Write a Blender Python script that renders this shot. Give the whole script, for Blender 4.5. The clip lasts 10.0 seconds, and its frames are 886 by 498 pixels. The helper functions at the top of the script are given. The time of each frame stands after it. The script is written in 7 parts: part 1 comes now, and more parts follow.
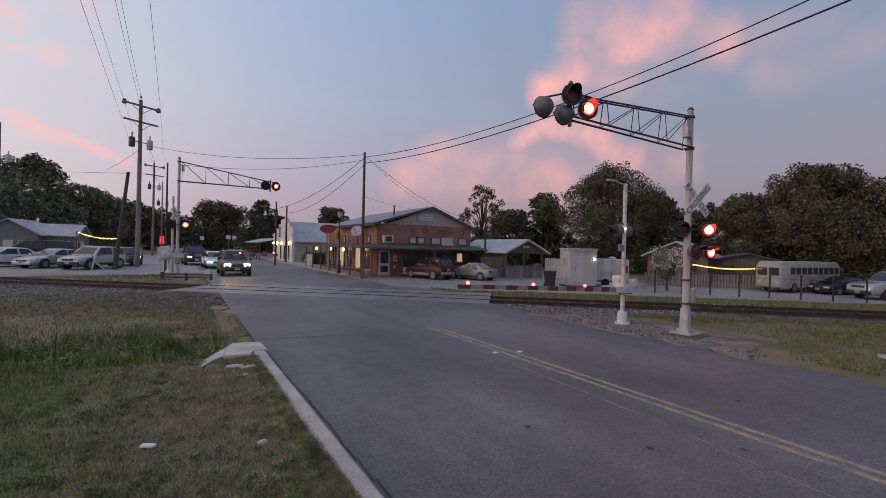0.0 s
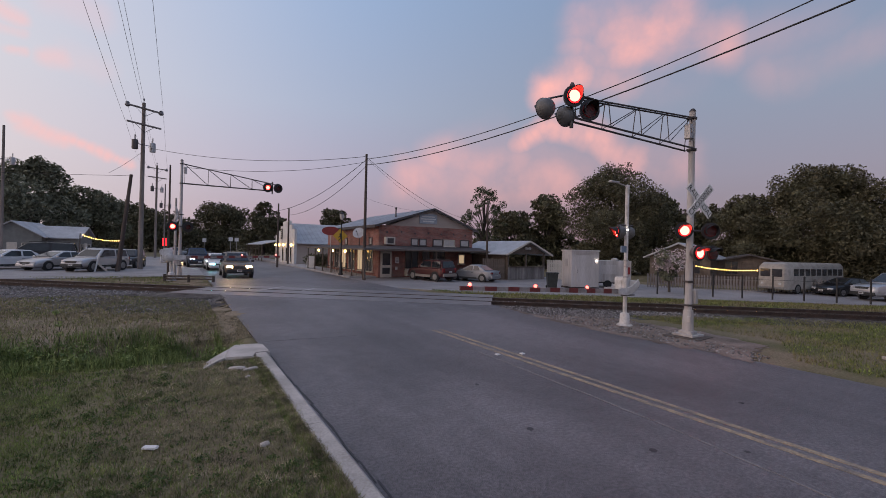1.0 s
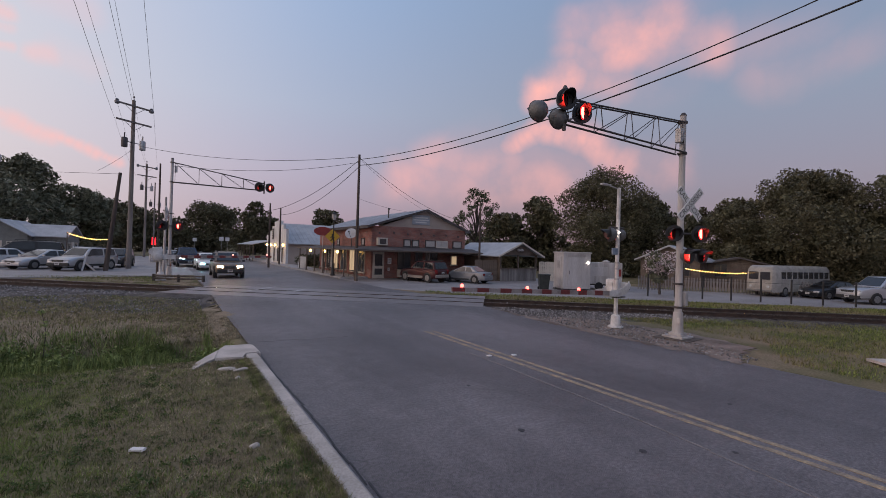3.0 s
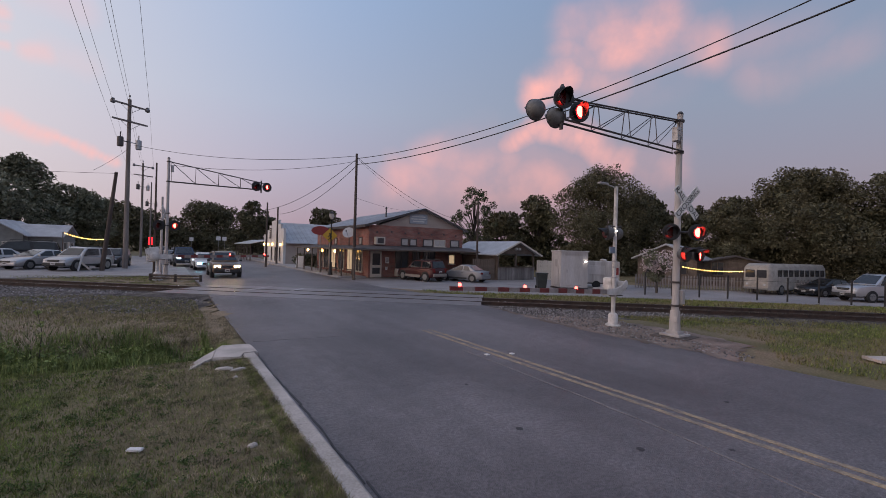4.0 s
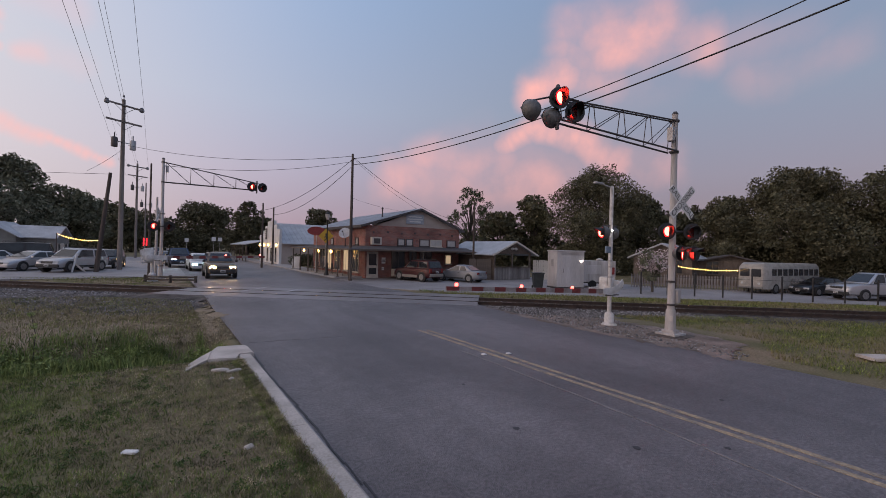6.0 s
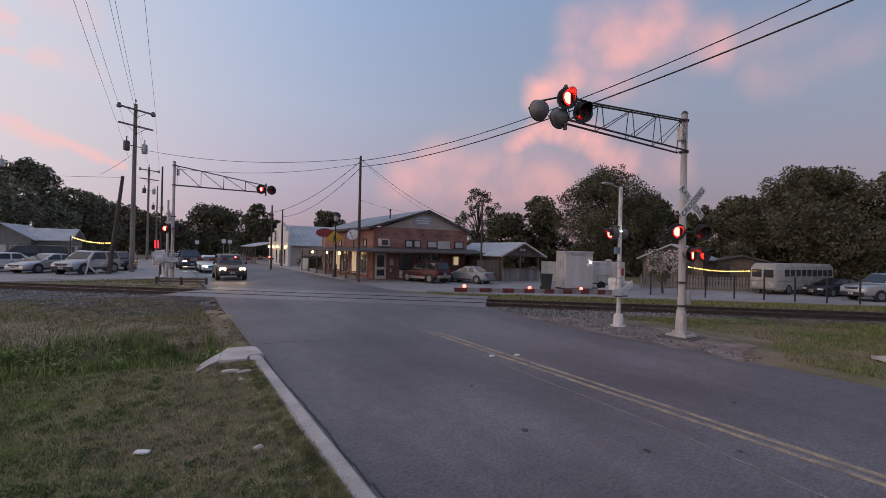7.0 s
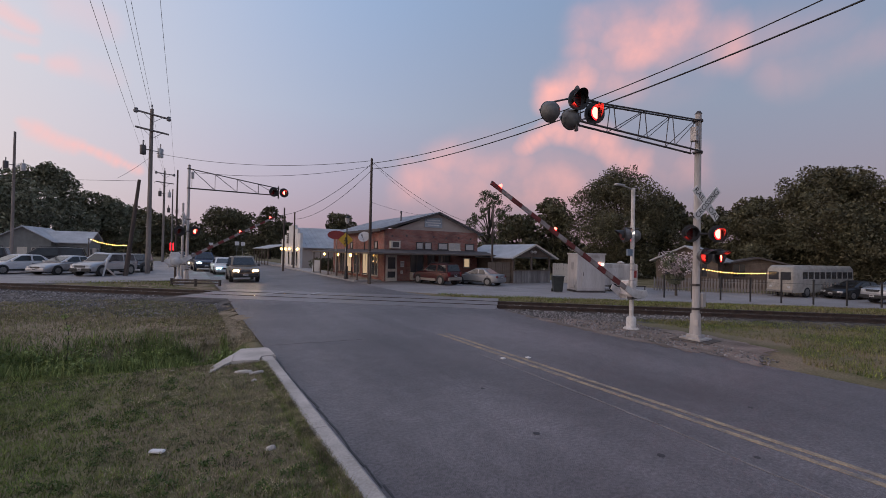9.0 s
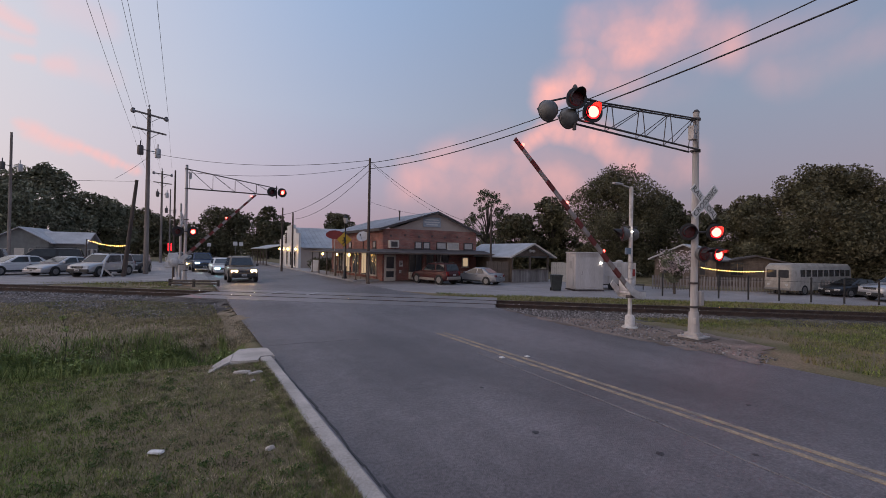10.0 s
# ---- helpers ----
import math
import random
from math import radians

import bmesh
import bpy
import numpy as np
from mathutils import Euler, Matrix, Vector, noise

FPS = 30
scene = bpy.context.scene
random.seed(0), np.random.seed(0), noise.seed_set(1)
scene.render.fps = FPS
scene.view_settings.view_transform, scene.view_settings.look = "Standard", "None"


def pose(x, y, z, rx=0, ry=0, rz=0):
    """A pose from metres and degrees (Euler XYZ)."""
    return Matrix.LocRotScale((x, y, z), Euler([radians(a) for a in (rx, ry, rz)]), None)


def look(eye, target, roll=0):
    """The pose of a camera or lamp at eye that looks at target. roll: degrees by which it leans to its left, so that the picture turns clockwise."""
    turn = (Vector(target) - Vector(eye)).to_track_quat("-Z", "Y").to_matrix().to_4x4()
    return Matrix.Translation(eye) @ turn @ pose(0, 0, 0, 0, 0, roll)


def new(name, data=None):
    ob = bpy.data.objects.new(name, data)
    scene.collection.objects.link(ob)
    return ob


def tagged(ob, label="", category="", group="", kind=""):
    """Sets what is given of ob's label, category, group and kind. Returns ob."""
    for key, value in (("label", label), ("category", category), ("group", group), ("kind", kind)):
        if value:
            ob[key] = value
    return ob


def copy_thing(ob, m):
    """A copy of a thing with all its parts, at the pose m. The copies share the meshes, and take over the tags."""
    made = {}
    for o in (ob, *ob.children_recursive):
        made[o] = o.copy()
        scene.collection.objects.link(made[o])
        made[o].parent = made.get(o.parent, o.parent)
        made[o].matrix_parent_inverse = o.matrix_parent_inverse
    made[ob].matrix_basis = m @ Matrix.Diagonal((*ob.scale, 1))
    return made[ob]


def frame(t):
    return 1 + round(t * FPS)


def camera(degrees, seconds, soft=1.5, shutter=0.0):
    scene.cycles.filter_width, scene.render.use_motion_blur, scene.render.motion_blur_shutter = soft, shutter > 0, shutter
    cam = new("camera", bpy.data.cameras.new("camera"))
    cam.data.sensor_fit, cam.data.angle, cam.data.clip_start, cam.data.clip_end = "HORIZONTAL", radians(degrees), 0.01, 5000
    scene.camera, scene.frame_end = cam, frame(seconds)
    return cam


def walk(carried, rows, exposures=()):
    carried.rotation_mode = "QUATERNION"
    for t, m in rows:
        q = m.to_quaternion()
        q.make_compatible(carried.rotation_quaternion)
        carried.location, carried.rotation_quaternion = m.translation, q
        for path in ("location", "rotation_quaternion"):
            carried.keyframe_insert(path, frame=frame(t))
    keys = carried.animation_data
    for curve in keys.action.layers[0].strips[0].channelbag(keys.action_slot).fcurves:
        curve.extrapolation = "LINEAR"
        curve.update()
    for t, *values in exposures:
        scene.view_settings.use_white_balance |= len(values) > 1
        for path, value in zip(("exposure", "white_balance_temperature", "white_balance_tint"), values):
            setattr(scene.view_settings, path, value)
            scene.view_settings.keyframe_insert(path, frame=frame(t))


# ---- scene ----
cam = camera(91.78, 10.0, soft=0.85)
EYE = (0.0, 0.0, 2.4)
TURNS = [
        (0.0, 89.85, -1.4, -31.896), (0.5, 89.958, -1.373, -31.746), (1.0, 90.072, -1.329, -31.648), (1.5, 90.199, -1.37, -31.793), (2.0, 90.192,
    -1.441, -32.053), (2.5, 90.264, -1.626, -32.397), (4.0, 90.126, -1.552, -32.956), (4.5, 90.093, -1.438, -33.119), (5.0, 90.106, -1.376, -33.493),
    (5.5, 90.124, -1.455, -33.645), (7.0, 90.307, -1.204, -32.386), (7.5, 90.403, -1.28, -31.901), (8.0, 90.501, -1.141, -31.321), (8.5, 90.527,
    -1.115, -30.939), (9.0, 90.547, -1.182, -30.958), (9.5, 90.476, -1.105, -31.107), (10.0, 90.468, -0.954, -31.146),
]
walk(cam, [(t, pose(*EYE, rx, ry, rz)) for t, rx, ry, rz in TURNS], [(0.0, 0.2, 6950, 18), (10.0, 0.2, 6950, 18)])

# ---- world: clear dusk sky, afterglow low on the western side, pink cloud ----
SUN_AZ = radians(-75)          # west of the street, just under the rooftops


def make_world():
    w = bpy.data.worlds.new("dusk_sky")
    scene.world = w
    w.use_nodes = True
    nt = w.node_tree
    N, Lk = nt.nodes, nt.links
    N.clear()
    out, bg = N.new("ShaderNodeOutputWorld"), N.new("ShaderNodeBackground")
    Lk.new(bg.outputs[0], out.inputs[0])
    tc = N.new("ShaderNodeTexCoord")
    norm = N.new("ShaderNodeVectorMath"); norm.operation = "NORMALIZE"
    Lk.new(tc.outputs["Generated"], norm.inputs[0])
    d = norm.outputs[0]
    sky = N.new("ShaderNodeTexSky")
    sky.sky_type = "NISHITA"
    sky.sun_disc = False
    sky.sun_elevation, sky.sun_rotation = radians(1.5), SUN_AZ
    sky.air_density, sky.dust_density, sky.ozone_density = 1.2, 1.5, 3.0
    sep = N.new("ShaderNodeSeparateXYZ"); Lk.new(d, sep.inputs[0])
    ramp = N.new("ShaderNodeValToRGB")
    cr = ramp.color_ramp
    stops = [(0.0, (0.295, 0.235, 0.295)), (0.06, (0.33, 0.275, 0.355)), (0.16, (0.35, 0.337, 0.44)), (0.30, (0.315, 0.385, 0.51)),
             (0.5, (0.255, 0.375, 0.56)), (1.0, (0.22, 0.34, 0.58))]
    while len(cr.elements) < len(stops):
        cr.elements.new(0.5)
    for e, (p, c) in zip(cr.elements, stops):
        e.position, e.color = p, (*c, 1)
    Lk.new(sep.outputs["Z"], ramp.inputs[0])
    # afterglow: brighter towards the sunset
    dot = N.new("ShaderNodeVectorMath"); dot.operation = "DOT_PRODUCT"
    Lk.new(d, dot.inputs[0]); dot.inputs[1].default_value = (math.sin(SUN_AZ), math.cos(SUN_AZ), 0.12)
    glow = N.new("ShaderNodeMapRange"); glow.interpolation_type = "SMOOTHSTEP"
    glow.inputs["From Min"].default_value, glow.inputs["From Max"].default_value = -0.75, 1.0
    glow.inputs["To Min"].default_value, glow.inputs["To Max"].default_value = 0.72, 1.58
    Lk.new(dot.outputs["Value"], glow.inputs[0])
    warm = N.new("ShaderNodeMapRange"); warm.interpolation_type = "SMOOTHSTEP"
    warm.inputs["From Min"].default_value, warm.inputs["From Max"].default_value = -0.1, 1.0
    Lk.new(dot.outputs["Value"], warm.inputs[0])
    tint = N.new("ShaderNodeMix"); tint.data_type = "RGBA"
    Lk.new(warm.outputs[0], tint.inputs["Factor"])
    Lk.new(ramp.outputs[0], tint.inputs["A"]); tint.inputs["B"].default_value = (0.45, 0.435, 0.42, 1)
    bright = N.new("ShaderNodeVectorMath"); bright.operation = "SCALE"
    Lk.new(tint.outputs["Result"], bright.inputs[0]); Lk.new(glow.outputs[0], bright.inputs["Scale"])
    mixn = N.new("ShaderNodeMix"); mixn.data_type = "RGBA"
    mixn.inputs["Factor"].default_value = 0.06
    Lk.new(bright.outputs[0], mixn.inputs["A"]); Lk.new(sky.outputs[0], mixn.inputs["B"])
    # cloud: soft lobes broken up by two scales of noise
    no = N.new("ShaderNodeTexNoise"); no.inputs["Scale"].default_value, no.inputs["Detail"].default_value = 5.5, 7
    Lk.new(d, no.inputs["Vector"])
    off = N.new("ShaderNodeVectorMath"); off.operation = "SUBTRACT"
    Lk.new(no.outputs["Color"], off.inputs[0]); off.inputs[1].default_value = (0.5, 0.5, 0.5)
    sc = N.new("ShaderNodeVectorMath"); sc.operation = "SCALE"; sc.inputs["Scale"].default_value = 0.11
    Lk.new(off.outputs[0], sc.inputs[0])
    add = N.new("ShaderNodeVectorMath"); add.operation = "ADD"
    Lk.new(d, add.inputs[0]); Lk.new(sc.outputs[0], add.inputs[1])
    total = None
    for az, el, rad, k in CLOUDS:
        a, e = radians(az), radians(el)
        dist = N.new("ShaderNodeVectorMath"); dist.operation = "DISTANCE"
        Lk.new(add.outputs[0], dist.inputs[0])
        dist.inputs[1].default_value = (math.sin(a) * math.cos(e), math.cos(a) * math.cos(e), math.sin(e))
        mr = N.new("ShaderNodeMapRange"); mr.interpolation_type = "SMOOTHSTEP"
        mr.inputs["From Min"].default_value, mr.inputs["From Max"].default_value = 0, rad
        mr.inputs["To Min"].default_value, mr.inputs["To Max"].default_value = k, 0
        Lk.new(dist.outputs["Value"], mr.inputs[0])
        if total is None:
            total = mr.outputs[0]
        else:
            m = N.new("ShaderNodeMath"); m.operation = "MAXIMUM"
            Lk.new(total, m.inputs[0]); Lk.new(mr.outputs[0], m.inputs[1]); total = m.outputs[0]
    sc2 = N.new("ShaderNodeVectorMath"); sc2.operation = "SCALE"; sc2.inputs["Scale"].default_value = 0.035
    wn = N.new("ShaderNodeTexNoise"); wn.inputs["Scale"].default_value, wn.inputs["Detail"].default_value = 14, 6
    Lk.new(d, wn.inputs["Vector"])
    off2 = N.new("ShaderNodeVectorMath"); off2.operation = "SUBTRACT"
    Lk.new(wn.outputs["Color"], off2.inputs[0]); off2.inputs[1].default_value = (0.5, 0.5, 0.5)
    Lk.new(off2.outputs[0], sc2.inputs[0])
    add2 = N.new("ShaderNodeVectorMath"); add2.operation = "ADD"
    Lk.new(d, add2.inputs[0]); Lk.new(sc2.outputs[0], add2.inputs[1])

    def chain(spans, warped):
        """Rows of soft lobes along each span, the strongest taken at every point."""
        best = None
        for az0, el0, az1, el1, half, k in spans:
            for j in range(6):
                a, e = radians(az0 + (az1 - az0) * j / 5), radians(el0 + (el1 - el0) * j / 5)
                dist = N.new("ShaderNodeVectorMath"); dist.operation = "DISTANCE"
                Lk.new(warped, dist.inputs[0])
                dist.inputs[1].default_value = (math.sin(a) * math.cos(e), math.cos(a) * math.cos(e), math.sin(e))
                mr = N.new("ShaderNodeMapRange"); mr.interpolation_type = "SMOOTHSTEP"
                mr.inputs["From Min"].default_value, mr.inputs["From Max"].default_value = 0, half
                mr.inputs["To Min"].default_value, mr.inputs["To Max"].default_value = k, 0
                Lk.new(dist.outputs["Value"], mr.inputs[0])
                if best is None:
                    best = mr.outputs[0]
                else:
                    m = N.new("ShaderNodeMath"); m.operation = "MAXIMUM"
                    Lk.new(best, m.inputs[0]); Lk.new(mr.outputs[0], m.inputs[1]); best = m.outputs[0]
        return best
    wisps = chain(STREAKS, add2.outputs[0])
    banks = chain(BANKS, add.outputs[0])
    bm_total = N.new("ShaderNodeMath"); bm_total.operation = "MAXIMUM"
    Lk.new(total, bm_total.inputs[0]); Lk.new(banks, bm_total.inputs[1]); total = bm_total.outputs[0]
    fine = N.new("ShaderNodeTexNoise"); fine.inputs["Scale"].default_value, fine.inputs["Detail"].default_value = 7, 8
    Lk.new(d, fine.inputs["Vector"])
    fr = N.new("ShaderNodeMapRange")
    fr.inputs["From Min"].default_value, fr.inputs["From Max"].default_value = 0.36, 0.60
    fr.inputs["To Min"].default_value = 0.28
    Lk.new(fine.outputs[0], fr.inputs[0])
    mm = N.new("ShaderNodeMath"); mm.operation = "MULTIPLY"
    Lk.new(total, mm.inputs[0]); Lk.new(fr.outputs[0], mm.inputs[1])
    both = N.new("ShaderNodeMath"); both.operation = "MAXIMUM"
    Lk.new(mm.outputs[0], both.inputs[0]); Lk.new(wisps, both.inputs[1])
    cl = N.new("ShaderNodeMix"); cl.data_type = "RGBA"
    Lk.new(both.outputs[0], cl.inputs["Factor"])
    Lk.new(mixn.outputs["Result"], cl.inputs["A"]); cl.inputs["B"].default_value = (0.95, 0.47, 0.42, 1)
    Lk.new(cl.outputs["Result"], bg.inputs[0])
    bg.inputs[1].default_value = 1.0


# azimuth from the street (clockwise), elevation, radius, strength
CLOUDS = [(46, 8, 0.2, 0.22), (37, 10, 0.16, 0.30), (57, 23.5, 0.16, 0.25)]
# drawn-out banks: azimuth and elevation of both ends, half width, strength
BANKS = [(48.7, 26.2, 56.1, 27.2, 0.070, 0.40), (54.5, 24.1, 58.7, 24.9, 0.085, 0.95), (58.1, 23.1, 64.0, 22.7, 0.080, 0.60), (48.8, 23.5, 54.9, 22.7, 0.060, 0.45),
         (45.0, 20.3, 48.9, 21.5, 0.055, 0.95), (48.9, 21.3, 54.0, 20.3, 0.060, 0.50), (41.5, 13.9, 46.2, 15.9, 0.045, 0.80), (45.4, 15.7, 51.8, 13.9, 0.050, 0.80),
         (50.4, 14.3, 55.8, 11.4, 0.060, 0.65), (55.2, 11.7, 60.8, 10.1, 0.060, 0.40), (32.2, 11.7, 40.4, 10.7, 0.090, 0.50), (27.0, 8.9, 34.5, 9.3, 0.080, 0.45),
         (39.0, 8.5, 46.3, 8.1, 0.090, 0.50), (68.8, 19.3, 76.5, 19.8, 0.060, 0.17), (64.0, 22.7, 72.1, 23.0, 0.080, 0.16)]
# thin streaks, in the same terms
STREAKS = [(-13.5, 11.2, -12.3, 10.9, 0.016, 0.35), (-12.7, 11.0, -9.8, 10.0, 0.024, 0.42), (-10.0, 10.1, -6.9, 9.0, 0.018, 0.48), (-7.1, 9.1, -4.7, 8.3, 0.014, 0.40),
           (-11.2, 17.2, -9.9, 17.7, 0.026, 0.30), (-9.5, 17.9, -7.3, 17.3, 0.035, 0.10), (-15.2, 20.7, -13.5, 20.3, 0.022, 0.35), (-14.0, 17.0, -12.9, 17.2, 0.012, 0.28),
           (-15.2, 19.0, -13.3, 19.0, 0.015, 0.18), (-10.9, 22.6, -7.8, 22.1, 0.040, 0.14)]
make_world()
sun_data = bpy.data.lights.new("afterglow_sun", "SUN")
sun_data.energy, sun_data.angle, sun_data.color = 0.35, radians(40), (1.0, 0.80, 0.74)
sun = new("afterglow_sun", sun_data)
sun.matrix_world = look((-60 * math.cos(0.3), 15, 22), (0, 0, 0))

# ---- mesh helpers ----


def box(bm, c, s, rz=0.0, rx=0.0, ry=0.0, bevel=0.0):
    m = Matrix.Translation(c) @ Euler((radians(rx), radians(ry), radians(rz))).to_matrix().to_4x4() @ Matrix.Diagonal((*s, 1))
    got = bmesh.ops.create_cube(bm, size=1, matrix=m)
    if bevel:
        edges = list({e for v in got["verts"] for e in v.link_edges})
        bmesh.ops.bevel(bm, geom=edges, offset=bevel, segments=2, affect="EDGES", profile=0.6)
    return bm


def rod(bm, p, q, r0, r1=None, seg=10, caps=True):
    p, q = Vector(p), Vector(q)
    r1 = r0 if r1 is None else r1
    m = Matrix.Translation((p + q) / 2) @ (q - p).to_track_quat("Z", "Y").to_matrix().to_4x4()
    bmesh.ops.create_cone(bm, cap_ends=caps, segments=seg, radius1=r0, radius2=r1, depth=(q - p).length, matrix=m)
    return bm


def lathe(bm, prof, seg=20, m=Matrix()):
    """prof: (radius, height) from bottom to top, turned round z."""
    rings = []
    for r, z in prof:
        rings.append([bm.verts.new(m @ Vector((r * math.cos(2 * math.pi * k / seg), r * math.sin(2 * math.pi * k / seg), z))) for k in range(seg)])
    for a, b in zip(rings, rings[1:]):
        for k in range(seg):
            bm.faces.new((a[k], a[(k + 1) % seg], b[(k + 1) % seg], b[k]))
    bm.faces.new(rings[0][::-1])
    bm.faces.new(rings[-1])
    return bm


def loft(bm, rings):
    vs = [[bm.verts.new(p) for p in ring] for ring in rings]
    n = len(vs[0])
    for a, b in zip(vs, vs[1:]):
        for k in range(n):
            bm.faces.new((a[k], a[(k + 1) % n], b[(k + 1) % n], b[k]))
    bm.faces.new(vs[0][::-1])
    bm.faces.new(vs[-1])
    return bm


def prism(bm, pts, axis, a, b):
    """Outline pts in the two other axes, pushed from a to b along the axis."""
    def at(p, k):
        return {"x": (k, p[0], p[1]), "y": (p[0], k, p[1]), "z": (p[0], p[1], k)}[axis]
    return loft(bm, [[at(p, a) for p in pts], [at(p, b) for p in pts]])


def quad(bm, *pts):
    return bm.faces.new([bm.verts.new(p) for p in pts])


def bm_():
    return bmesh.new()


def part(name, bm, material, parent=None, label="", smooth=False):
    me = bpy.data.meshes.new(name)
    bmesh.ops.recalc_face_normals(bm, faces=bm.faces)
    bm.to_mesh(me)
    bm.free()
    me.materials.append(material)
    if smooth:
        for p in me.polygons:
            p.use_smooth = True
        try:
            me.set_sharp_from_angle(angle=radians(40))
        except AttributeError:
            pass
    ob = new(name, me)
    if parent is not None:
        ob.parent = parent
    if label:
        tagged(ob, label)
    return ob


def thing(name, m, label, category, group="", kind=""):
    ob = new(name)
    ob.empty_display_size = 0.2
    ob.matrix_basis = m
    return tagged(ob, label, category, group, kind)


def from_arrays(name, verts, faces, material, parent=None):
    me = bpy.data.meshes.new(name)
    me.from_pydata(verts, [], faces)
    me.materials.append(material)
    ob = new(name, me)
    ob.parent = parent
    return ob


# ---- materials ----


def mat(name, col, rough=0.7, metal=0.0, col2=None, scale=3.0, fine=45.0, var=0.3, bump=0.15, spec=0.5, streak=False, rand=0.0):
    m = bpy.data.materials.new(name)
    m.use_nodes = True
    nt = m.node_tree
    N, Lk = nt.nodes, nt.links
    p = N["Principled BSDF"]
    tc = N.new("ShaderNodeTexCoord")
    src = tc.outputs["Object"]
    if streak:
        mp = N.new("ShaderNodeMapping"); mp.inputs["Scale"].default_value = (1, 1, 0.12)
        Lk.new(src, mp.inputs[0]); src = mp.outputs[0]
    big, small = N.new("ShaderNodeTexNoise"), N.new("ShaderNodeTexNoise")
    big.inputs["Scale"].default_value, big.inputs["Detail"].default_value = scale, 5
    small.inputs["Scale"].default_value, small.inputs["Detail"].default_value = fine, 3
    Lk.new(src, big.inputs["Vector"]); Lk.new(src, small.inputs["Vector"])
    c2 = col2 or tuple(c * (1 - var) for c in col)
    r = N.new("ShaderNodeMapRange")
    r.inputs["From Min"].default_value, r.inputs["From Max"].default_value = 0.36, 0.64
    Lk.new(big.outputs[0], r.inputs[0])
    mx = N.new("ShaderNodeMix"); mx.data_type = "RGBA"
    Lk.new(r.outputs[0], mx.inputs["Factor"])
    mx.inputs["A"].default_value, mx.inputs["B"].default_value = (*col, 1), (*c2, 1)
    g = N.new("ShaderNodeMapRange")
    g.inputs["From Min"].default_value, g.inputs["From Max"].default_value = 0.3, 0.7
    g.inputs["To Min"].default_value, g.inputs["To Max"].default_value = 1 - var * 0.6, 1 + var * 0.6
    Lk.new(small.outputs[0], g.inputs[0])
    sc = N.new("ShaderNodeVectorMath"); sc.operation = "SCALE"
    Lk.new(mx.outputs["Result"], sc.inputs[0]); Lk.new(g.outputs[0], sc.inputs["Scale"])
    last = sc.outputs[0]
    if rand:
        oi = N.new("ShaderNodeObjectInfo")
        rr = N.new("ShaderNodeMapRange")
        rr.inputs["To Min"].default_value, rr.inputs["To Max"].default_value = 1 - rand, 1 + rand
        Lk.new(oi.outputs["Random"], rr.inputs[0])
        s2 = N.new("ShaderNodeVectorMath"); s2.operation = "SCALE"
        Lk.new(last, s2.inputs[0]); Lk.new(rr.outputs[0], s2.inputs["Scale"]); last = s2.outputs[0]
    Lk.new(last, p.inputs["Base Color"])
    p.inputs["Roughness"].default_value, p.inputs["Metallic"].default_value = rough, metal
    p.inputs["Specular IOR Level"].default_value = spec
    if bump:
        b = N.new("ShaderNodeBump"); b.inputs["Strength"].default_value, b.inputs["Distance"].default_value = bump, 0.02
        Lk.new(small.outputs[0], b.inputs["Height"]); Lk.new(b.outputs[0], p.inputs["Normal"])
    return m


def glow_mat(name, col, strength):
    m = bpy.data.materials.new(name)
    m.use_nodes = True
    p = m.node_tree.nodes["Principled BSDF"]
    p.inputs["Base Color"].default_value = (*[c * 0.3 for c in col], 1)
    p.inputs["Emission Color"].default_value = (*col, 1)
    p.inputs["Emission Strength"].default_value = strength
    return m


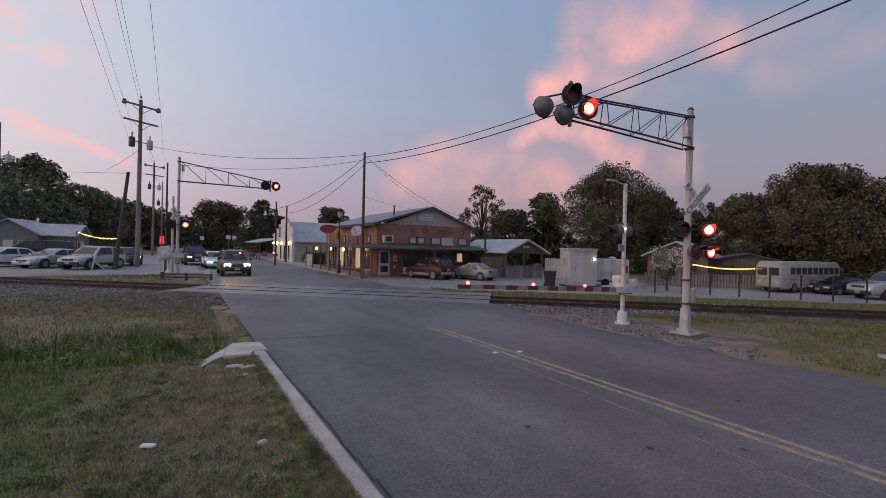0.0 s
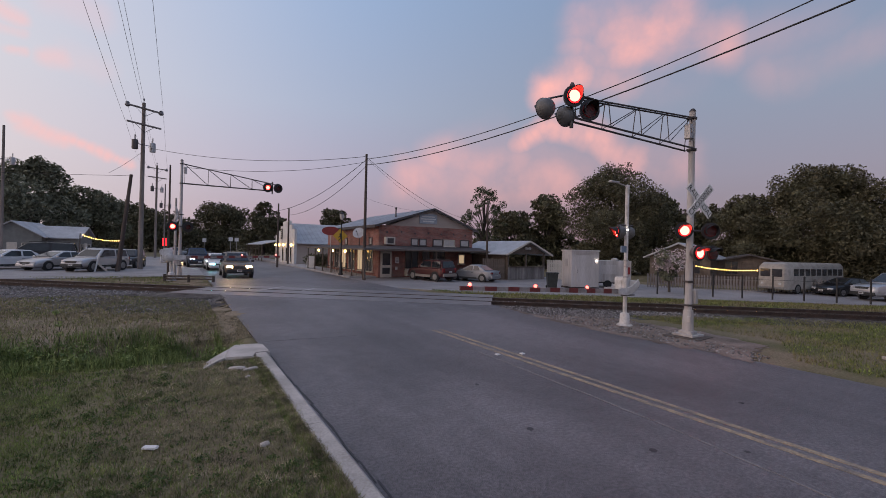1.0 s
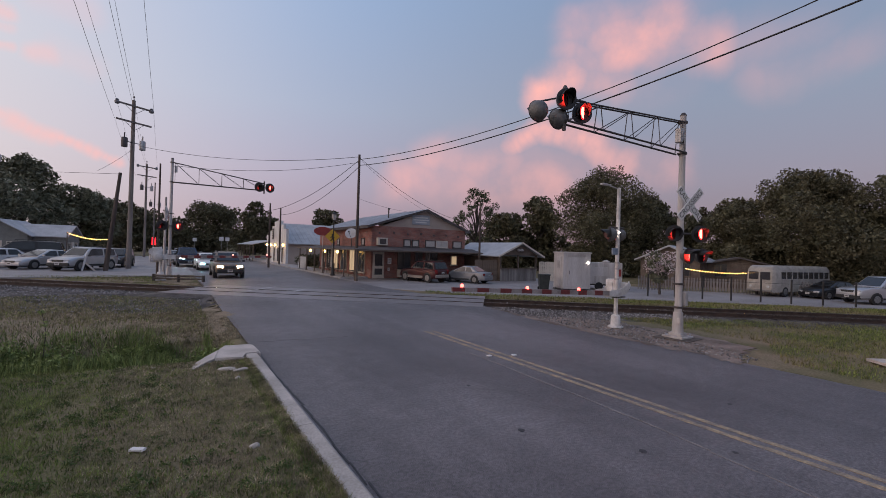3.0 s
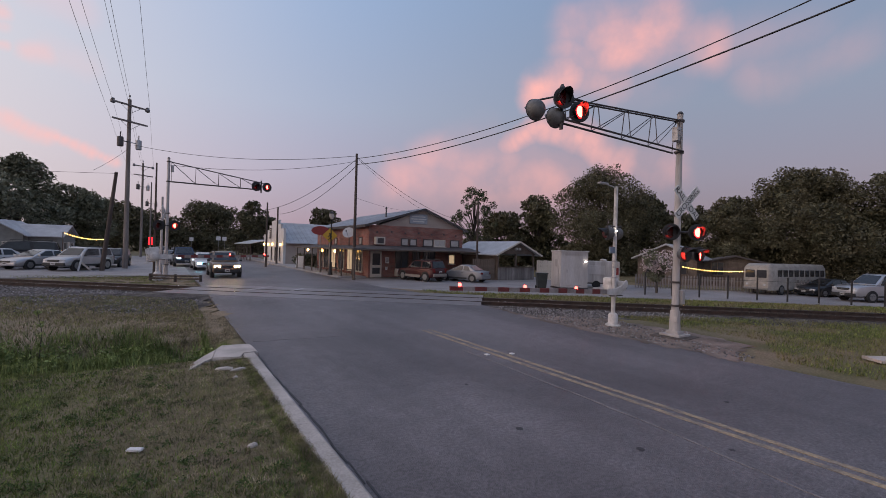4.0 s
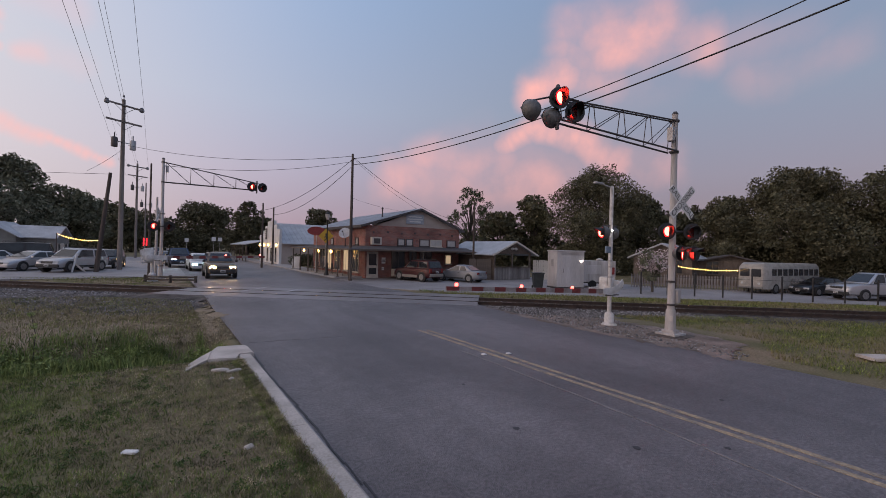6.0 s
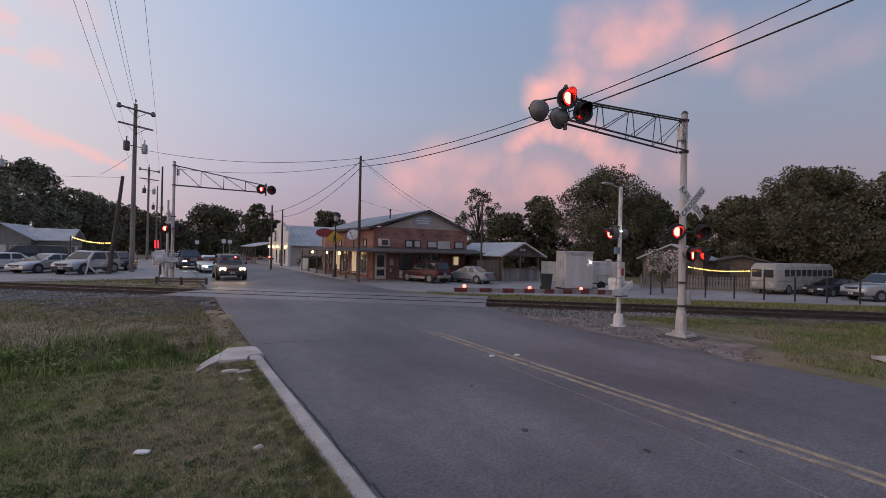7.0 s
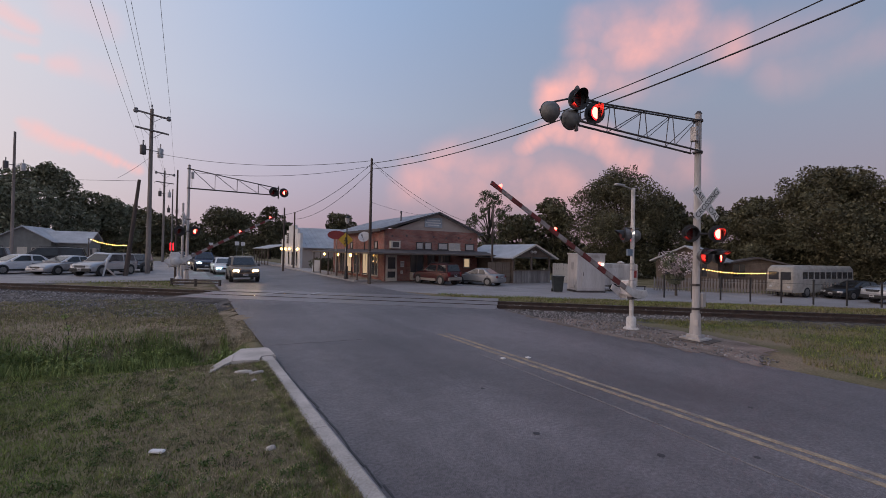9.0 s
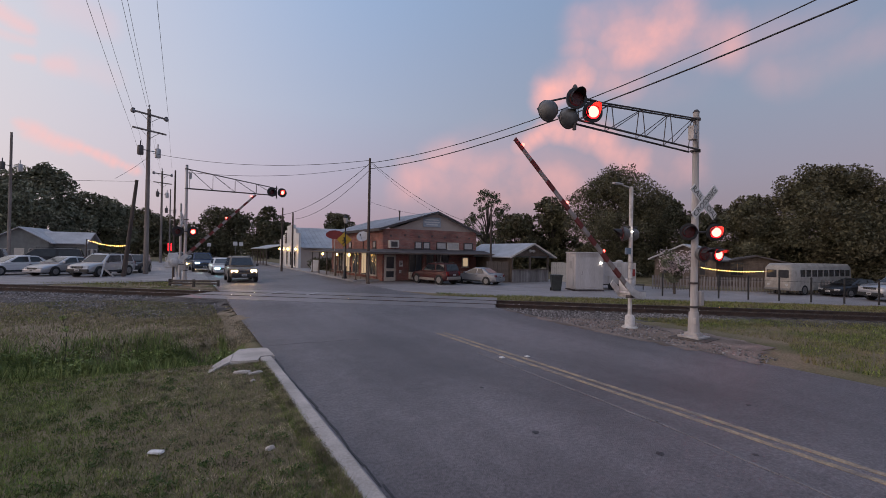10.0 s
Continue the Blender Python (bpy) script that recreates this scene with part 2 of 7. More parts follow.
def leaf_mat(name, a, b, third=None, scale=0.55, clump=5.0):
    m = bpy.data.materials.new(name)
    m.use_nodes = True
    nt = m.node_tree
    N, Lk = nt.nodes, nt.links
    p = N["Principled BSDF"]
    geo = N.new("ShaderNodeNewGeometry")
    mx = N.new("ShaderNodeMix"); mx.data_type = "RGBA"
    Lk.new(geo.outputs["Random Per Island"], mx.inputs["Factor"])
    mx.inputs["A"].default_value, mx.inputs["B"].default_value = (*a, 1), (*b, 1)
    last = mx.outputs["Result"]
    if third:
        tc = N.new("ShaderNodeTexCoord")
        no = N.new("ShaderNodeTexNoise"); no.inputs["Scale"].default_value, no.inputs["Detail"].default_value = scale, 6
        Lk.new(tc.outputs["Object"], no.inputs["Vector"])
        mr = N.new("ShaderNodeMapRange")
        mr.inputs["From Min"].default_value, mr.inputs["From Max"].default_value = 0.38, 0.62
        mr.inputs["To Max"].default_value = 0.75
        Lk.new(no.outputs[0], mr.inputs[0])
        m2 = N.new("ShaderNodeMix"); m2.data_type = "RGBA"
        Lk.new(mr.outputs[0], m2.inputs["Factor"]); Lk.new(last, m2.inputs["A"]); m2.inputs["B"].default_value = (*third, 1)
        last = m2.outputs["Result"]
        n3 = N.new("ShaderNodeTexNoise"); n3.inputs["Scale"].default_value, n3.inputs["Detail"].default_value = clump, 4
        Lk.new(tc.outputs["Object"], n3.inputs["Vector"])
        r3 = N.new("ShaderNodeMapRange")
        r3.inputs["From Min"].default_value, r3.inputs["From Max"].default_value = 0.35, 0.65
        r3.inputs["To Min"].default_value, r3.inputs["To Max"].default_value = 0.5, 1.5
        Lk.new(n3.outputs[0], r3.inputs[0])
        s3 = N.new("ShaderNodeVectorMath"); s3.operation = "SCALE"
        Lk.new(last, s3.inputs[0]); Lk.new(r3.outputs[0], s3.inputs["Scale"])
        last = s3.outputs[0]
    Lk.new(last, p.inputs["Base Color"])
    p.inputs["Roughness"].default_value = 0.65
    p.inputs["Specular IOR Level"].default_value = 0.25
    return m


def brick_mat(name):
    m = bpy.data.materials.new(name)
    m.use_nodes = True
    nt = m.node_tree
    N, Lk = nt.nodes, nt.links
    p = N["Principled BSDF"]
    tc, sp = N.new("ShaderNodeTexCoord"), N.new("ShaderNodeSeparateXYZ")
    Lk.new(tc.outputs["Object"], sp.inputs[0])
    ad, cb = N.new("ShaderNodeMath"), N.new("ShaderNodeCombineXYZ")
    Lk.new(sp.outputs["X"], ad.inputs[0]); Lk.new(sp.outputs["Y"], ad.inputs[1])
    Lk.new(ad.outputs[0], cb.inputs["X"]); Lk.new(sp.outputs["Z"], cb.inputs["Y"])
    br = N.new("ShaderNodeTexBrick")
    br.inputs["Scale"].default_value = 1.0
    br.inputs["Brick Width"].default_value, br.inputs["Row Height"].default_value = 0.21, 0.075
    br.inputs["Mortar Size"].default_value = 0.008
    br.inputs["Color1"].default_value, br.inputs["Color2"].default_value = (0.35, 0.125, 0.095, 1), (0.215, 0.072, 0.06, 1)
    br.inputs["Mortar"].default_value = (0.28, 0.235, 0.21, 1)
    Lk.new(cb.outputs[0], br.inputs["Vector"])
    no = N.new("ShaderNodeTexNoise"); no.inputs["Scale"].default_value, no.inputs["Detail"].default_value = 0.9, 6
    Lk.new(tc.outputs["Object"], no.inputs["Vector"])
    g = N.new("ShaderNodeMapRange")
    g.inputs["From Min"].default_value, g.inputs["From Max"].default_value = 0.3, 0.7
    g.inputs["To Min"].default_value, g.inputs["To Max"].default_value = 0.7, 1.3
    Lk.new(no.outputs[0], g.inputs[0])
    sc = N.new("ShaderNodeVectorMath"); sc.operation = "SCALE"
    Lk.new(br.outputs["Color"], sc.inputs[0]); Lk.new(g.outputs[0], sc.inputs["Scale"])
    Lk.new(sc.outputs[0], p.inputs["Base Color"])
    p.inputs["Roughness"].default_value = 0.9
    b = N.new("ShaderNodeBump"); b.inputs["Strength"].default_value, b.inputs["Distance"].default_value = 0.5, 0.01
    b.invert = True
    Lk.new(br.outputs["Fac"], b.inputs["Height"]); Lk.new(b.outputs[0], p.inputs["Normal"])
    return m


def asphalt_mat(name):
    """Worn street surface: long streaks along the lanes, patches, speckle."""
    m = mat(name, (0.152, 0.134, 0.138), 0.56, col2=(0.110, 0.096, 0.100), scale=0.3, fine=70, var=0.6, bump=0.6)
    nt = m.node_tree
    N, Lk = nt.nodes, nt.links
    p = N["Principled BSDF"]
    old = p.inputs["Base Color"].links[0].from_socket
    tc = next(n for n in N if n.type == "TEX_COORD")
    last = old
    for scale3, lo, hi, detail in (((0.8, 0.035, 1), 0.91, 1.10, 3), ((0.16, 0.10, 1), 0.84, 1.17, 5), ((2.2, 2.2, 2), 0.90, 1.10, 6), ((14, 14, 14), 0.74, 1.26, 4)):
        mp = N.new("ShaderNodeMapping"); mp.inputs["Scale"].default_value = scale3
        no = N.new("ShaderNodeTexNoise"); no.inputs["Scale"].default_value, no.inputs["Detail"].default_value = 1.6, detail
        mr = N.new("ShaderNodeMapRange")
        mr.inputs["From Min"].default_value, mr.inputs["From Max"].default_value = 0.36, 0.64
        mr.inputs["To Min"].default_value, mr.inputs["To Max"].default_value = lo, hi
        sc = N.new("ShaderNodeVectorMath"); sc.operation = "SCALE"
        Lk.new(tc.outputs["Object"], mp.inputs[0]); Lk.new(mp.outputs[0], no.inputs["Vector"]); Lk.new(no.outputs[0], mr.inputs[0])
        Lk.new(last, sc.inputs[0]); Lk.new(mr.outputs[0], sc.inputs["Scale"])
        last = sc.outputs[0]
    Lk.new(last, p.inputs["Base Color"])
    return m


ASPHALT = asphalt_mat("worn_asphalt")
LOT = mat("pale_lot_asphalt", (0.29, 0.265, 0.262), 0.65, col2=(0.22, 0.20, 0.20), scale=0.5, fine=50, var=0.25, bump=0.3)
SOIL = mat("dry_grass_soil", (0.135, 0.125, 0.062), 0.95, col2=(0.24, 0.185, 0.125), scale=0.55, fine=22, var=0.5, bump=0.8, spec=0.1)
GATE_WHITE = mat("gate_white_paint", (0.68, 0.65, 0.64), 0.55, col2=(0.48, 0.45, 0.43), scale=4, fine=30, var=0.15, bump=0.05)
TAR = mat("dark_tar_seam", (0.045, 0.042, 0.045), 0.6, scale=5, fine=40)
GRAVEL = mat("pale_gravel", (0.31, 0.24, 0.205), 0.95, col2=(0.17, 0.135, 0.115), scale=1.3, fine=55, var=0.6, bump=0.9, spec=0.1)
BALLAST_BED = mat("ballast_bed", (0.165, 0.145, 0.135), 0.95, scale=1.0, fine=28, var=0.7, bump=1.0, spec=0.1)
STONE = leaf_mat("ballast_stone", (0.08, 0.075, 0.078), (0.36, 0.33, 0.325))
CONCRETE = mat("old_concrete", (0.56, 0.49, 0.45), 0.85, col2=(0.38, 0.335, 0.30), scale=1.6, fine=40, var=0.25, bump=0.3)
WALK = mat("sidewalk_concrete", (0.36, 0.335, 0.33), 0.85, scale=0.8, fine=30, var=0.2)
YELLOW = mat("worn_yellow_paint", (0.40, 0.295, 0.19), 0.75, col2=(0.21, 0.175, 0.15), scale=5, fine=30, var=0.45)
WHITE_LINE = mat("worn_white_paint", (0.58, 0.56, 0.57), 0.7, col2=(0.30, 0.28, 0.29), scale=3, fine=30, var=0.35)
RAIL_SIDE = mat("rusty_rail", (0.040, 0.028, 0.024), 0.8, 0.1, col2=(0.07, 0.045, 0.036), scale=4, fine=60)
RAIL_TOP = mat("polished_rail_head", (0.55, 0.50, 0.47), 0.2, 0.95, scale=4, fine=60, var=0.2, bump=0.03)
TIE = mat("creosoted_timber", (0.06, 0.047, 0.04), 0.9, col2=(0.10, 0.08, 0.07), scale=5, fine=50, rand=0.3)
GALV = mat("galvanised_steel", (0.48, 0.46, 0.46), 0.5, 0.55, col2=(0.36, 0.34, 0.34), scale=3, fine=30, var=0.2, bump=0.05, streak=True)
WHITE_PAINT = mat("weathered_white_paint", (0.52, 0.485, 0.475), 0.6, col2=(0.36, 0.325, 0.31), scale=3, fine=30, var=0.15, bump=0.06, streak=True)
DARK_STEEL = mat("dark_steel", (0.10, 0.085, 0.085), 0.55, 0.5, scale=4, fine=40)
BLACK = mat("matt_black_housing", (0.022, 0.02, 0.021), 0.5, scale=6, fine=40, var=0.4, bump=0.05)
SIGNAL_GREY = mat("grey_housing_back", (0.17, 0.165, 0.165), 0.55, 0.3, scale=6, fine=40, var=0.3, bump=0.05)
RED_DARK = mat("unlit_red_lens", (0.10, 0.008, 0.008), 0.25, scale=10, fine=120, var=0.5, bump=0.3)
RED_PLASTIC = mat("red_reflective_sheet", (0.27, 0.03, 0.03), 0.5, scale=5, fine=40, var=0.25, bump=0.03)
RED_LIT = glow_mat("lit_red_lens", (1.0, 0.042, 0.03), 26.0)
RED_RING = glow_mat("lit_red_lens_rim", (1.0, 0.012, 0.015), 3.2)
# emission that stands for red light on the bars by the far mast
SIDE_RED = glow_mat("red_lit_bar_glow", (1.0, 0.02, 0.03), 2.2)
RUST = mat("rusty_backing", (0.15, 0.095, 0.075), 0.75, 0.2, col2=(0.10, 0.07, 0.06), scale=6, fine=40)
RED_SMALL = glow_mat("lit_gate_lamp", (1.0, 0.05, 0.04), 14.0)
WHITE_SHEET = mat("white_reflective_sheet", (0.74, 0.71, 0.70), 0.5, scale=5, fine=40, var=0.15, bump=0.03)
POLE_WOOD = mat("weathered_pole_wood", (0.26, 0.22, 0.20), 0.9, col2=(0.17, 0.14, 0.125), scale=3, fine=35, var=0.3, bump=0.4, streak=True)
DARK_WOOD = mat("dark_creosote_pole", (0.06, 0.042, 0.036), 0.85, col2=(0.10, 0.075, 0.062), scale=3, fine=35, bump=0.4, streak=True)
WIRE = mat("black_cable", (0.02, 0.02, 0.022), 0.6, bump=0)
PORCELAIN = mat("grey_insulator", (0.20, 0.19, 0.20), 0.3, scale=8, bump=0.02)
BRICK = brick_mat("red_brick")
STUCCO = mat("tan_stucco", (0.44, 0.36, 0.32), 0.9, col2=(0.37, 0.30, 0.27), scale=1, fine=40, var=0.12)
TIN = mat("galvanised_roof_tin", (0.44, 0.44, 0.46), 0.55, 0.35, col2=(0.34, 0.34, 0.355), scale=0.8, fine=12, var=0.2, bump=0.05)
DARK_ROOF = mat("brown_shingle", (0.10, 0.085, 0.085), 0.9, scale=1.5, fine=20, var=0.4)
PORCH_WOOD = mat("dark_porch_timber", (0.10, 0.075, 0.06), 0.85, col2=(0.15, 0.115, 0.095), scale=3, fine=30, bump=0.25)
GREY_WOOD = mat("grey_weathered_board", (0.25, 0.225, 0.215), 0.9, col2=(0.16, 0.14, 0.135), scale=2, fine=25, var=0.3, bump=0.3, streak=True, rand=0.2)
WHITE_WALL = mat("white_painted_board", (0.70, 0.68, 0.67), 0.75, col2=(0.58, 0.55, 0.54), scale=1, fine=25, var=0.12)
CREAM = mat("cream_trim", (0.60, 0.53, 0.46), 0.7, scale=3, fine=30, var=0.15)
GREEN_GREY = mat("grey_green_siding", (0.20, 0.20, 0.19), 0.85, scale=2, fine=25, var=0.2)
CONTAINER = mat("pale_grey_cabinet_metal", (0.52, 0.49, 0.49), 0.5, 0.2, col2=(0.42, 0.39, 0.38), scale=1.5, fine=30, var=0.15, bump=0.05, streak=True)
BIN = mat("dark_green_bin_plastic", (0.03, 0.035, 0.033), 0.5, scale=4, fine=50, bump=0.05)
TYRE = mat("black_rubber", (0.018, 0.018, 0.019), 0.85, scale=8, fine=80, bump=0.2)
RIM = mat("alloy_rim", (0.26, 0.255, 0.255), 0.45, 0.7, scale=8, fine=40, var=0.2, bump=0.02)
GLASS = mat("dark_car_glass", (0.025, 0.028, 0.032), 0.08, scale=3, bump=0, spec=0.6)
PANE = mat("dim_window_pane", (0.05, 0.05, 0.055), 0.12, scale=2, bump=0, spec=0.6)
PALE_PANE = mat("curtained_pane", (0.52, 0.48, 0.46), 0.35, col2=(0.42, 0.39, 0.37), scale=3, bump=0)
TRIM = mat("black_car_trim", (0.03, 0.03, 0.03), 0.6, scale=8, bump=0.03)
PLATE = mat("licence_plate_white", (0.6, 0.6, 0.6), 0.5, bump=0)
HEADLAMP = glow_mat("warm_headlamp", (1.0, 0.66, 0.28), 60.0)
HEADLAMP_CYAN = glow_mat("bluish_headlamp", (0.20, 0.82, 1.0), 30.0)
STRIPE_RED = mat("dull_red_stripe", (0.20, 0.035, 0.032), 0.6, scale=4, fine=30, var=0.3, bump=0.03)
DRY_SOIL = mat("dry_brown_soil", (0.30, 0.23, 0.165), 0.95, col2=(0.20, 0.165, 0.105), scale=0.9, fine=25, var=0.5, bump=0.7, spec=0.1)
PALE_SEAM = mat("pale_sealed_crack", (0.23, 0.21, 0.215), 0.8, scale=4, fine=40)
HEADLAMP_COOL = glow_mat("cool_headlamp", (0.60, 0.92, 1.0), 45.0)
HEADLAMP_OFF = mat("clear_headlamp", (0.55, 0.55, 0.56), 0.15, scale=9, bump=0)
TAIL_OFF = mat("unlit_tail_lamp", (0.25, 0.02, 0.02), 0.2, scale=9, bump=0)
BULB = glow_mat("warm_bulb", (1.0, 0.58, 0.16), 8.0)
WINDOW_LIT = glow_mat("lit_room_pane", (1.0, 0.78, 0.50), 0.35)
# white bands of the gate arms, toned down to a grey-brown
ARM_SHEET = mat("grey_brown_gate_sheet", (0.34, 0.295, 0.28), 0.6, col2=(0.22, 0.185, 0.175), scale=4, fine=30, var=0.25, bump=0.03)
PANEL = mat("worn_crossing_concrete", (0.185, 0.162, 0.163), 0.42, col2=(0.14, 0.123, 0.125), scale=1.2, fine=40, var=0.3, bump=0.25, rand=0.12)
COOL_BULB = glow_mat("white_lamp", (1.0, 0.96, 0.88), 16.0)
LEAF_DARK = leaf_mat("oak_leaves", (0.05, 0.052, 0.03), (0.135, 0.126, 0.074), (0.105, 0.09, 0.054), 0.45, 1.3)
# paler, greyer leaf tone: haze over the left trees is put into the colour
LEAF_MID = leaf_mat("pale_hazy_leaves", (0.10, 0.108, 0.07), (0.21, 0.21, 0.145), (0.15, 0.15, 0.098), 0.4, 0.9)
LEAF_THIN = leaf_mat("thin_leaves", (0.06, 0.07, 0.035), (0.11, 0.12, 0.07))
BLOSSOM = leaf_mat("white_blossom", (0.45, 0.34, 0.36), (0.62, 0.55, 0.55))
BARK = mat("tree_bark", (0.085, 0.07, 0.06), 0.95, scale=4, fine=30, var=0.4, bump=0.6, streak=True)
GRASS = leaf_mat("grass_blades", (0.07, 0.10, 0.024), (0.25, 0.28, 0.085), (0.21, 0.165, 0.09))
LAWN = leaf_mat("lawn_blades", (0.06, 0.098, 0.022), (0.27, 0.325, 0.095), (0.155, 0.16, 0.058), 0.8)
CLOVER = leaf_mat("clover_leaves", (0.04, 0.07, 0.02), (0.12, 0.165, 0.052))
TALL_GRASS = leaf_mat("tall_ditch_grass", (0.10, 0.145, 0.04), (0.31, 0.35, 0.125), (0.085, 0.12, 0.038), 1.4)
DRY_GRASS = leaf_mat("dry_straw", (0.16, 0.125, 0.082), (0.56, 0.45, 0.32), (0.20, 0.165, 0.10), 1.1)

# ---- the plan ----
TX, TY, TC = 0.771, -0.637, 20.2       # track direction and its offset along the normal (0.637, 0.771)
XL, XR = 1.72, 11.35                   # road edges
YEL = 6.62


def tk(u, c, z=0.0):
    """A point u metres along the track and c metres across it."""
    return (TX * u - TY * c, TY * u + TX * c, z)


def across(x, y):
    return -TY * x + TX * y


def rise(c):
    """Swell of the open ground towards the track."""
    k = max(0.0, 1 - abs(c - TC) / 4.0)
    return 0.10 * k * k * (3 - 2 * k)


def hump(c):
    """Height of the paving, which ramps up to lie level with the crossing panels."""
    k = min(1.0, max(0.0, 1 - (abs(c - TC) - 2.3) / 3.5))
    return 0.108 * k * k * (3 - 2 * k)


def ground_z(x, y):
    c = abs(across(x, y) - TC)
    z = -0.04 + rise(across(x, y))
    if XL + 0.1 < x < XR - 0.1:
        return -0.16
    if c < 3.2:
        z = z * max(0.0, (c - 2.5) / 0.7) - 0.22 * min(1.0, (3.2 - c) / 0.7)
    if x < XL:
        k = min(1.0, max(0.0, (10.6 - y) / 1.2))
        z += 0.13 * k
        dx = min(0.0, x - 1.2)
        mid = 11.5 - 0.22 * dx
        e = (y - mid) / 0.95
        z -= 0.62 * math.exp(-e * e) * min(1.0, max(0.0, (1.35 - x) / 0.5)) * math.exp(-(dx / 9) ** 2)
    z += 0.035 * noise.noise((x * 0.35, y * 0.35, 0)) if abs(across(x, y) - TC) > 4 and abs(x) < 60 and abs(y) < 60 else 0
    return z


def build_ground():
    xs = sorted({-900, -400, -200, -120, -80, -60, -45, 60, 80, 120, 200, 400, 900, *np.arange(-36, 50, 0.5).tolist(), XL + 0.09, XL + 0.11, XR - 0.11, XR - 0.09})
    ys = sorted({-300, -120, -60, -30, 75, 90, 120, 160, 240, 400, 900, *np.arange(-16, 60, 0.5).tolist()})
    verts = [(x, y, ground_z(x, y)) for y in ys for x in xs]
    n = len(xs)
    faces = [(j * n + i, j * n + i + 1, (j + 1) * n + i + 1, (j + 1) * n + i) for j in range(len(ys) - 1) for i in range(n - 1)]
    ob = from_arrays("ground", verts, faces, SOIL)
    for p in ob.data.polygons:
        p.use_smooth = True
    tagged(ob, "dry grassy ground with worn soil patches", "ground", kind="structure")


def slab(name, xa, xb, ya, yb, z, material, label, category, step=1.0, depth=0.1):
    """A paved sheet with thickness that follows the rise at the track."""
    xs = np.append(np.arange(xa, xb, step), xb)
    ys = np.append(np.arange(ya, min(yb, 60), step), [min(yb, 60)] + ([yb] if yb > 60 else []))
    bm = bm_()
    top = [[bm.verts.new((x, y, z + hump(across(x, y)))) for x in xs] for y in ys]
    for j in range(len(ys) - 1):
        for i in range(len(xs) - 1):
            bm.faces.new((top[j][i], top[j][i + 1], top[j + 1][i + 1], top[j + 1][i]))
    rim = [e for e in bm.edges if e.is_boundary]
    low = bmesh.ops.extrude_edge_only(bm, edges=rim)["geom"]
    bmesh.ops.translate(bm, vec=(0, 0, -depth), verts=[v for v in low if isinstance(v, bmesh.types.BMVert)])
    return tagged(part(name, bm, material), label, category, kind="structure")


build_ground()
slab("road", XL, XR, -14, 300, 0.0, ASPHALT, "worn grey asphalt two-lane street", "road")
# parking lot and side street on the far side of the track
bm = bm_()
lot = [tk(-2.3, 24.6), tk(14, 25.6), tk(40, 25.2), tk(90, 25.2), tk(90, 31.5), tk(14, 33.5), (30, 32.5), (XR - 0.02, 32.5), (XR - 0.02, 24.2)]
vs = [bm.verts.new((p[0], p[1], -0.012)) for p in lot]
f = bm.faces.new(vs)
ext = bmesh.ops.extrude_face_region(bm, geom=[f])
bmesh.ops.translate(bm, vec=(0, 0, -0.1), verts=[v for v in ext["geom"] if isinstance(v, bmesh.types.BMVert)])
tagged(part("pavement_lot", bm, LOT), "pale worn asphalt parking lot beside the street", "pavement", kind="structure")
bm = bm_()
vs = [bm.verts.new(p) for p in ((-60, 38, 0.0), (-3.6, 36.2, 0.0), (XL + 0.02, 38, 0.0), (XL + 0.02, 90, 0.0), (-60, 90, 0.0))]
f = bm.faces.new(vs)
ext = bmesh.ops.extrude_face_region(bm, geom=[f])
bmesh.ops.translate(bm, vec=(0, 0, -0.1), verts=[v for v in ext["geom"] if isinstance(v, bmesh.types.BMVert)])
tagged(part("pavement_car_park", bm, LOT), "pale asphalt car park beyond the track", "pavement", kind="structure")
# sidewalk in front of the shops
bm = bm_()
box(bm, (12.55, 62, 0.04), (2.3, 59, 0.16), bevel=0.02)
tagged(part("pavement_sidewalk", bm, WALK), "raised concrete sidewalk before the shops", "sidewalk", kind="structure")

def spread(name, xa, xb, ya, yb, inside, material, label, category, step=0.13, lift=0.012):
    """Loose material lying on the ground with a ragged edge."""
    nx, ny = int((xb - xa) / step), int((yb - ya) / step)
    verts, index, faces = [], {}, []

    def vid(i, j):
        if (i, j) not in index:
            x, y = xa + i * step, ya + j * step
            x += 0.05 * noise.noise((x * 9, y * 9, 1))
            y += 0.05 * noise.noise((x * 9, y * 9, 6))
            g = ground_z(x, y)
            if XL - 0.02 < x < XR + 0.02:
                g = hump(across(x, y)) - 0.004
            elif XL - 0.6 < x < XL:
                f = (x - XL + 0.6) / 0.6
                g += f * f * (hump(across(x, y)) - 0.004 - g)
            elif XR < x < XR + 0.6:
                f = (XR + 0.6 - x) / 0.6
                g += f * f * (hump(across(x, y)) - 0.004 - g)
            index[i, j] = len(verts)
            verts.append((x, y, g + lift))
        return index[i, j]
    for i in range(nx):
        for j in range(ny):
            x, y = xa + (i + 0.5) * step, ya + (j + 0.5) * step
            if inside(x, y) + 0.55 * noise.noise((x * 0.8, y * 0.8, 3)) + 0.35 * noise.noise((x * 3.1, y * 3.1, 5)) > 0:
                faces.append((vid(i, j), vid(i + 1, j), vid(i + 1, j + 1), vid(i, j + 1)))
    ob = from_arrays(name, verts, faces, material)
    return tagged(ob, label, category, kind="structure")


